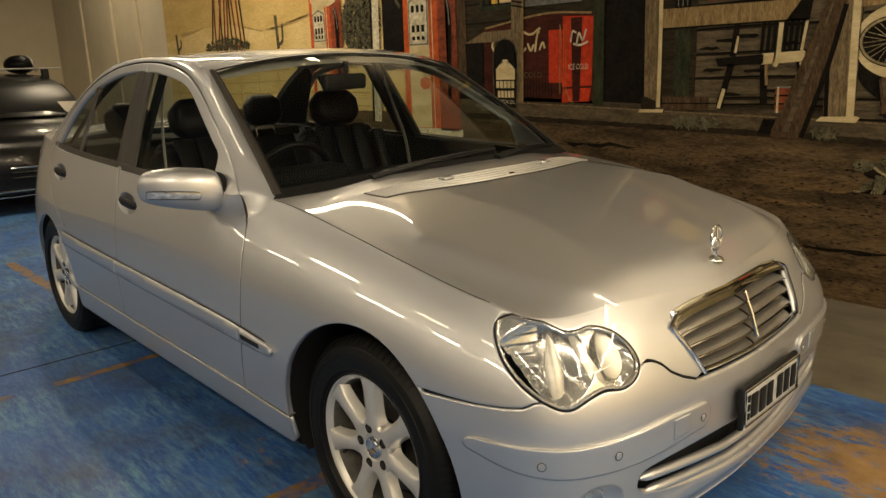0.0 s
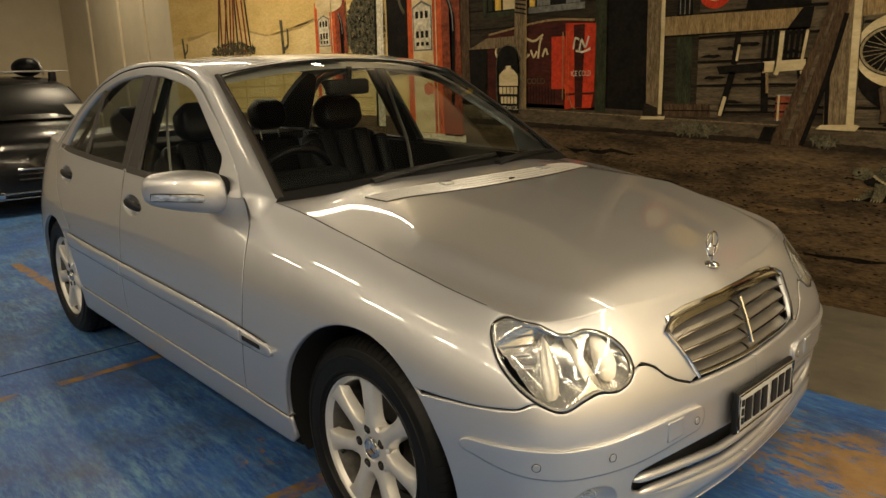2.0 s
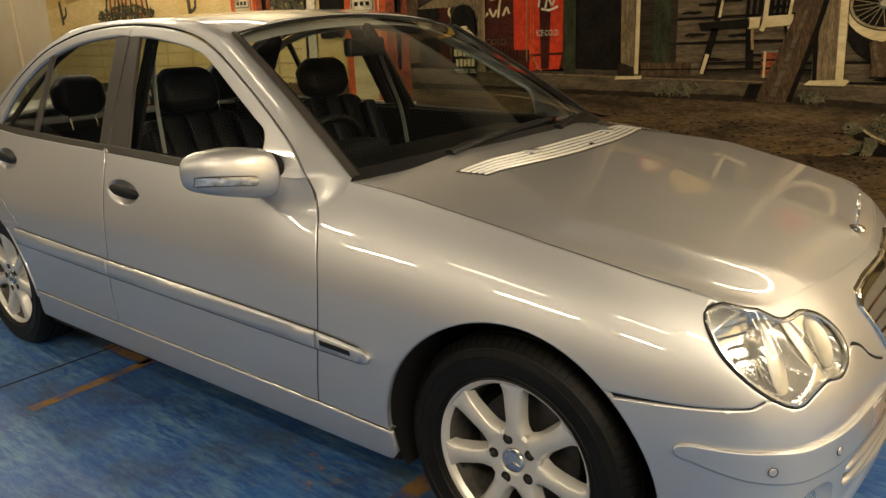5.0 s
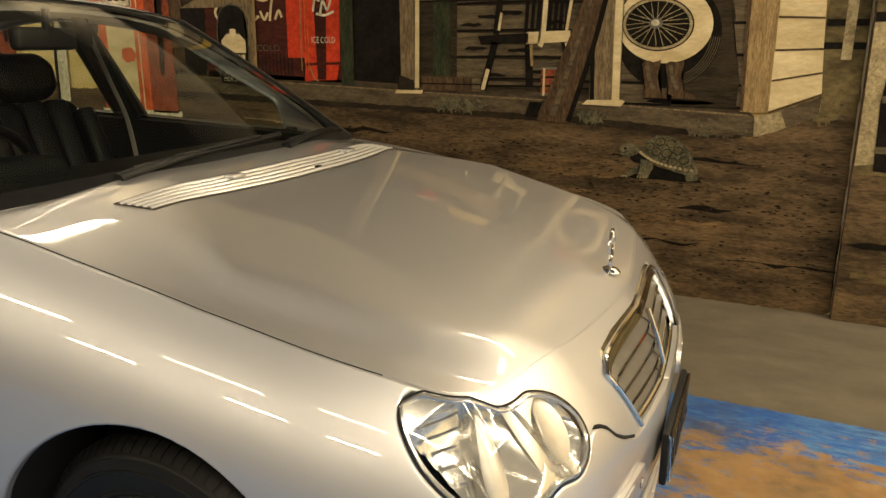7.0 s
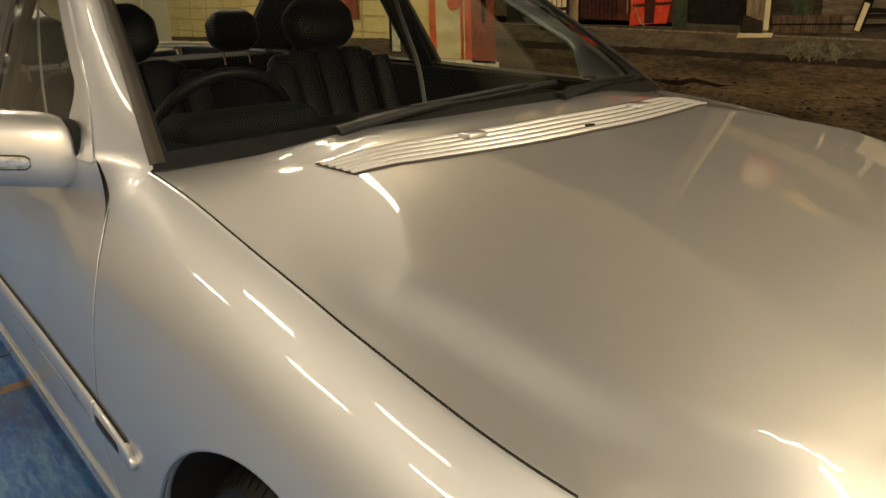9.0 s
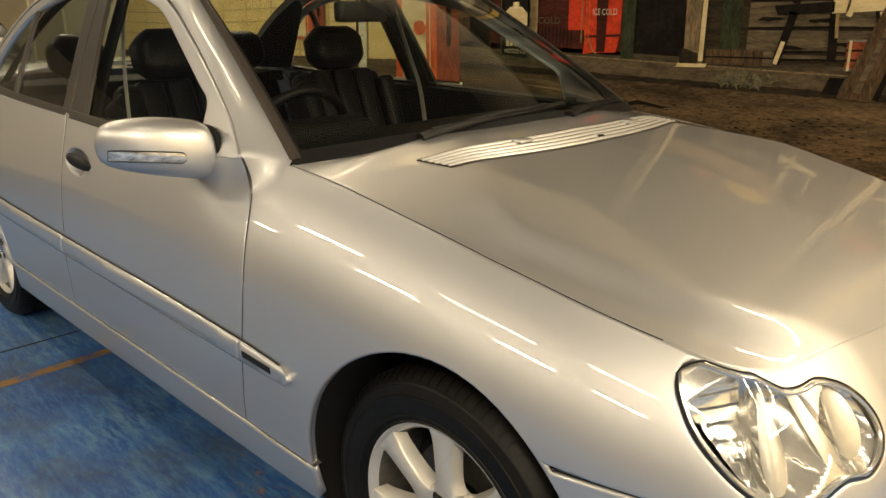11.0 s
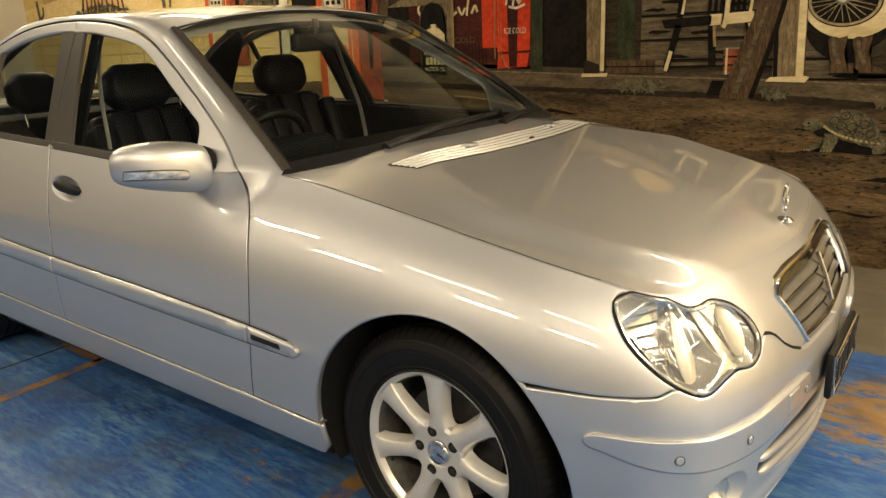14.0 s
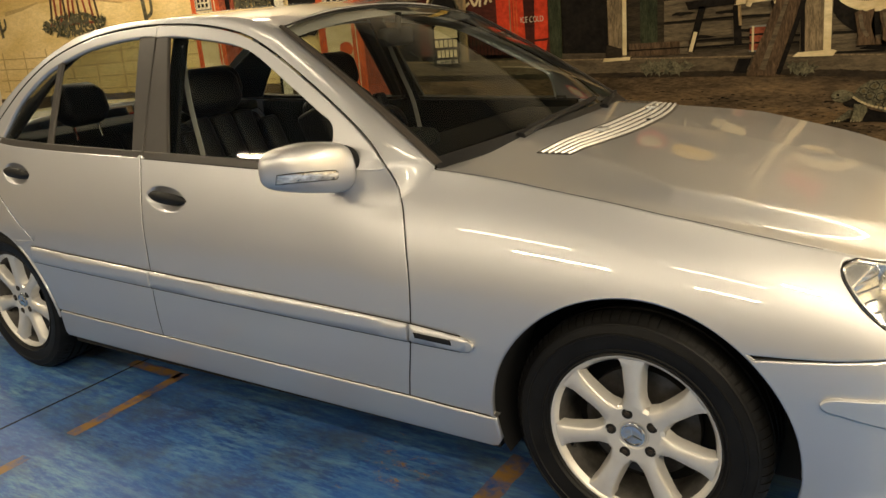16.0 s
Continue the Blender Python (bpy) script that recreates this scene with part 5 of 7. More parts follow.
for y in (-0.37, 0.37):
    st = seat(-1.52, y)
    headrest(-1.80, y, 1.135, st)
rear_st = new("rear_seat")
rear_st.parent = car
bm = bmesh.new()
box(bm, -2.45, -0.62, 0.40, -1.98, 0.62, 0.58, 0.05, 3)
part("cushion", bm, LEATHER, rear_st)
bm = bmesh.new()
for y0, y1 in ((-0.63, -0.22), (-0.21, 0.21), (0.22, 0.63)):
    box(bm, -0.12, y0, 0.0, 0.0, y1, 0.52, 0.04, 3)
bmesh.ops.transform(bm, matrix=Matrix.Translation((-2.42, 0, 0.50)) @ Matrix.Rotation(math.radians(-24), 4, "Y"), verts=bm.verts)
part("backrest", bm, LEATHER, rear_st)
for y in (-0.40, 0.40):
    headrest(-2.60, y, 1.105, rear_st, 0.25)
bm = bmesh.new()
box(bm, -3.0, -0.66, 0.94, -2.62, 0.66, 0.99, 0.01)
part("parcel_shelf", bm, DASH, car)
bm = bmesh.new()
box(bm, -1.03, -0.70, 0.62, -0.62, 0.70, 0.925, 0.06, 4)
box(bm, -0.75, -0.66, 0.70, -0.50, 0.66, 0.925, 0.04, 3)
part("dashboard", bm, DASH, car)
bm = bmesh.new()
box(bm, -1.02, -0.55, 0.86, -0.86, -0.19, 0.975, 0.04, 4)
part("instrument_hood", bm, DASH, car)
bm = bmesh.new()
box(bm, -1.6, -0.11, 0.30, -0.95, 0.11, 0.62, 0.03, 3)
part("centre_console", bm, DASH, car)
sw = new("steering_wheel")
sw.parent = car
M = Matrix.Translation((-1.05, -0.37, 0.885)) @ Matrix.Rotation(math.radians(-66), 4, "Y")
sweep("wheel_rim", [tuple(M @ Vector((0.185 * math.cos(a), 0.185 * math.sin(a), 0))) for a in np.linspace(0, 2 * math.pi, 40, endpoint=False)], 0.015, LEATHER, sw, 10, closed=True)
bm = lathe([(0.0, -0.02), (0.06, -0.018), (0.075, 0.0), (0.06, 0.03), (0.0, 0.04)], 20)
bmesh.ops.transform(bm, matrix=M @ Matrix.Rotation(math.radians(90), 4, "X"), verts=bm.verts)
part("airbag_pad", bm, DASH, sw)
for a in (0, 180, 270, 90):
    if a == 0:
        continue
    t = math.radians(a)
    sweep("wheel_spoke", [tuple(M @ Vector((0.05 * math.cos(t), 0.05 * math.sin(t), 0))), tuple(M @ Vector((0.18 * math.cos(t), 0.18 * math.sin(t), 0)))], 0.016, DASH, sw, 8, flat=0.6)
# head lining, pillar linings, door linings
hx = np.linspace(-1.14, -2.25, 14)
band("head_lining", [(x, -0.555, float(roof_z(x)) - 0.075) for x in hx], [(x, 0.555, float(roof_z(x)) - 0.075) for x in hx], LINER, car, bulge=0.045, rows=10, out=(0, 0, 1))
for sgn in (1, -1):
    dl = np.array([(x, float(lean(x, 0.95)[1]) * sgn + 0.075 * sgn, 0.945 + (-x - 0.8) * 0.018) for x in np.linspace(-0.75, -2.62, 20)])
    dl2 = dl.copy()
    dl2[:, 2] = 0.30
    band("door_lining", dl, dl2, DASH, car, rows=3, thick=0.02, out=(0, sgn, 0))
    band("door_ledge", dl, dl + np.array((0, -0.06 * sgn, 0.0)), DASH, car, rows=2, out=(0, 0, 1))
    pl = [tuple(lean(-1.60 - 0.05 * s, 0.95 + 0.42 * s) * np.array((1, sgn, 1)) + np.array((0.02, 0.055 * sgn, 0))) for s in np.linspace(0, 1, 12)]
    pl2 = [(p[0] - 0.075, p[1], p[2]) for p in pl]
    band("pillar_lining", pl, pl2, DASH, car, bulge=0.012, rows=4, thick=0.01, out=(0, sgn, 0))
    belt_l = [(-1.655, -0.575 * sgn, 1.31), (-1.645, -0.60 * sgn, 1.22), (-1.615, -0.625 * sgn, 1.10), (-1.575, -0.645 * sgn, 0.97), (-1.55, -0.655 * sgn, 0.80)]
    bb = catmull(belt_l, 6)
    band("seat_belt", bb, bb + np.array((0.024, 0, 0)), LINER, car, rows=2, thick=0.002, out=(0, -sgn, 0))
    cl = np.array([backlight(np.array(-0.99 * sgn), np.array(1 - s)) + np.array((0.05, 0.03 * sgn, -0.03)) for s in np.linspace(0, 1, 10)])
    cf = np.array([lean(-2.30 - 0.32 * s, 1.30 - 0.30 * s) * np.array((1, sgn, 1)) + np.array((0, 0.05 * sgn, 0)) for s in np.linspace(0, 1, 10)])
    band("pillar_lining", cl, cf, DASH, car, rows=3, thick=0.01, out=(0, sgn, 0))
rv = new("inside_mirror")
rv.parent = car
bm = bmesh.new()
box(bm, -0.02, -0.125, -0.033, 0.02, 0.125, 0.033, 0.015, 3)
bmesh.ops.transform(bm, matrix=Matrix.Translation((-1.16, 0.0, 1.275)) @ Matrix.Rotation(math.radians(12), 4, "Z"), verts=bm.verts)
part("mirror_body", bm, BLACK, rv)
sweep("mirror_stalk", [(-1.15, 0, 1.28), (-1.14, 0, 1.36)], 0.012, BLACK, rv, 8)

# ---- tail ----
trunk_z = spl([-3.74, -3.6, -3.3, -3.0, -2.9], [1.015, 1.045, 1.058, 1.052, 1.045])


def trunk_surf(x, y):
    return np.stack([x, y, trunk_z(x) - 0.045 * np.abs(y / 0.70) ** 2.4], -1)


bk = [tuple(backlight(np.array(a), np.array(-0.02))[:2]) for a in np.linspace(-1, 1, 20)]
edge_t = [(side_surf(np.array(u), np.array(float(belt(u)) - 0.001))[0], side_surf(np.array(u), np.array(float(belt(u)) - 0.001))[1] + 0.004) for u in np.arange(-2.90, -3.95, -0.05)]
tail_e = [(-3.655 - 0.03 * (1 - (y / 0.5) ** 2), y) for y in np.linspace(-0.52, 0.52, 12)]
lp = ring(line(*bk[::-1]), line(bk[0], *[(p[0], p[1]) for p in edge_t if p[1] < -0.53]), line([(p[0], p[1]) for p in edge_t if p[1] < -0.53][-1], *tail_e), line(tail_e[-1], *[(p[0], -p[1]) for p in edge_t[::-1] if p[1] < -0.53]), line((edge_t[0][0], -edge_t[0][1]), bk[-1]), step=0.03)
panel("boot_lid", trunk_surf, lp, PAINT, car, 0.06, 0.02, lip=0.008)
RED = mat("red_lamp", (0.35, 0.012, 0.010), 0.12, vary=0.15, scale=20, coat=1.0)
for sgn in (1, -1):
    S = side_surf if sgn == 1 else mirrored(side_surf)
    lp = ring(line((-3.10, 0.39), (-3.35, 0.465), (-3.62, 0.495), (-4.0, 0.50), (MIDR, 0.50)), line((MIDR, 0.50), (MIDR, 0.25)), line((MIDR, 0.25), (-3.5, 0.24), (-3.06, 0.27)), line((-3.06, 0.27), (-3.10, 0.39)), step=0.03)
    panel("rear_bumper", S, lp, PAINT, car, 0.05, 0.02, flip=sgn == -1)
    lp = ring(line((-3.665, 0.50), (-3.70, 0.74), (-3.69, 0.99)), line((-3.69, 0.99), (-4.0, 0.985), (MIDR, 0.985)), line((MIDR, 0.985), (MIDR, 0.505)), line((MIDR, 0.505), (-3.665, 0.50)), step=0.03)
    panel("tail_panel", S, lp, PAINT, car, 0.05, 0.02, flip=sgn == -1)
    lp = ring(line((-3.60, 0.72), (-3.62, 0.95)), line((-3.62, 0.95), (-3.95, 0.94)), line((-3.95, 0.94), (-3.95, 0.74)), line((-3.95, 0.74), (-3.60, 0.72)), step=0.02)
    tp = proud(0.006)
    panel("tail_lamp", tp if sgn == 1 else mirrored(tp), lp, RED, car, 0.03, 0.02, flip=sgn == -1)


# the nose is set back a little towards the car's left corner
for ob in [o for c in car.children for o in (c, *c.children)]:
    if ob.type == "MESH" and len(ob.data.vertices):
        if ob.parent.name.startswith("wheel") or ob.parent.name.startswith("door_mirror"):
            continue
        n_ = len(ob.data.vertices)
        co_ = np.empty(n_ * 3)
        ob.data.vertices.foreach_get("co", co_)
        co_ = co_.reshape(-1, 3)
        k_ = np.clip((co_[:, 0] + 0.30) / 0.70, 0, 1)
        co_[:, 0] -= (0.055 + 0.04 * np.clip((co_[:, 2] - 0.55) / 0.12, 0, 1)) * np.clip(co_[:, 1] + 0.06, 0, 1) * k_ * k_ * (3 - 2 * k_)
        ob.data.vertices.foreach_set("co", co_.ravel())
        ob.data.update()

# ---- room ----
W = 2.33
XL, XR = -8.42, 1.115
ROOM = (-13.0, 7.0, -10.0, W, 3.6)
WALLM = mat("cream_wall", (0.66, 0.58, 0.42), 0.75, vary=0.07, scale=1.3, bump=0.05, bscale=25)
DIM = mat("brown_wall", (0.20, 0.17, 0.13), 0.7, vary=0.15, scale=1.3)
# unseen ceiling, coloured dark to stand for unlit overhead in the paint's reflections
CEIL = mat("ceiling_paint", (0.26, 0.24, 0.21), 0.85, vary=0.06, scale=1.5)


def floor_mat():
    """Blue floor paint, scuffed pale and worn through to tan screed in one patch, with a bare grey strip along the wall."""
    m = bpy.data.materials.new("blue_floor_paint")
    m.use_nodes = True
    nt = m.node_tree
    nd, lk = nt.nodes, nt.links
    b = nd["Principled BSDF"]
    co = nd.new("ShaderNodeTexCoord")

    def noise_(scale, stretch=(1, 1, 1), detail=5, rough=0.6, turn=0.0):
        mp = nd.new("ShaderNodeMapping")
        mp.inputs["Scale"].default_value = stretch
        mp.inputs["Rotation"].default_value = (0, 0, turn)
        lk.new(co.outputs["Object"], mp.inputs["Vector"])
        n = nd.new("ShaderNodeTexNoise")
        n.inputs["Scale"].default_value, n.inputs["Detail"].default_value, n.inputs["Roughness"].default_value = scale, detail, rough
        lk.new(mp.outputs[0], n.inputs["Vector"])
        return n.outputs["Fac"]

    def ramp(src, p0, p1, c0=(0, 0, 0), c1=(1, 1, 1)):
        r = nd.new("ShaderNodeValToRGB")
        r.color_ramp.elements[0].position, r.color_ramp.elements[1].position = p0, p1
        r.color_ramp.elements[0].color, r.color_ramp.elements[1].color = (*c0, 1), (*c1, 1)
        lk.new(src, r.inputs[0])
        return r.outputs[0]

    def mix(f, a, c):
        x = nd.new("ShaderNodeMix")
        x.data_type = "RGBA"
        lk.new(f, x.inputs[0])
        for sock, v in ((x.inputs[6], a), (x.inputs[7], c)):
            if isinstance(v, tuple):
                sock.default_value = (*v, 1)
            else:
                lk.new(v, sock)
        return x.outputs[2]

    def math_(op, a, c):
        x = nd.new("ShaderNodeMath")
        x.operation = op
        for i, v in enumerate((a, c)):
            if isinstance(v, (int, float)):
                x.inputs[i].default_value = v
            else:
                lk.new(v, x.inputs[i])
        return x.outputs[0]

    def spot(cx, cy, rx, ry):
        mp = nd.new("ShaderNodeMapping")
        mp.inputs["Scale"].default_value = (1 / rx, 1 / ry, 0)
        mp.inputs["Location"].default_value = (-cx / rx, -cy / ry, 0)
        lk.new(co.outputs["Object"], mp.inputs["Vector"])
        g = nd.new("ShaderNodeTexGradient")
        g.gradient_type = "SPHERICAL"
        lk.new(mp.outputs[0], g.inputs[0])
        return g.outputs[1]

    base = ramp(noise_(1.7, detail=8), 0.30, 0.72, (0.012, 0.046, 0.205), (0.028, 0.115, 0.40))
    scuff = noise_(6, (1, 5.0, 1), 12, 0.74, 0.5)
    scuff2 = noise_(1.4, detail=3)
    k = math_("MULTIPLY", ramp(scuff, 0.45, 0.68), ramp(scuff2, 0.36, 0.60))
    blue = mix(k, base, (0.17, 0.34, 0.43))
    k2 = math_("MULTIPLY", ramp(noise_(17, (1, 4, 1), 12, 0.72, 0.35), 0.48, 0.68), 0.55)
    blue = mix(k2, blue, (0.09, 0.27, 0.48))
    worn = noise_(7.5, (1, 2.2, 1), 12, 0.80, 0.2)
    near = math_("ADD", spot(1.05, 0.62, 1.35, 0.62), math_("MULTIPLY", spot(-0.75, -0.72, 0.7, 0.42), 0.42))
    near = math_("ADD", near, math_("MULTIPLY", spot(0.1, -1.0, 1.1, 0.5), 0.22))
    t = ramp(math_("ADD", worn, math_("MULTIPLY", near, 0.40)), 0.70, 0.78)
    col = mix(t, blue, ramp(noise_(12), 0.3, 0.7, (0.20, 0.115, 0.045), (0.30, 0.19, 0.085)))
    stain = math_("MULTIPLY", ramp(noise_(2.6, (1, 1.5, 1), 8, 0.7, 0.9), 0.48, 0.64), 0.55)
    col = mix(stain, col, (0.055, 0.062, 0.060))
    # the bare strip along the wall has its own wavering edge
    sx = nd.new("ShaderNodeSeparateXYZ")
    lk.new(co.outputs["Object"], sx.inputs[0])
    edge = math_("ADD", sx.outputs["Y"], math_("MULTIPLY", math_("SUBTRACT", noise_(14, detail=4), 0.5), 0.05))
    z = math_("GREATER_THAN", edge, 1.135)
    grey = ramp(noise_(3.2, (1, 1.8, 1), 8, 0.65), 0.3, 0.75, (0.085, 0.075, 0.055), (0.15, 0.13, 0.095))
    specks = ramp(noise_(60, detail=2), 0.72, 0.76)
    grey = mix(math_("MULTIPLY", specks, 0.5), grey, (0.35, 0.32, 0.25))
    col = mix(z, col, grey)
    lk.new(col, b.inputs["Base Color"])
    rg = ramp(noise_(6, detail=6), 0.3, 0.7, (0.40, 0.40, 0.40), (0.60, 0.60, 0.60))
    lk.new(rg, b.inputs["Roughness"])
    bp = nd.new("ShaderNodeBump")
    bp.inputs["Strength"].default_value, bp.inputs["Distance"].default_value = 0.12, 0.004
    lk.new(noise_(26, detail=6), bp.inputs["Height"])
    lk.new(bp.outputs[0], b.inputs["Normal"])
    return m


def slab(name, x0, y0, z0, x1, y1, z1, material, label, category):
    bm = bmesh.new()
    box(bm, x0, y0, z0, x1, y1, z1)
    return tagged(part(name, bm, material, smooth=False), label, category, kind="structure")


slab("floor", ROOM[0], ROOM[2], -0.1, ROOM[1], ROOM[3] + 0.2, 0, floor_mat(), "worn blue painted concrete floor with bare grey strip", "floor")
slab("wall_north", ROOM[0], W, 0, ROOM[1], W + 0.2, ROOM[4], WALLM, "plain cream plastered wall beside the mural", "wall")
slab("wall_south", ROOM[0], ROOM[2] - 0.2, 0, ROOM[1], ROOM[2], ROOM[4], DIM, "plain brown wall of the showroom", "wall")
slab("wall_east", ROOM[1], ROOM[2] - 0.2, 0, ROOM[1] + 0.2, W + 0.2, ROOM[4], WALLM, "plain cream wall of the showroom", "wall")
slab("wall_west", ROOM[0] - 0.2, ROOM[2] - 0.2, 0, ROOM[0], W + 0.2, ROOM[4], WALLM, "plain cream wall of the showroom", "wall")
slab("ceiling", ROOM[0] - 0.2, ROOM[2] - 0.2, ROOM[4], ROOM[1] + 0.2, W + 0.2, ROOM[4] + 0.2, CEIL, "plain dull painted ceiling", "ceiling")
for i, (x, wd) in enumerate(((-9.35, 0.10), (-10.35, 0.16), (-11.6, 0.10))):
    bm = bmesh.new()
    box(bm, x, W - 0.035, 0, x + wd, W + 0.001, ROOM[4], 0.012, 2)
    tagged(part("trim", bm, WALLM), "shallow upright rib on the cream wall", "wall rib", kind="structure")

# unseen bulkhead, added to hide tall mural shapes and give a bright reflection
slab("trim_bulkhead", XL, W - 0.09, 2.55, 3.2, W - 0.0005, ROOM[4], WALLM, "plain cream bulkhead above the mural", "bulkhead")

# floor markings and the joint
LINE = mat("worn_line_paint", (0.23, 0.135, 0.040), 0.5, vary=0.6, scale=13, color2=(0.022, 0.075, 0.25), detail=8, bump=0.1)
LINE.node_tree.nodes["Color Ramp"].color_ramp.elements[0].position = 0.36
LINE.node_tree.nodes["Color Ramp"].color_ramp.elements[1].position = 0.56


def marking(x0, y0, x1, y1, wide, label="worn ochre line painted on the floor"):
    a, b = np.array((x0, y0)), np.array((x1, y1))
    t = (b - a) / np.linalg.norm(b - a)
    n = np.array((-t[1], t[0])) * wide / 2
    bm = bmesh.new()
    k = max(3, int(np.linalg.norm(b - a) / 0.02))
    rows = []
    for i in range(k + 1):
        p = a + (b - a) * i / k
        w = 1 + 0.16 * noise.noise(Vector((p[0] * 23, p[1] * 23, 1.3)))
        w2 = 1 + 0.16 * noise.noise(Vector((p[0] * 23, p[1] * 23, 7.9)))
        rows.append([bm.verts.new((*(p + n * w), 0.0012)), bm.verts.new((*(p - n * w2), 0.0012))])
    for i in range(k):
        bm.faces.new((rows[i][0], rows[i][1], rows[i + 1][1], rows[i + 1][0]))
    bmesh.ops.recalc_face_normals(bm, faces=bm.faces)
    if bm.faces[0].normal.z < 0 if hasattr(bm.faces, "ensure_lookup_table") and bm.faces.ensure_lookup_table() is None else False:
        bmesh.ops.reverse_faces(bm, faces=bm.faces)
    return tagged(part("floor_line", bm, LINE), label, "floor marking", "painted floor lines", "structure")


marking(-2.0, -0.575, -1.985, -1.10, 0.055)
marking(-1.99, -1.26, -1.985, -1.44, 0.05)
marking(-2.33, -0.592, -2.0, -0.60, 0.055)
marking(-0.435, -0.55, -0.445, -1.32, 0.075)
marking(-4.75, -0.64, -3.55, -0.625, 0.075)
bm = bmesh.new()
box(bm, -2.296, -5.0, 0.0002, -2.286, 1.1, 0.0012)
tagged(part("floor_joint", bm, mat("joint_dirt", (0.012, 0.014, 0.02), 0.8)), "dark straight joint in the floor", "floor joint", kind="structure")

# ---- lamps of the ceiling ----
TUBE = mat("fluorescent_tube", (1.0, 0.86, 0.60), 0.4, emit=1.0)
TUBE.node_tree.nodes["Principled BSDF"].inputs["Emission Strength"].default_value = 7.0
FITTING = mat("lamp_fitting", (0.75, 0.74, 0.70), 0.4, vary=0.04)


def batten(long):
    o = thing("ceiling_light", "white ceiling batten with two glowing fluorescent tubes", "ceiling light", "ceiling lights of the showroom")
    bm = bmesh.new()
    box(bm, -long / 2, -0.07, 0.0, long / 2, 0.07, 0.05, 0.008)
    part("fitting", bm, FITTING, o)
    for y in (-0.04, 0.04):
        ob = sweep("tube", [(-long / 2 + 0.03, y, -0.02), (long / 2 - 0.03, y, -0.02)], 0.014, TUBE, o, 10)
    return o


LAMP_Z = ROOM[4] - 0.05
proto = None
# unseen battens, placed and weighted by brightness; the first eight added for the nose
ROWS = [(3.9, -0.3, 0, 0.8), (3.9, 0.7, 0, 1.0), (3.9, 1.7, 0, 0.95), (5.3, -0.5, 0, 1.0), (5.3, 0.5, 0, 1.4), (5.3, 1.5, 0, 1.3), (6.2, 0.0, 90, 1.4), (6.2, 1.4, 90, 1.3)]
ROWS += [(2.4, 1.4, 0, 0.4), (1.2, 1.8, 0, 0.5), (-4.2, 1.8, 0, 0.6)]
ROWS += [(-5.5, 1.4, 0, 0.75), (-9.5, 1.4, 0, 0.66), (-5.5, 0.3, 0, 1.25), (-5.5, -1.5, 0, 1.1), (-2.4, -1.5, 0, 0.17), (0.3, -1.5, 0, 0.12)]
ROWS += [(-5.5, -4.8, 0, 1.6), (-2.4, -4.8, 0, 0.25), (0.3, -4.4, 0, 0.2), (2.0, -3.7, 0, 2.1), (3.7, -3.7, 0, 2.1), (5.4, -3.7, 0, 2.4)]
ROWS += [(-9.5, -6.5, 0, 1.0), (-5.5, -6.5, 0, 2.1), (-2.4, -6.5, 0, 2.5), (0.3, -6.5, 0, 1.8)]
for x, y, turn, share in ROWS:
    m = pose(x, y, LAMP_Z, 0, 0, turn)
    if proto is None:
        proto = batten(1.5)
        proto.matrix_basis = m
    else:
        copy_thing(proto, m)
    area_lamp("tube_light", x, y, LAMP_Z - 0.045, *((1.45, 0.12) if not turn else (0.12, 1.45)), LAMP_W * share)


# ---- mural: flat paint on the wall ----
def pm(name, c1, c2, scale=6.0, stretch=(1, 1, 1), rough=0.6, p0=0.35, p1=0.65, fleck=0.34):
    """Wall paint of two tones, broken up by fine dry brush strokes."""
    m = mat("paint_" + name, c1, rough, vary=0.5, scale=scale, stretch=stretch, color2=c2, detail=9, spec=0.08)
    nt = m.node_tree
    nd, lk = nt.nodes, nt.links
    e = nd["Color Ramp"].color_ramp.elements
    e[0].position, e[1].position = p0, p1
    n = nd.new("ShaderNodeTexNoise")
    n.inputs["Scale"].default_value, n.inputs["Detail"].default_value, n.inputs["Roughness"].default_value = max(26.0, scale * 4), 9, 0.75
    lk.new(nd["Mapping"].outputs[0], n.inputs["Vector"])
    r = nd.new("ShaderNodeMapRange")
    r.inputs["From Min"].default_value, r.inputs["From Max"].default_value = 0.36, 0.60
    r.inputs["To Min"].default_value, r.inputs["To Max"].default_value = 1 - fleck, 1 + 0.65 * fleck
    lk.new(n.outputs["Fac"], r.inputs["Value"])
    x = nd.new("ShaderNodeVectorMath")
    x.operation = "SCALE"
    lk.new(nd["Color Ramp"].outputs[0], x.inputs[0])
    lk.new(r.outputs[0], x.inputs["Scale"])
    lk.new(x.outputs[0], nd["Principled BSDF"].inputs["Base Color"])
    return m


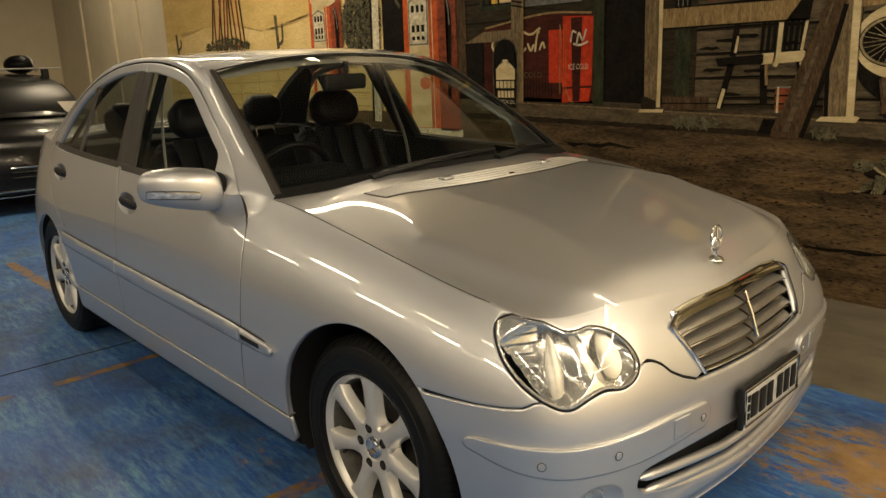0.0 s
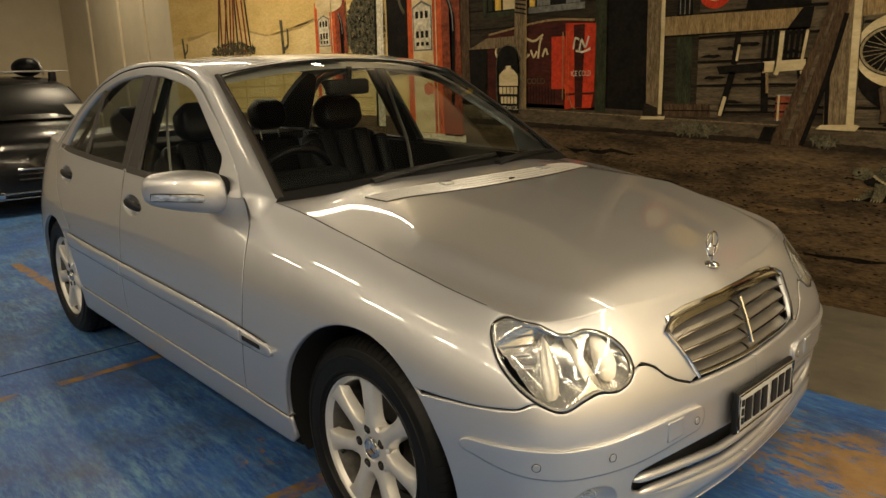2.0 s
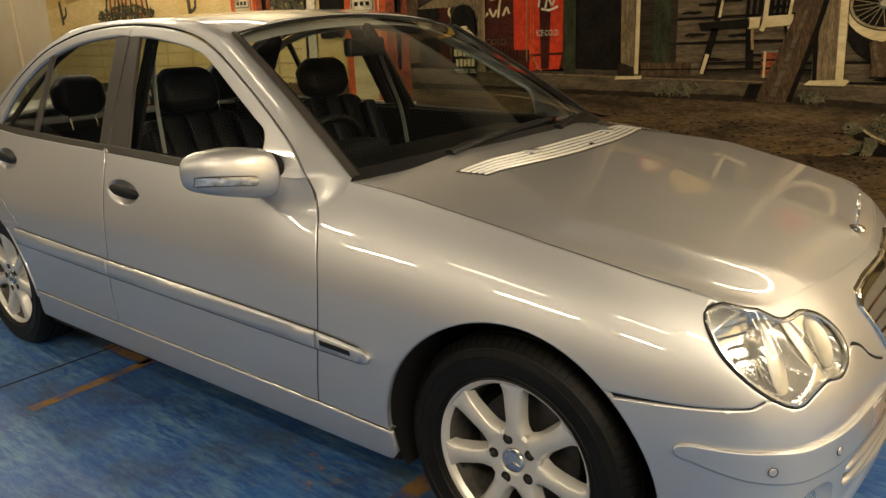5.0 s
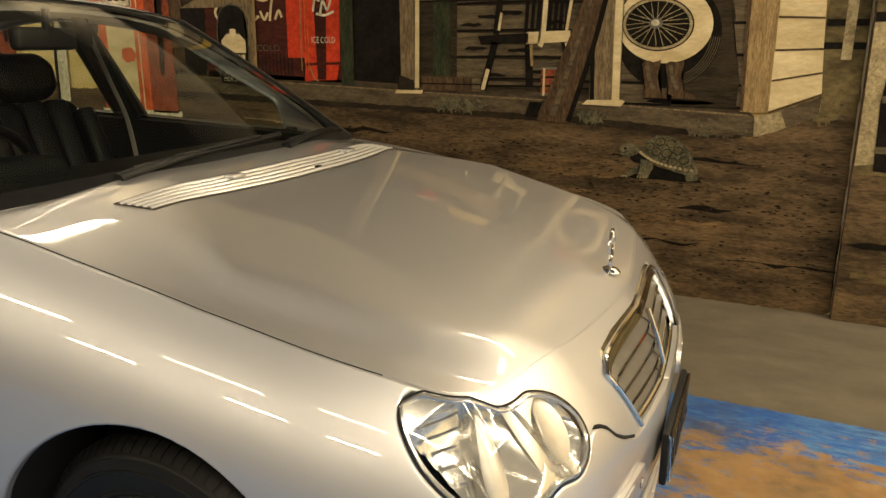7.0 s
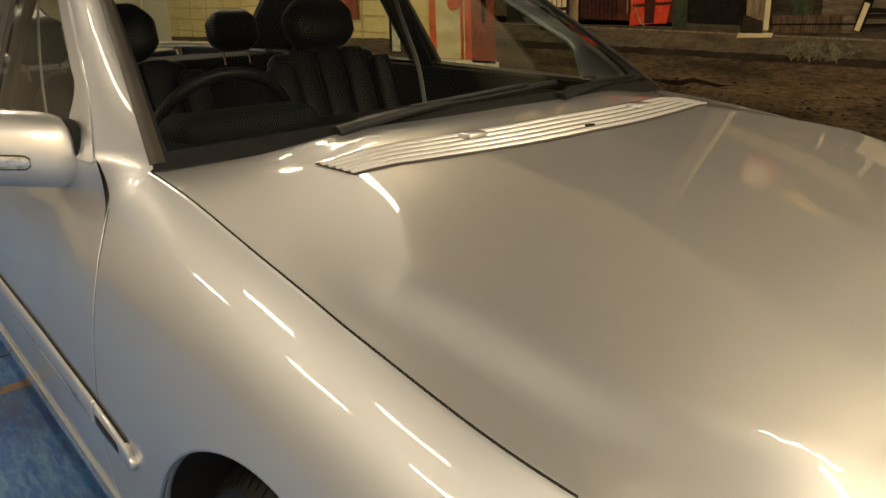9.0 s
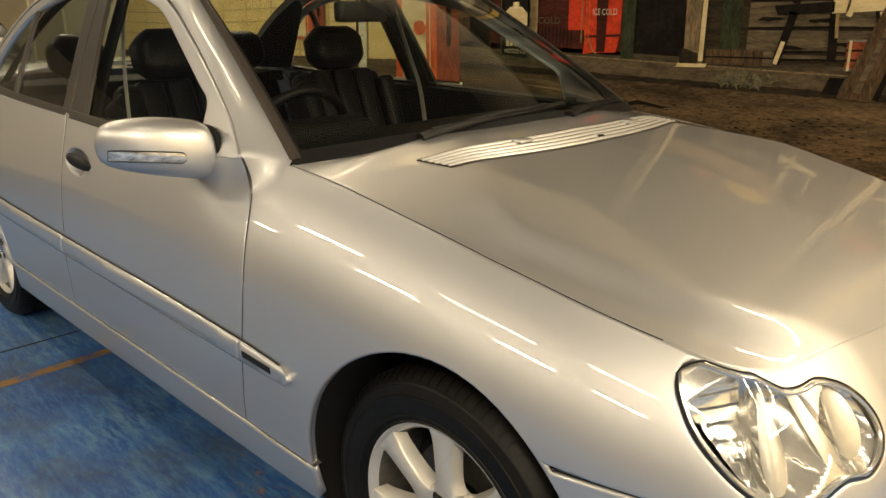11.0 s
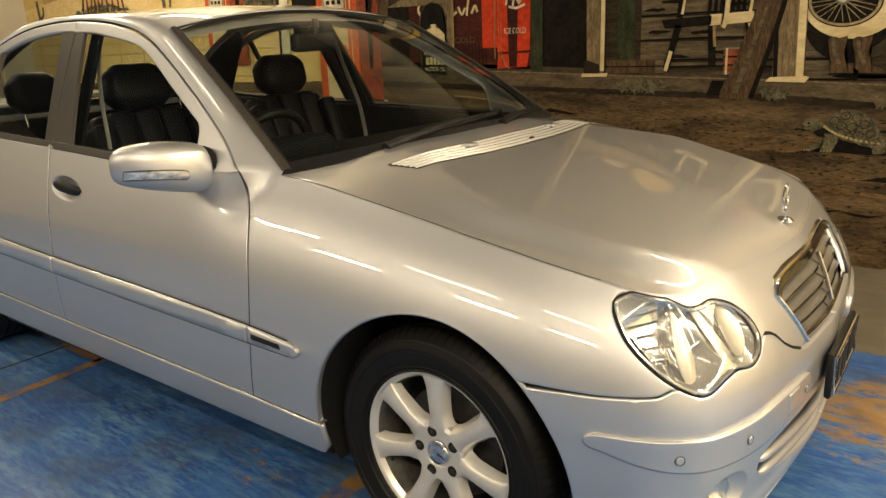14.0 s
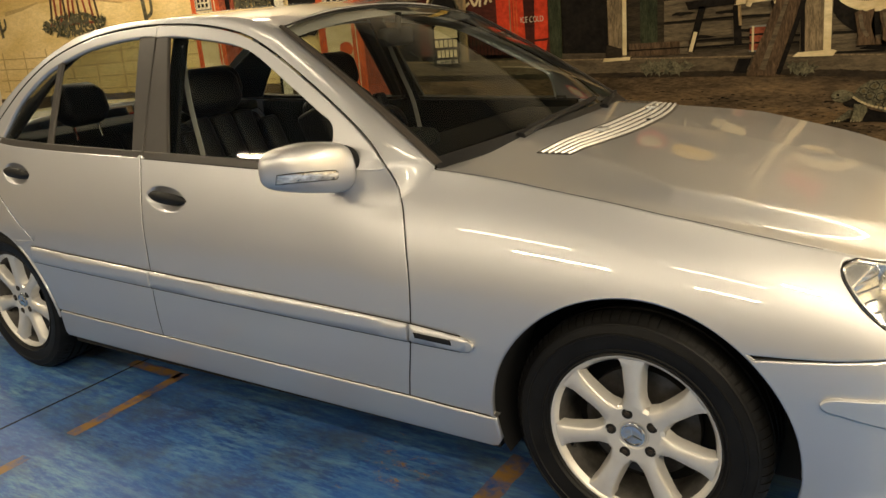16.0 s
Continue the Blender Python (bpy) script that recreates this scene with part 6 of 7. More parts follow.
P = dict(
    sand=pm("sand", (0.66, 0.48, 0.19), (0.52, 0.36, 0.12), 1.6, (1, 1, 3), fleck=0.15),
    sand2=pm("sand_pale", (0.74, 0.57, 0.27), (0.60, 0.43, 0.16), 1.6, (1, 1, 3), fleck=0.15),
    ridge=pm("ridge", (0.40, 0.28, 0.11), (0.50, 0.36, 0.15), 4, fleck=0.2),
    earth=pm("earth", (0.150, 0.100, 0.051), (0.038, 0.027, 0.016), 2.2, (1, 1, 4.5), p0=0.36, p1=0.64, fleck=0.5),
    earth2=pm("earth_red", (0.20, 0.127, 0.058), (0.07, 0.046, 0.023), 5, (1, 1, 4), fleck=0.5),
    dark=pm("dark_board", (0.050, 0.037, 0.022), (0.018, 0.014, 0.009), 5, (1, 1, 6)),
    black=pm("black", (0.014, 0.011, 0.008), (0.005, 0.004, 0.003), 8),
    board=pm("grey_board", (0.16, 0.125, 0.075), (0.055, 0.042, 0.026), 5, (1, 1, 7)),
    porch=pm("porch_edge", (0.13, 0.10, 0.06), (0.06, 0.045, 0.027), 6, (1, 1, 3)),
    porchtop=pm("porch_floor", (0.09, 0.068, 0.042), (0.035, 0.027, 0.018), 6, (1, 1, 4)),
    wood=pm("post_wood", (0.26, 0.19, 0.105), (0.10, 0.075, 0.042), 9, (5, 1, 0.8)),
    tan=pm("tan_wood", (0.36, 0.25, 0.115), (0.20, 0.135, 0.06), 9, (5, 1, 0.7)),
    brown=pm("brown_wood", (0.115, 0.072, 0.038), (0.042, 0.027, 0.016), 10, (4, 1, 0.8)),
    cream=pm("cream", (0.72, 0.60, 0.36), (0.50, 0.39, 0.20), 4, (1, 1, 3), fleck=0.12),
    white=pm("white", (0.70, 0.64, 0.48), (0.50, 0.44, 0.30), 8),
    red=pm("red", (0.66, 0.06, 0.02), (0.42, 0.036, 0.014), 5, fleck=0.3),
    orange=pm("orange_red", (0.66, 0.13, 0.035), (0.42, 0.07, 0.02), 6, fleck=0.35),
    maroon=pm("maroon", (0.085, 0.020, 0.012), (0.035, 0.010, 0.007), 5, (1, 1, 3)),
    green=pm("green", (0.045, 0.052, 0.026), (0.020, 0.024, 0.013), 8, (4, 1, 1)),
    leaf=pm("leaf", (0.060, 0.060, 0.025), (0.020, 0.022, 0.010), 12),
    olive=pm("olive", (0.15, 0.135, 0.08), (0.045, 0.041, 0.025), 22),
    grey=pm("window_grey", (0.20, 0.20, 0.175), (0.12, 0.12, 0.105), 8),
    yellow=pm("lit_yellow", (0.85, 0.58, 0.12), (0.62, 0.38, 0.06), 9),
    shade=pm("soft_shade", (0.036, 0.026, 0.016), (0.016, 0.012, 0.008), 4, (1, 1, 3)),
    rust=pm("rust", (0.30, 0.075, 0.035), (0.15, 0.04, 0.02), 14),
    field=pm("field", (0.19, 0.145, 0.065), (0.07, 0.054, 0.025), 5, (1, 1, 2)),
    stone=pm("stone", (0.42, 0.34, 0.19), (0.24, 0.19, 0.105), 14, fleck=0.3),
)


def plane_sheet(x0, z0, x1, z1, y, t=0.004):
    bm = bmesh.new()
    box(bm, x0, y - t, z0, x1, y, z1)
    return bm


bm = plane_sheet(XL, 0.0, XR, ROOM[4], W)
mural = tagged(part("mural", bm, P["sand"], smooth=False), "wall mural of a desert roadside filling station", "mural")
MY = W - 0.004
LAYER = [0]


def flat(name, pts, material, layer, rnd=0.0, y=None):
    """A flat painted shape with its outline in (x, z); rnd frays the outline by that many metres."""
    p = np.array(pts, float)
    if rnd:
        p = even(p, max(0.02, rnd * 2.5), True)
        for q in p:
            q += rnd * np.array((noise.noise(Vector((q[0] * 31, q[1] * 31, layer))), noise.noise(Vector((q[0] * 31, q[1] * 31, layer + 9.0)))))
    yy = (MY if y is None else y) - 0.0012 * layer
    bm = bmesh.new()
    f = bm.faces.new([bm.verts.new((a, yy, b)) for a, b in p])
    bmesh.ops.triangulate(bm, faces=[f])
    bmesh.ops.recalc_face_normals(bm, faces=bm.faces)
    bm.faces.ensure_lookup_table()
    if bm.faces[0].normal.y > 0:
        bmesh.ops.reverse_faces(bm, faces=bm.faces)
    return part(name, bm, material if not isinstance(material, str) else P[material], mural, smooth=False)


def quad(name, x0, z0, x1, z1, material, layer, rnd=0.0):
    return flat(name, [(x0, z0), (x1, z0), (x1, z1), (x0, z1)], material, layer, rnd)


def stroke(name, pts, wide, material, layer, taper=False):
    p = catmull(pts, 6) if len(pts) > 2 else even(pts, 0.05)
    t = np.gradient(p, axis=0)
    t /= np.linalg.norm(t, axis=1)[:, None] + 1e-9
    n = np.stack([-t[:, 1], t[:, 0]], 1) * wide / 2
    if taper:
        n *= np.linspace(1, 0.35, len(p))[:, None]
    return flat(name, np.vstack([p + n, (p - n)[::-1]]), material, layer)


def oval(cx, cz, rx, rz, n=36, turn=0.0, a0=0, a1=360):
    t = np.radians(np.linspace(a0, a1, n, endpoint=a1 - a0 < 360))
    x, z = rx * np.cos(t), rz * np.sin(t)
    c, s = math.cos(math.radians(turn)), math.sin(math.radians(turn))
    return [(cx + a * c - b * s, cz + a * s + b * c) for a, b in zip(x, z)]


def words(text, x, z, size, material, layer, squeeze=1.0):
    cu = bpy.data.curves.new("lettering", "FONT")
    cu.body, cu.size, cu.align_x = text, size, "CENTER"
    ob = new("lettering", cu)
    cu.materials.append(P[material])
    ob.matrix_world = pose(x, MY - 0.0012 * layer, z, 90, 0, 0) @ Matrix.Diagonal((squeeze, 1, 1, 1))
    ob.parent = mural
    return ob


# desert, at the left
flat("dune", [(XL, 0.8), (-3.6, 0.8), (-3.6, 1.95), (-4.4, 1.95), (-4.85, 1.87), (-5.27, 1.775), (-5.95, 1.735), (-6.58, 1.845), (-7.3, 1.84), (-7.8, 1.80), (XL, 1.72)], "sand2", 1)
stroke("dune_ridge", [(-7.95, 1.79), (-7.6, 1.815), (-7.3, 1.855)], 0.045, "ridge", 2, True)
stroke("dune_ridge", [(-6.6, 1.852), (-6.1, 1.765), (-5.93, 1.742)], 0.02, "ridge", 2)
stroke("dune_ridge", [(-5.6, 1.775), (-5.2, 1.80), (-4.8, 1.885), (-4.4, 1.96)], 0.02, "ridge", 2)
stroke("dune_ridge", [(-8.3, 2.25), (-7.9, 2.22), (-7.2, 2.30), (-6.4, 2.22)], 0.03, "sand", 2)
stroke("dune_ridge", [(-6.2, 2.05), (-5.5, 2.0), (-4.9, 2.06)], 0.05, "sand", 2)
for i, (x0, x1) in enumerate(((-7.12, -6.90), (-7.02, -6.94), (-6.95, -6.70), (-6.86, -6.82), (-6.80, -6.66), (-6.72, -6.60), (-6.62, -6.62), (-6.50, -6.62), (-6.40, -6.50), (-6.32, -6.44))):
    stroke("derrick_pole", [(x0, 1.60), ((x0 + x1) / 2, 2.1), (x1, 2.75)], 0.034, "rust" if i % 3 else "brown", 4 + i % 3)
stroke("derrick_beam", [(-7.15, 1.62), (-6.28, 1.60)], 0.025, "rust", 6)
rg = random.Random(3)


def tuft(name, cx, cz, rx, rz, count, size, mats, layer):
    """Many small leaves in an uneven clump, in one mesh for each tone."""
    for k, mk in enumerate(mats):
        bm = bmesh.new()
        for i in range(count):
            a, r = rg.uniform(0, 2 * math.pi), math.sqrt(rg.random())
            x, z = cx + rx * r * math.cos(a), cz + rz * r * math.sin(a)
            t = rg.uniform(0, math.pi)
            s = size * rg.uniform(0.6, 1.4)
            yy = MY - 0.0012 * (layer + k) - rg.random() * 0.0008
            c, sn = math.cos(t), math.sin(t)
            vs = [bm.verts.new((x + s * (u * c - v * sn), yy, z + s * (u * sn + v * c))) for u, v in ((-1, 0), (0, -0.32), (1, 0), (0, 0.32))]
            bm.faces.new(vs)
        for f in bm.faces:
            f.normal_update()
            if f.normal.y > 0:
                f.normal_flip()
        ob = part(name, bm, P[mk], mural, smooth=False)
        ob["kind"] = "stuff"


tuft("scrub", -6.75, 1.60, 0.55, 0.10, 160, 0.035, ("leaf", "olive"), 7)
for x, z, h in ((-8.08, 1.55, 0.26), (-5.62, 1.52, 0.36)):
    stroke("cactus", [(x, z), (x - 0.01, z + h * 0.5), (x - 0.02, z + h)], 0.055, "olive", 3)
    stroke("cactus", [(x, z + 0.06), (x + 0.09, z + 0.11), (x + 0.10, z + h * 0.75)], 0.035, "olive", 3)
for z in (0.98, 1.10, 1.22, 1.33):
    stroke("fence_rail", [(XL + 0.1, z), (-6.9, z - 0.02), (-5.0, z + 0.01), (-4.1, z)], 0.012, "ridge", 3)
for x in np.arange(-8.2, -4.2, 0.42):
    stroke("fence_post", [(x, 0.85), (x + 0.02, 1.40)], 0.022, "ridge", 4)

# bare earth in front of everything painted
flat("earth", [(XL, 0.0), (XR, 0.0), (XR, 0.80), (0.62, 0.835), (-0.55, 0.89), (-1.64, 0.915), (-3.2, 0.95), (XL, 0.90)], "earth", 8, 0.012)
for i in range(30):
    x = rg.uniform(-3.0, 1.0)
    z = rg.uniform(0.06, 0.80)
    flat("earth_patch", oval(x, z, rg.uniform(0.12, 0.40), rg.uniform(0.006, 0.020), 22), ("earth2", "black", "earth2")[i % 3], 9, 0.03)
bm = bmesh.new()
for i in range(700):
    x, z, s = rg.uniform(-2.4, 1.08), rg.uniform(0.04, 0.84), rg.uniform(0.0015, 0.005)
    vs = [bm.verts.new((x + s * math.cos(a) * 1.6, MY - 0.0012 * 11, z + s * math.sin(a) * rg.uniform(0.5, 1))) for a in np.linspace(0, 2 * math.pi, 5, endpoint=False)]
    bm.faces.new(vs)
for f in bm.faces:
    f.normal_update()
    if f.normal.y > 0:
        f.normal_flip()
part("pebble", bm, P["porch"], mural, smooth=False)["kind"] = "stuff"
bm = bmesh.new()
for i in range(1500):
    x, z, s = rg.uniform(-2.4, 1.08), rg.choice((0.12, 0.22, 0.30, 0.42, 0.50, 0.58, 0.66, 0.74)) + rg.gauss(0, 0.022), rg.uniform(0.0015, 0.0065)
    vs = [bm.verts.new((x + s * math.cos(a) * 2.2, MY - 0.0012 * 12, z + s * math.sin(a) * rg.uniform(0.4, 0.8))) for a in np.linspace(0, 2 * math.pi, 5, endpoint=False)]
    bm.faces.new(vs)
for f in bm.faces:
    f.normal_update()
    if f.normal.y > 0:
        f.normal_flip()
part("dark_clod", bm, P["black"], mural, smooth=False)["kind"] = "stuff"

# the store: dark front, porch
quad("store_front", -3.05, 0.93, 0.62, ROOM[4], "dark", 5)
for z in np.arange(1.08, 3.5, 0.135):
    stroke("board_joint", [(-3.05, z), (-1.6, z - 0.008)], 0.010, "black", 6)
flat("porch_floor", [(-3.05, 1.10), (-2.18, 1.075), (-1.25, 1.04), (-0.09, 1.01), (0.62, 0.985), (0.69, 0.935), (-0.09, 0.972), (-1.25, 0.998), (-2.18, 1.038), (-3.05, 1.06)], "porchtop", 9)
flat("porch_edge", [(-3.05, 1.058), (-2.18, 1.036), (-1.25, 0.997), (-0.09, 0.970), (0.69, 0.936), (0.692, 0.836), (-0.09, 0.888), (-1.25, 0.905), (-2.18, 0.935), (-3.05, 0.95)], "porch", 10, 0.004)
stroke("porch_light", [(-3.0, 1.056), (-1.9, 1.022), (-0.8, 0.988), (-0.1, 0.969), (0.66, 0.938)], 0.008, "wood", 11)
flat("porch_shade", [(-2.9, 0.955), (-1.25, 0.915), (-0.09, 0.895), (0.66, 0.845), (0.60, 0.822), (-0.2, 0.862), (-1.3, 0.888), (-2.9, 0.91)], "shade", 11, 0.007)

# filling pumps
def pump(x0, x1, z0, z1, layer, face=True):
    w = x1 - x0
    flat("pump_body", [(x0, z0), (x1, z0), (x1 - 0.03 * w, z1), (x0 + 0.03 * w, z1)], "orange", layer)
    flat("pump_shade", [(x0 + 0.66 * w, z0), (x1, z0), (x1 - 0.03 * w, z1), (x0 + 0.66 * w, z1)], "rust", layer + 1)
    quad("pump_panel", x0 + 0.12 * w, z0 + 0.02, x0 + 0.50 * w, z1 - 0.02, "cream", layer + 2)
    flat("dial", [(x0 + 0.13 * w, z0 + (z1 - z0) * 0.55), (x0 + 0.49 * w, z0 + (z1 - z0) * 0.55), (x0 + 0.49 * w, z0 + (z1 - z0) * 0.83), (x0 + 0.31 * w, z0 + (z1 - z0) * 0.87), (x0 + 0.13 * w, z0 + (z1 - z0) * 0.83)], "grey", layer + 3)
    flat("dial_face", [(x0 + 0.15 * w, z0 + (z1 - z0) * 0.56), (x0 + 0.47 * w, z0 + (z1 - z0) * 0.56), (x0 + 0.47 * w, z0 + (z1 - z0) * 0.82), (x0 + 0.31 * w, z0 + (z1 - z0) * 0.855), (x0 + 0.15 * w, z0 + (z1 - z0) * 0.82)], "white", layer + 4)
    for r, wide in ((0.78, 0.055), (0.655, 0.055), (0.595, 0.03)):
        for k in range(3):
            quad("dial_mark", x0 + (0.19 + 0.09 * k) * w, z0 + (z1 - z0) * r - wide / 2, x0 + (0.245 + 0.09 * k) * w, z0 + (z1 - z0) * r + wide / 2, "black", layer + 5)
    stroke("pump_stripe", [(x0 + 0.56 * w, z0), (x0 + 0.56 * w, z1)], 0.012, "cream", layer + 3)
    stroke("hose", [(x0 + 0.78 * w, z0 + (z1 - z0) * 0.86), (x0 + 0.86 * w, z0 + (z1 - z0) * 0.76), (x0 + 0.87 * w, z0 + (z1 - z0) * 0.62), (x0 + 0.84 * w, z0 + (z1 - z0) * 0.2)], 0.035, "black", layer + 4)
    stroke("nozzle", [(x0 + 0.78 * w, z0 + (z1 - z0) * 0.87), (x0 + 0.85 * w, z0 + (z1 - z0) * 0.78), (x0 + 0.87 * w, z0 + (z1 - z0) * 0.66)], 0.014, "grey", layer + 5)


pump(-3.57, -2.90, 0.80, 2.05, 12)
quad("pump_base", -3.60, 0.755, -2.87, 0.815, "white", 13)
flat("pump_star", oval(-3.30, 1.18, 0.07, 0.055, 7), "orange", 17, 0.01)
pump(-4.99, -4.44, 1.08, 1.99, 12)
flat("pump_crown", oval(-4.72, 1.97, 0.23, 0.08, 20), "cream", 15)
# sign pole, shrub and dark tree
flat("sign_pole", [(-4.03, 0.85), (-3.92, 0.85), (-3.86, 2.6), (-3.96, 2.6)], "white", 12)
stroke("pole_shade", [(-4.035, 0.85), (-3.965, 2.6)], 0.03, "black", 13)
tuft("shrub", -4.16, 1.72, 0.29, 0.30, 420, 0.030, ("leaf", "black", "olive"), 8)
flat("dark_tree", [(-3.86, 1.30), (-3.58, 1.30), (-3.56, 1.55), (-3.46, 1.72), (-3.47, 2.2), (-3.86, 2.2), (-3.83, 1.7)], "black", 9, 0.02)
stroke("dark_branch", [(-3.72, 2.1), (-3.66, 1.9), (-3.60, 1.8)], 0.03, "olive", 10)
flat("pump_side_dark", [(-2.90, 0.95), (-2.80, 0.95), (-2.82, 2.4), (-2.94, 2.4)], "brown", 9)

# porch things: window, shelf, drink chest, signs
quad("window_frame", -2.66, 1.70, -1.70, 2.25, "green", 7)
quad("window_dark", -2.62, 1.735, -1.74, 2.22, "black", 8)
for x0, x1, mk in ((-2.60, -2.56, "green"), (-2.53, -2.47, "yellow"), (-2.45, -2.33, "cream"), (-2.19, -2.14, "yellow"), (-2.12, -2.00, "grey"), (-1.98, -1.88, "black"), (-1.86, -1.74, "grey")):
    quad("window_pane", x0, 1.745, x1, 2.2, mk, 9)
quad("window_sill", -2.20, 1.700, -1.70, 1.742, "grey", 10)
flat("drink_chest", [(-2.62, 1.05), (-1.60, 1.035), (-1.60, 1.625), (-2.02, 1.640), (-2.62, 1.575)], "maroon", 9)
stroke("chest_edge", [(-2.60, 1.575), (-2.03, 1.642), (-1.62, 1.622)], 0.014, "tan", 10)
for x in np.arange(-2.24, -1.95, 0.028):
    stroke("chest_groove", [(x, 1.06), (x, 1.20)], 0.007, "black", 10)
quad("chest_door", -1.985, 1.175, -1.865, 1.530, "red", 11)
flat("chest_lid", [(-1.865, 1.145), (-1.615, 1.155), (-1.605, 1.60), (-1.86, 1.615)], "red", 11)
flat("chest_foot", [(-1.87, 1.035), (-1.80, 1.045), (-1.77, 1.045), (-1.64, 1.05), (-1.62, 1.14), (-1.86, 1.13)], "red", 11)
flat("chest_shade", [(-1.775, 1.05), (-1.715, 1.05), (-1.695, 1.60), (-1.79, 1.60)], "maroon", 12)
for x in (-1.885, -1.855, -1.835):
    stroke("chest_strip", [(x, 1.10), (x + 0.004, 1.56)], 0.008, "tan" if x < -1.86 else "orange", 13)
stroke("chest_latch", [(-1.83, 1.13), (-1.80, 1.06), (-1.77, 1.04)], 0.008, "tan", 13)
words("ICE COLD", -1.725, 1.262, 0.052, "white", 14, 0.72)
words("COLD", -2.13, 1.213, 0.055, "board", 13, 1.15)
for pts in ([(-1.79, 1.44), (-1.775, 1.51), (-1.74, 1.50)], [(-1.74, 1.43), (-1.72, 1.50), (-1.69, 1.45), (-1.66, 1.52)], [(-1.77, 1.43), (-1.71, 1.42), (-1.645, 1.44)]):
    stroke("scroll", pts, 0.014, "white", 14)
for pts in ([(-2.50, 1.50), (-2.53, 1.44), (-2.48, 1.385), (-2.42, 1.42)], [(-2.22, 1.52), (-2.27, 1.46), (-2.25, 1.39), (-2.19, 1.42)], [(-2.18, 1.45), (-2.15, 1.40), (-2.12, 1.44)], [(-2.11, 1.39), (-2.09, 1.50), (-2.07, 1.53)], [(-2.07, 1.40), (-2.04, 1.45), (-2.02, 1.41)], [(-2.24, 1.54), (-2.15, 1.51), (-2.06, 1.55)]):
    stroke("scroll", pts, 0.017, "cream", 11)
flat("shelf", [(-2.82, 1.475), (-2.62, 1.55), (-2.33, 1.555), (-2.33, 1.475)], "wood", 12)
flat("shelf_side", [(-2.80, 1.06), (-2.64, 1.06), (-2.62, 1.475), (-2.82, 1.475)], "black", 11)
flat("front_post", [(-2.345, 1.03), (-2.225, 1.03), (-2.20, 2.6), (-2.31, 2.6)], "wood", 14)
stroke("post_light", [(-2.232, 1.03), (-2.208, 2.6)], 0.020, "tan", 15)
for z in np.arange(1.72, 1.92, 0.03):
    stroke("post_band", [(-2.325, z), (-2.218, z - 0.02)], 0.011, "black", 16)
flat("oil_board", [(-2.52, 1.015), (-2.285, 0.995), (-2.275, 1.40), (-2.32, 1.475), (-2.40, 1.50), (-2.48, 1.475), (-2.515, 1.40)], "black", 15)
flat("oil_bottle", [(-2.490, 1.20), (-2.300, 1.20), (-2.300, 1.275), (-2.345, 1.315), (-2.372, 1.318), (-2.372, 1.345), (-2.420, 1.345), (-2.420, 1.318), (-2.448, 1.315), (-2.490, 1.275)], "cream", 16)
for z, x0, x1 in ((1.165, -2.49, -2.30), (1.095, -2.475, -2.305)):
    for k in range(5):
        a = x0 + (x1 - x0) * k / 5
        quad("sign_bar", a, z - 0.025, a + (x1 - x0) / 5 - 0.008, z + 0.025, "cream", 16)
words("MOTOR OIL", -2.395, 1.025, 0.040, "white", 16, 0.85)
stroke("board_rim", [(-2.515, 1.02), (-2.51, 1.40), (-2.40, 1.492), (-2.285, 1.40), (-2.29, 1.0)], 0.008, "olive", 16)
flat("green_post", [(-1.605, 1.02), (-1.52, 1.02), (-1.52, 2.8), (-1.605, 2.8)], "green", 12)
quad("open_door", -1.52, 1.03, -1.225, 2.8, "black", 7)
quad("inner_wall", -1.10, 1.03, -0.86, 2.8, "dark", 7)
flat("green_post", [(-1.005, 1.06), (-0.90, 1.06), (-0.90, 2.8), (-1.005, 2.8)], "green", 9)
zs = (1.035, 1.073, 1.189, 1.325, 1.465, 1.60, 1.74, 1.88, 2.02)
for z0, z1 in zip(zs[:-1], zs[1:]):
    flat("wall_board", [(-0.86, z0 + 0.004), (-0.02, z0 + 0.002), (-0.02, z1 - 0.005), (-0.86, z1 - 0.006)], "board", 9)
    stroke("board_shade", [(-0.86, z0 + 0.004), (-0.45, z0 + 0.010), (-0.03, z0 + 0.003)], 0.011, "black", 10)
for x, z in ((-0.68, 1.40), (-0.55, 1.42), (-0.75, 1.24), (-0.50, 1.23), (-0.63, 1.10), (-0.40, 1.12), (-0.32, 1.37), (-0.78, 1.36)):
    flat("grain_knot", oval(x, z, 0.07, 0.010, 14), "black", 11, 0.010)
flat("main_post", [(-1.225, 1.0), (-1.095, 1.0), (-1.10, 2.8), (-1.235, 2.8)], "wood", 14)
stroke("post_light", [(-1.103, 1.02), (-1.100, 1.5), (-1.105, 2.8)], 0.026, "cream", 15)
stroke("post_shade", [(-1.215, 1.0), (-1.222, 1.6), (-1.228, 2.8)], 0.022, "black", 15)
flat("post_shade", [(-1.222, 1.005), (-1.118, 1.005), (-1.120, 1.06), (-1.218, 1.09)], "shade", 16, 0.003)
flat("post_foot", [(-1.245, 0.985), (-1.07, 0.988), (-1.065, 1.008), (-1.235, 1.007)], "cream", 16)
flat("rail", [(-1.09, 1.485), (-0.215, 1.488), (-0.20, 1.595), (-1.09, 1.602)], "tan", 13)
flat("rail_shade", [(-0.34, 1.487), (-0.215, 1.488), (-0.20, 1.595), (-0.26, 1.596)], "black", 14)
stroke("rail_edge", [(-1.09, 1.487), (-0.22, 1.490)], 0.009, "black", 14)
flat("lantern", [(-1.01, 1.60), (-0.90, 1.60), (-0.905, 1.72), (-1.0, 1.72)], "black", 14)
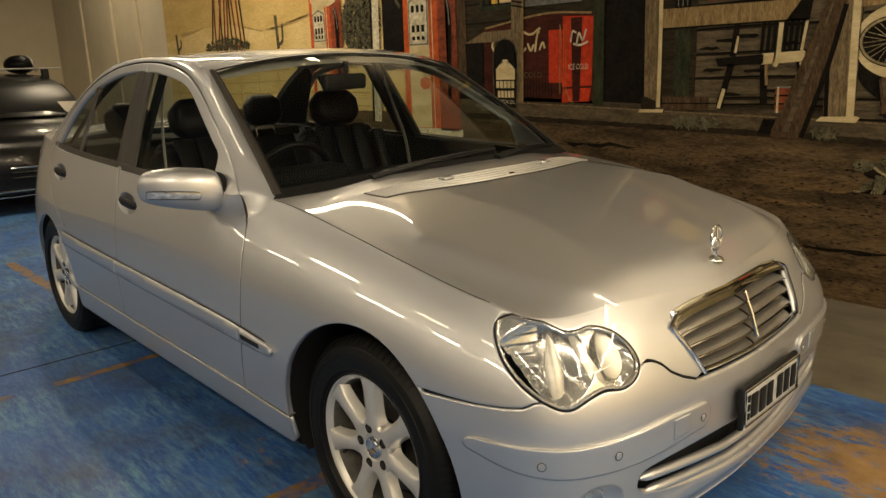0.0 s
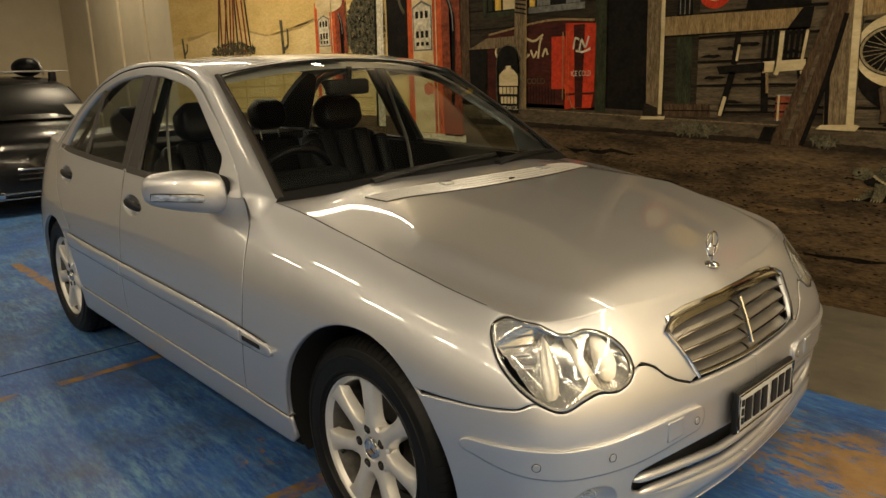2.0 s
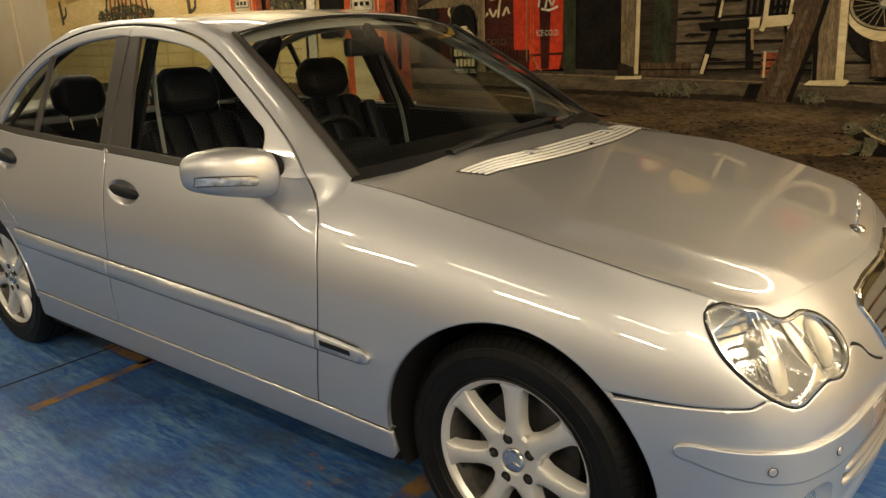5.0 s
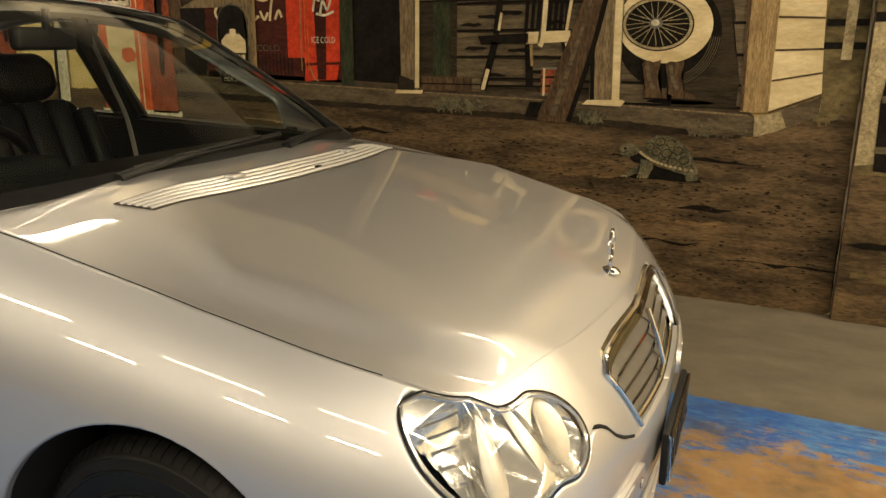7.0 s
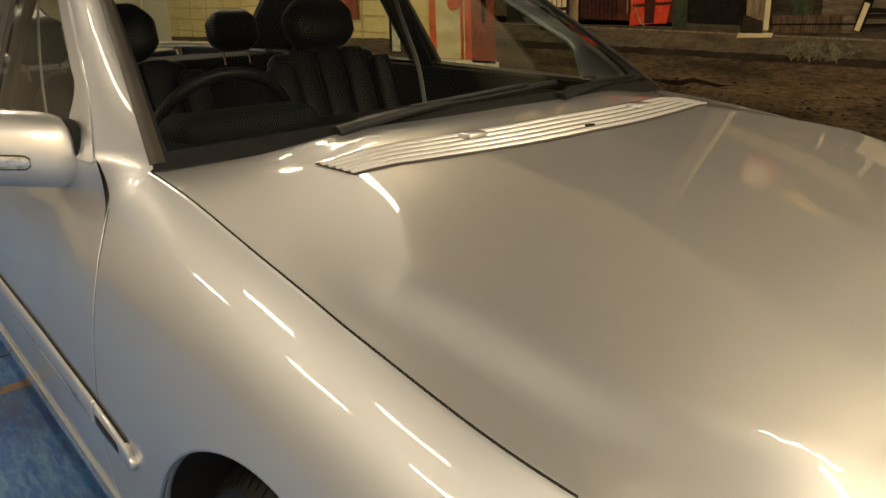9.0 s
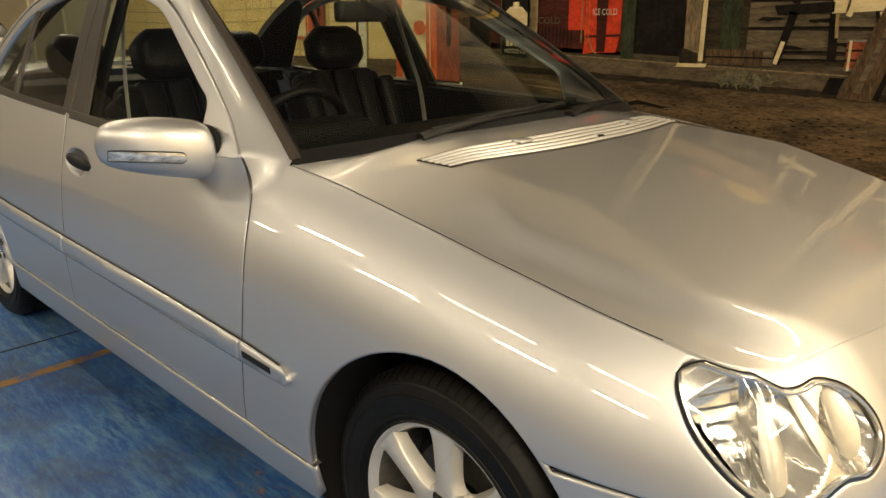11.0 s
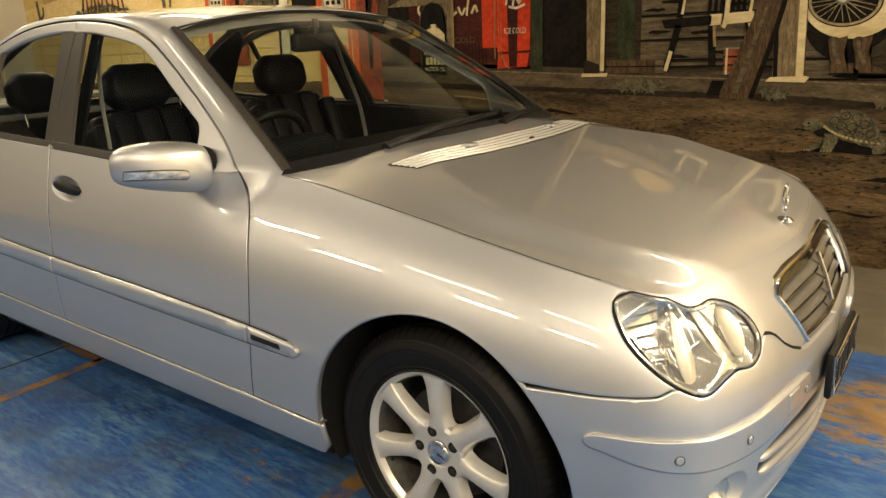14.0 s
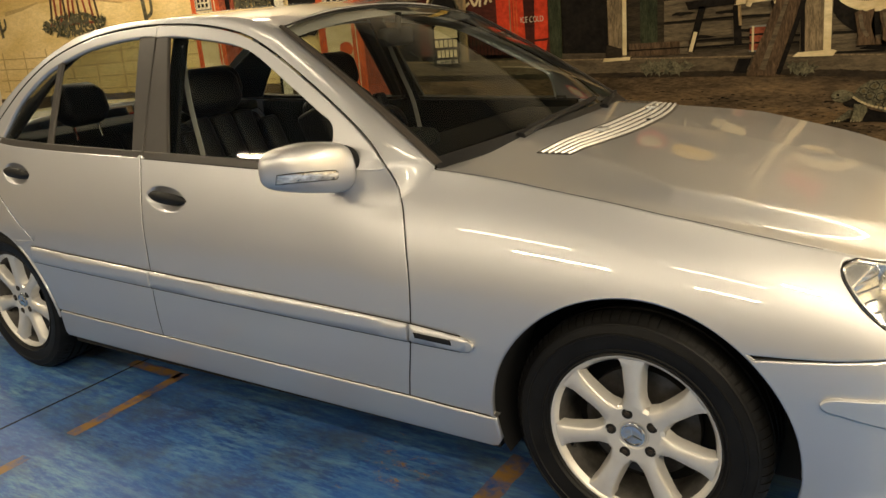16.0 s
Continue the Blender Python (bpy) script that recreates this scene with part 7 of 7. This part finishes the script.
for x in (-0.985, -0.955, -0.925):
    stroke("lantern_glint", [(x, 1.61), (x, 1.71)], 0.006, "grey", 15)
flat("round_sign", oval(-0.765, 1.735, 0.108, 0.108), "red", 12)
flat("round_sign_face", oval(-0.765, 1.745, 0.075, 0.075), "cream", 13)
flat("clock", oval(-0.46, 1.78, 0.15, 0.12), "yellow", 12)
flat("dark_shelf", [(-0.58, 1.60), (-0.22, 1.612), (-0.21, 1.72), (-0.56, 1.70)], "black", 13)

# chair, can and crate on the porch
flat("chair_seat", [(-0.735, 1.302), (-0.45, 1.318), (-0.45, 1.268), (-0.715, 1.256)], "black", 15)
flat("chair_seat", [(-0.46, 1.322), (-0.225, 1.330), (-0.225, 1.275), (-0.46, 1.262)], "cream", 15)
stroke("chair_leg", [(-0.635, 1.27), (-0.70, 1.02)], 0.040, "black", 15)
stroke("chair_leg", [(-0.672, 1.13), (-0.702, 1.02)], 0.022, "cream", 16)
stroke("chair_leg", [(-0.448, 1.28), (-0.435, 1.05)], 0.042, "black", 14)
stroke("chair_leg", [(-0.432, 1.26), (-0.425, 1.15)], 0.016, "tan", 15)
stroke("chair_leg", [(-0.255, 1.28), (-0.215, 1.10)], 0.034, "black", 14)
stroke("chair_leg", [(-0.243, 1.27), (-0.225, 1.19)], 0.018, "cream", 16)
stroke("chair_back", [(-0.63, 1.31), (-0.61, 1.49)], 0.036, "black", 14)
stroke("chair_back", [(-0.615, 1.33), (-0.602, 1.42)], 0.014, "cream", 15)
for x in (-0.465, -0.432, -0.40, -0.34, -0.31, -0.28, -0.25):
    stroke("chair_slat", [(x, 1.32), (x + 0.008, 1.49)], 0.020, "black", 14)
stroke("chair_slat", [(-0.385, 1.25), (-0.37, 1.30), (-0.36, 1.48)], 0.026, "cream", 16)
stroke("chair_slat", [(-0.245, 1.33), (-0.225, 1.48)], 0.016, "cream", 16)
quad("can", -0.372, 1.0, -0.284, 1.145, "rust", 15)
for z in (1.005, 1.05, 1.095, 1.14):
    stroke("can_band", [(-0.374, z), (-0.282, z)], 0.010, "black" if z > 1.01 and z < 1.13 else "grey", 16)
stroke("can_glint", [(-0.355, 1.0), (-0.355, 1.14)], 0.012, "cream", 17)
quad("crate", -1.075, 1.008, -0.71, 1.085, "brown", 13)
stroke("crate_joint", [(-1.075, 1.045), (-0.71, 1.047)], 0.007, "black", 14)
quad("crate_end", -0.765, 1.010, -0.715, 1.083, "board", 14)

# leaning beam, corner post, tyre and boots
flat("leaning_beam", [(-0.385, 0.868), (-0.205, 0.862), (-0.035, 1.54), (-0.02, 1.66), (-0.12, 1.66), (-0.135, 1.555)], "brown", 17, 0.006)
stroke("beam_grain", [(-0.30, 0.90), (-0.19, 1.25), (-0.09, 1.60)], 0.03, "board", 18, True)
stroke("beam_shade", [(-0.215, 0.87), (-0.11, 1.22), (-0.035, 1.55)], 0.026, "black", 18)
flat("beam_shadow", [(-0.46, 0.885), (-0.39, 0.885), (-0.36, 0.965), (-0.43, 0.967)], "black", 14)
flat("corner_post", [(-0.110, 0.982), (0.045, 0.985), (0.032, 2.8), (-0.13, 2.8)], "wood", 15)
stroke("post_light", [(0.026, 0.985), (0.016, 1.5), (0.010, 2.8)], 0.038, "cream", 16)
stroke("post_shade", [(-0.095, 0.985), (-0.11, 1.5), (-0.12, 2.8)], 0.022, "black", 16)
flat("post_foot", [(-0.145, 0.962), (0.055, 0.958), (0.075, 0.985), (0.055, 0.992), (-0.12, 0.985)], "cream", 17)
for z0, z1 in zip((0.97, 1.075, 1.215, 1.36, 1.50, 1.64, 1.78), (1.075, 1.215, 1.36, 1.50, 1.64, 1.78, 1.92)):
    flat("wall_board", [(0.045, z0 + 0.003), (0.62, z0), (0.62, z1 - 0.006), (0.045, z1 - 0.006)], "board", 10)
    stroke("board_shade", [(0.05, z0 + 0.004), (0.62, z0 + 0.002)], 0.012, "black", 11)
flat("board_shadow", [(0.30, 0.97), (0.60, 0.97), (0.605, 1.10), (0.57, 1.25), (0.555, 1.42), (0.52, 1.55), (0.30, 1.60)], "dark", 12, 0.006)
flat("tan_sign", [(0.04, 1.53), (0.44, 1.56), (0.47, 1.66), (0.04, 1.66)], "tan", 12)
quad("red_sign", 0.14, 1.655, 0.38, 1.80, "red", 13)
flat("tyre", oval(0.262, 1.305, 0.245, 0.250, turn=-12), "black", 13)
for k in range(5):
    stroke("tyre_groove", oval(0.262, 1.305, 0.238 - 0.010 * k, 0.243 - 0.010 * k, 16, -12, -75, 10), 0.003, "board", 14)
flat("white_wall", oval(0.240, 1.357, 0.226, 0.183, turn=-6), "cream", 15)
flat("wheel_ring", oval(0.208, 1.357, 0.172, 0.126, turn=-4), "black", 16)
flat("wheel_ring", oval(0.207, 1.357, 0.166, 0.120, turn=-4), "stone", 17)
flat("wheel_dark", oval(0.207, 1.357, 0.152, 0.108, turn=-4), "black", 18)
for k in range(24):
    a = 2 * math.pi * k / 24
    e = a + (0.28 if k % 2 else -0.28)
    stroke("wire_spoke", [(0.200 + 0.022 * math.cos(a), 1.362 + 0.018 * math.sin(a)), (0.207 + 0.148 * math.cos(e), 1.357 + 0.104 * math.sin(e))], 0.0030, "stone", 19)
flat("wheel_hub", oval(0.200, 1.362, 0.033, 0.025), "grey", 20)
flat("wheel_hub", oval(0.198, 1.364, 0.020, 0.015), "white", 21)
for dx in (0.0, 0.112):
    flat("boot", [(0.150 + dx, 1.170), (0.172 + dx, 1.190), (0.200 + dx, 1.176), (0.238 + dx, 1.188), (0.228 + dx, 1.10), (0.245 + dx, 1.045), (0.300 + dx, 1.022), (0.310 + dx, 1.002), (0.215 + dx, 1.005), (0.190 + dx, 1.000), (0.165 + dx, 1.003), (0.172 + dx, 1.06)], "brown", 22, 0.004)
    stroke("boot_light", [(0.175 + dx, 1.165), (0.188 + dx, 1.10), (0.215 + dx, 1.05)], 0.018, "board", 23)
    stroke("boot_sole", [(0.165 + dx, 1.002), (0.235 + dx, 1.003), (0.31 + dx, 1.000)], 0.008, "black", 23)
flat("boot_shadow", oval(0.34, 0.990, 0.16, 0.012), "black", 12)

# the store's corner and its lit side
flat("corner_board", [(0.620, 0.955), (0.746, 0.952), (0.735, 2.8), (0.598, 2.8)], "tan", 14)
stroke("corner_shade", [(0.628, 0.96), (0.615, 1.5), (0.606, 2.8)], 0.016, "brown", 15)
lo = (0.952, 1.097, 1.235, 1.382, 1.53, 1.68, 1.83)
hi = (1.043, 1.139, 1.244, 1.378, 1.515, 1.65, 1.79)
for k in range(6):
    flat("clapboard", [(0.746, lo[k] + 0.008), (0.962 - 0.008 * k, hi[k] + 0.006), (0.955 - 0.008 * k, hi[k + 1] - 0.002), (0.744, lo[k + 1] - 0.002)], "cream", 14)
    stroke("clapboard_shade", [(0.746, lo[k] + 0.004), (0.962 - 0.008 * k, hi[k] + 0.002)], 0.009, "brown", 15)
flat("plinth", [(0.690, 0.938), (0.746, 0.945), (0.962, 1.035), (0.962, 0.945), (0.800, 0.875), (0.692, 0.835)], "stone", 13, 0.005)
flat("plinth_shade", [(0.80, 0.965), (0.962, 1.035), (0.962, 0.945), (0.83, 0.89)], "porch", 14, 0.006)
flat("earth_bank", [(0.66, 0.80), (0.69, 0.84), (0.80, 0.88), (0.962, 0.95), (XR, 0.955), (XR, 0.78)], "earth", 9, 0.008)
flat("field", [(0.955, 0.80), (XR, 0.80), (XR, 2.2), (0.93, 2.2)], "field", 7)
flat("path", [(0.95, 0.93), (XR, 0.87), (XR, 1.16), (1.02, 1.12), (0.97, 1.06)], "field", 8, 0.012)
for z in (1.245, 1.345):
    quad("field_rail", 0.945, z, XR, z + 0.03, "black", 9)
flat("field_post", [(1.02, 1.20), (1.062, 1.20), (1.068, 2.2), (1.022, 2.2)], "stone", 10)
tuft("grass", -0.85, 0.935, 0.16, 0.035, 70, 0.030, ("olive",), 13)
tuft("grass", -0.10, 0.90, 0.07, 0.03, 30, 0.028, ("olive",), 19)
tuft("grass", 0.52, 0.875, 0.14, 0.035, 70, 0.028, ("olive", "porch"), 13)
tuft("grass", 0.99, 0.97, 0.06, 0.05, 50, 0.028, ("olive", "field"), 11)

# tortoise on the painted earth
flat("tortoise_shell", [(0.165, 0.735), (0.190, 0.785), (0.235, 0.818), (0.290, 0.824), (0.345, 0.808), (0.395, 0.770), (0.430, 0.715), (0.460, 0.655), (0.452, 0.632), (0.36, 0.640), (0.28, 0.672), (0.22, 0.705)], "olive", 15, 0.004)
for cx, cz, r in ((0.215, 0.765, 0.026), (0.265, 0.792, 0.027), (0.318, 0.785, 0.026), (0.248, 0.740, 0.027), (0.300, 0.735, 0.029), (0.355, 0.750, 0.027), (0.330, 0.695, 0.027), (0.385, 0.705, 0.027), (0.415, 0.665, 0.022), (0.365, 0.662, 0.020), (0.290, 0.692, 0.020)):
    h = oval(cx, cz, r, r * 0.86, 6, 15)
    flat("scute", h, "black", 16)
    flat("scute", [(cx + (x - cx) * 0.84, cz + (z - cz) * 0.84) for x, z in h], "olive", 17)
    flat("scute", [(cx + (x - cx) * 0.42, cz + (z - cz) * 0.42) for x, z in h], "field", 18)
flat("tortoise_head", [(0.180, 0.750), (0.140, 0.772), (0.095, 0.776), (0.062, 0.760), (0.058, 0.735), (0.080, 0.712), (0.115, 0.705), (0.150, 0.722)], "olive", 14, 0.004)
flat("tortoise_eye", oval(0.092, 0.748, 0.008, 0.007, 10), "black", 15)
stroke("tortoise_mouth", [(0.060, 0.730), (0.085, 0.727), (0.105, 0.735)], 0.004, "black", 15)
flat("tortoise_neck", [(0.115, 0.708), (0.150, 0.722), (0.18, 0.745), (0.225, 0.705), (0.195, 0.672), (0.13, 0.685)], "black", 13, 0.004)
flat("tortoise_leg", [(0.175, 0.700), (0.235, 0.690), (0.240, 0.655), (0.222, 0.628), (0.215, 0.603), (0.158, 0.603), (0.170, 0.640)], "olive", 14, 0.004)
flat("tortoise_leg", [(0.150, 0.668), (0.172, 0.660), (0.150, 0.620), (0.118, 0.604), (0.080, 0.606), (0.110, 0.630)], "olive", 14, 0.004)
flat("tortoise_leg", [(0.40, 0.64), (0.455, 0.64), (0.462, 0.605), (0.40, 0.603)], "olive", 14, 0.004)
for x in (0.084, 0.096, 0.108, 0.165, 0.180, 0.195, 0.208):
    stroke("tortoise_claw", [(x, 0.612), (x - 0.004, 0.600)], 0.005, "stone", 16)
for k in range(14):
    f = k / 13
    flat("shell_rim", oval(0.172 + 0.135 * f + 0.12 * f * f, 0.733 - 0.075 * f - 0.012 * math.sin(3.1 * f), 0.010, 0.007, 8, -25), "stone", 19)
flat("tortoise_shadow", [(0.20, 0.68), (0.36, 0.645), (0.45, 0.635), (0.48, 0.598), (0.20, 0.600), (0.06, 0.595), (0.10, 0.615), (0.20, 0.625)], "black", 13, 0.006)

# ---- the projecting end of the wall, painted on ----
bm = bmesh.new()
box(bm, XR + 0.01, W - 0.075, 0, 2.6, W + 0.001, ROOM[4], 0.004)
pier = tagged(part("wall_pier", bm, P["earth"], smooth=False), "projecting wall pier with painted earth and barrel", "wall pier", kind="structure")
PY = W - 0.077


def on_pier(name, pts, mk, layer, rnd=0.0):
    ob = flat(name, pts, mk, layer, rnd, PY)
    ob.parent = pier
    return ob


X0 = XR + 0.016
on_pier("painted_field", [(X0, 0.70), (2.58, 0.72), (2.58, 3.4), (X0, 3.4)], "field", 0, 0.0)
on_pier("painted_wall", [(X0, 0.74), (X0 + 0.14, 0.76), (X0 + 0.14, 1.36), (X0, 1.36)], "stone", 1)
on_pier("painted_rail", [(X0, 1.36), (X0 + 0.6, 1.37), (X0 + 0.6, 1.41), (X0, 1.40)], "black", 2)
on_pier("painted_barrel", [(X0 + 0.075, 0.72), (X0 + 0.42, 0.70), (X0 + 0.46, 1.02), (X0 + 0.42, 1.34), (X0 + 0.095, 1.34), (X0 + 0.065, 1.02)], "black", 3)
for z in (0.80, 1.02, 1.22):
    on_pier("barrel_hoop", [(X0 + 0.07, z), (X0 + 0.45, z - 0.01), (X0 + 0.45, z + 0.02), (X0 + 0.07, z + 0.03)], "board", 4)
for i in range(14):
    x, z = rg.uniform(X0 + 0.05, 1.9), rg.uniform(0.05, 0.66)
    on_pier("earth_patch", oval(min(x, 2.0), z, 0.045 if x < X0 + 0.1 else 0.16, 0.016, 18), ("earth2", "black", "field")[i % 3], 1, 0.012)

# ---- the black car behind ----
def black_car():
    c = thing("car", "black hatchback with roof bars parked nose towards the saloon", "car")
    BK = mat("black_lacquer", (0.003, 0.003, 0.0035), 0.25, spec=0.3, vary=0.2, scale=6, coat=0.4)
    yc = 0.24
    # x, half width, sill, shoulder, crown height
    xs = [-6.93, -6.98, -7.08, -7.3, -7.65, -8.0, -8.4, -9.0, -10.0, -10.7, -11.0, -11.1]
    hw = spl(xs[::-1], [0.70, 0.78, 0.83, 0.86, 0.86, 0.86, 0.86, 0.85, 0.83, 0.80, 0.72, 0.60])
    zb = spl(xs[::-1], [0.35, 0.25, 0.2, 0.18, 0.18, 0.18, 0.18, 0.18, 0.17, 0.16, 0.17, 0.22])
    zt = spl(xs[::-1], [0.80, 0.90, 0.96, 0.97, 0.97, 0.95, 0.94, 0.925, 0.86, 0.79, 0.73, 0.66])
    bm = bmesh.new()
    rows = []
    for x in np.linspace(-11.1, -6.93, 60):
        h, b, t = float(hw(x)), float(zb(x)), float(zt(x))
        sec = []
        for k in range(33):
            a = math.pi * k / 32
            ca, sa = math.cos(a), math.sin(a)
            sec.append((h * math.copysign(abs(ca) ** 0.34, ca), b + (t - b) * sa ** 0.42 if 0 < k < 32 else b))
        rows.append([bm.verts.new((x, yc + y, z)) for y, z in sec])
    for i in range(len(rows) - 1):
        for k in range(32):
            bm.faces.new((rows[i][k], rows[i][k + 1], rows[i + 1][k + 1], rows[i + 1][k]))
    bm.faces.new(rows[-1])
    bm.faces.new(rows[0])
    bmesh.ops.recalc_face_normals(bm, faces=bm.faces)
    part("body", bm, BK, c, sharp=1.0)
    # cabin
    bm = bmesh.new()
    st = [(-7.62, 0.74, 0.925), (-7.8, 0.72, 1.04), (-8.05, 0.69, 1.18), (-8.32, 0.655, 1.315), (-8.6, 0.64, 1.375), (-9.2, 0.64, 1.395), (-10.0, 0.63, 1.36), (-10.5, 0.64, 1.20), (-10.9, 0.66, 0.96)]
    prev = None
    for x, h, z in st:
        sec = [(0.86 if z > 0.93 else 0.80, 0.925), (h + (0.80 - h) * 0.35, 0.925 + (z - 0.925) * 0.65), (h, 0.925 + (z - 0.925) * 0.93), (h * 0.9, z), (h * 0.45, z + 0.018), (0, z + 0.022)]
        pts = [(y, zz) for y, zz in sec] + [(-y, zz) for y, zz in sec[-2::-1]]
        rw = [bm.verts.new((x, yc + y, zz)) for y, zz in pts]
        if prev:
            for k in range(len(rw) - 1):
                bm.faces.new((prev[k], prev[k + 1], rw[k + 1], rw[k]))
        prev = rw
    bmesh.ops.recalc_face_normals(bm, faces=bm.faces)
    part("cabin", bm, BK, c, sharp=0.6)
    DG = mat("dark_car_glass", (0.006, 0.0065, 0.006), 0.30, vary=0.3, scale=3, spec=0.3)
    a = [(-7.66, yc + y, 0.960) for y in np.linspace(-0.70, 0.70, 16)]
    b = [(-8.28, yc + y * 0.88, 1.312) for y in np.linspace(-0.70, 0.70, 16)]
    band("windscreen", a, b, DG, c, bulge=0.05, rows=8, out=(0.6, 0, 1))
    a = [(x, yc + 0.795, 0.955) for x in (-8.0, -8.6, -9.4, -10.2)]
    b = [(x, yc + 0.70, 1.27) for x in (-8.30, -8.7, -9.4, -10.0)]
    band("side_window", a, b, DG, c, bulge=0.02, rows=4, out=(0, 1, 0.3))
    band("side_window", [(x, 2 * yc - y, z) for x, y, z in a], [(x, 2 * yc - y, z) for x, y, z in b], DG, c, bulge=0.02, rows=4, out=(0, -1, 0.3))
    for s in (1, -1):
        lm = new("headlight")
        lm.parent = c
        bm = bmesh.new()
        bmesh.ops.create_uvsphere(bm, u_segments=24, v_segments=12, radius=1, matrix=Matrix.Translation((-7.06, yc + 0.55 * s, 0.515)) @ Matrix.Rotation(math.radians(14 * s), 4, "Z") @ Matrix.Diagonal((0.12, 0.25, 0.070, 1)))
        part("lens", bm, mat("clear_lamp", (0.10, 0.10, 0.095), 0.08, 0.6, vary=0.8, scale=14, coat=1.0), lm)
        for dy, r in ((0.02, 0.040), (-0.12, 0.034)):
            bm = bmesh.new()
            bmesh.ops.create_uvsphere(bm, u_segments=16, v_segments=10, radius=r, matrix=Matrix.Translation((-6.945, yc + (0.52 + dy) * s, 0.520)) @ Matrix.Diagonal((0.4, 1, 1, 1)))
            part("projector", bm, CHROME, lm)
        sweep("brow", [(-6.95, yc + 0.32 * s, 0.575), (-6.96, yc + 0.55 * s, 0.590), (-7.05, yc + 0.76 * s, 0.585)], 0.008, CHROME, lm, 6)
        bm = lathe([(0.0, -0.02), (0.03, -0.018), (0.042, 0.0), (0.045, 0.02)], 20)
        bmesh.ops.transform(bm, matrix=Matrix.Translation((-6.92, yc + 0.46 * s, 0.235)) @ Matrix.Rotation(math.radians(90), 4, "Z"), verts=bm.verts)
        part("fog_lamp", bm, CHROME, c)
    sweep("bumper_trim", [(-6.99, yc - 0.70, 0.245), (-6.915, yc - 0.4, 0.250), (-6.905, yc, 0.252), (-6.915, yc + 0.4, 0.250), (-6.99, yc + 0.70, 0.245)], 0.009, CHROME, c, 6, label="thin chrome bumper trim")
    sweep("bumper_trim", [(-6.97, yc - 0.55, 0.19), (-6.91, yc, 0.195), (-6.97, yc + 0.55, 0.19)], 0.006, CHROME, c, 6)
    for z in (0.38, 0.43, 0.48):
        sweep("grille_bar", [(-6.93, yc - 0.28, z), (-6.905, yc, z), (-6.93, yc + 0.28, z)], 0.008, CHROME if z > 0.45 else BLACK, c, 6)
    for x in (-8.62, -9.6):
        sweep("roof_bar", [(x, yc - 0.74, 1.455), (x, yc, 1.462), (x, yc + 0.80, 1.455)], 0.017, ALLOY, c, 8, flat=0.6, label="silver roof bar")
        for s in (1, -1):
            bm = bmesh.new()
            box(bm, x - 0.05, yc + 0.62 * s - 0.035, 1.33, x + 0.05, yc + 0.62 * s + 0.035, 1.45, 0.012)
            part("bar_foot", bm, BLACK, c)
    bm = bmesh.new()
    vs = [bm.verts.new(v) for v in ((-7.74, 0.70, 1.085), (-7.72, 0.93, 1.075), (-7.66, 0.86, 0.985), (-7.66, 0.765, 0.955))]
    bm.faces.new(vs)
    bmesh.ops.solidify(bm, geom=bm.faces[:], thickness=0.003)
    bmesh.ops.recalc_face_normals(bm, faces=bm.faces)
    part("paper_sheet", bm, mat("paper", (0.75, 0.73, 0.66), 0.7, vary=0.04), c, "white paper sheet on the windscreen")
    wb = mat("dark_alloy", (0.25, 0.25, 0.24), 0.35, 0.7, vary=0.1)
    for x in (-7.75, -10.3):
        for s in (1, -1):
            wl = new("wheel")
            wl.parent = c
            bm = lathe([(0.20, -0.02), (0.29, -0.03), (0.315, 0.0), (0.318, 0.15), (0.29, 0.19), (0.2, 0.19)], 36)
            bmesh.ops.transform(bm, matrix=pose(x, yc + 0.845 * s, 0.318, 0, 0, 180 if s > 0 else 0), verts=bm.verts)
            part("tyre", bm, RUBBER, wl)
            bm = lathe([(0.0, -0.005), (0.06, -0.008), (0.17, 0.01), (0.2, -0.012)], 24)
            bmesh.ops.transform(bm, matrix=pose(x, yc + 0.845 * s, 0.318, 0, 0, 180 if s > 0 else 0), verts=bm.verts)
            part("rim", bm, wb, wl)
    return c


black_car()
load = thing("rucksack", "rounded black bag strapped on the roof of the black car", "bag", at=(0, 0, 0))
bm = bmesh.new()
bmesh.ops.create_uvsphere(bm, u_segments=24, v_segments=14, radius=1)
for v in bm.verts:
    v.co = Vector((-9.05 + v.co.x * 0.22, 0.70 + v.co.y * 0.17, 1.41 + 0.098 + v.co.z * 0.12 * (1 if v.co.z > 0 else 0.9)))
part("bag_body", bm, LEATHER, load)
sweep("strap", [(-8.93, 0.85, 1.42), (-8.85, 0.81, 1.50), (-8.87, 0.79, 1.58), (-8.95, 0.75, 1.630)], 0.012, ALLOY, load, 6, flat=0.4)
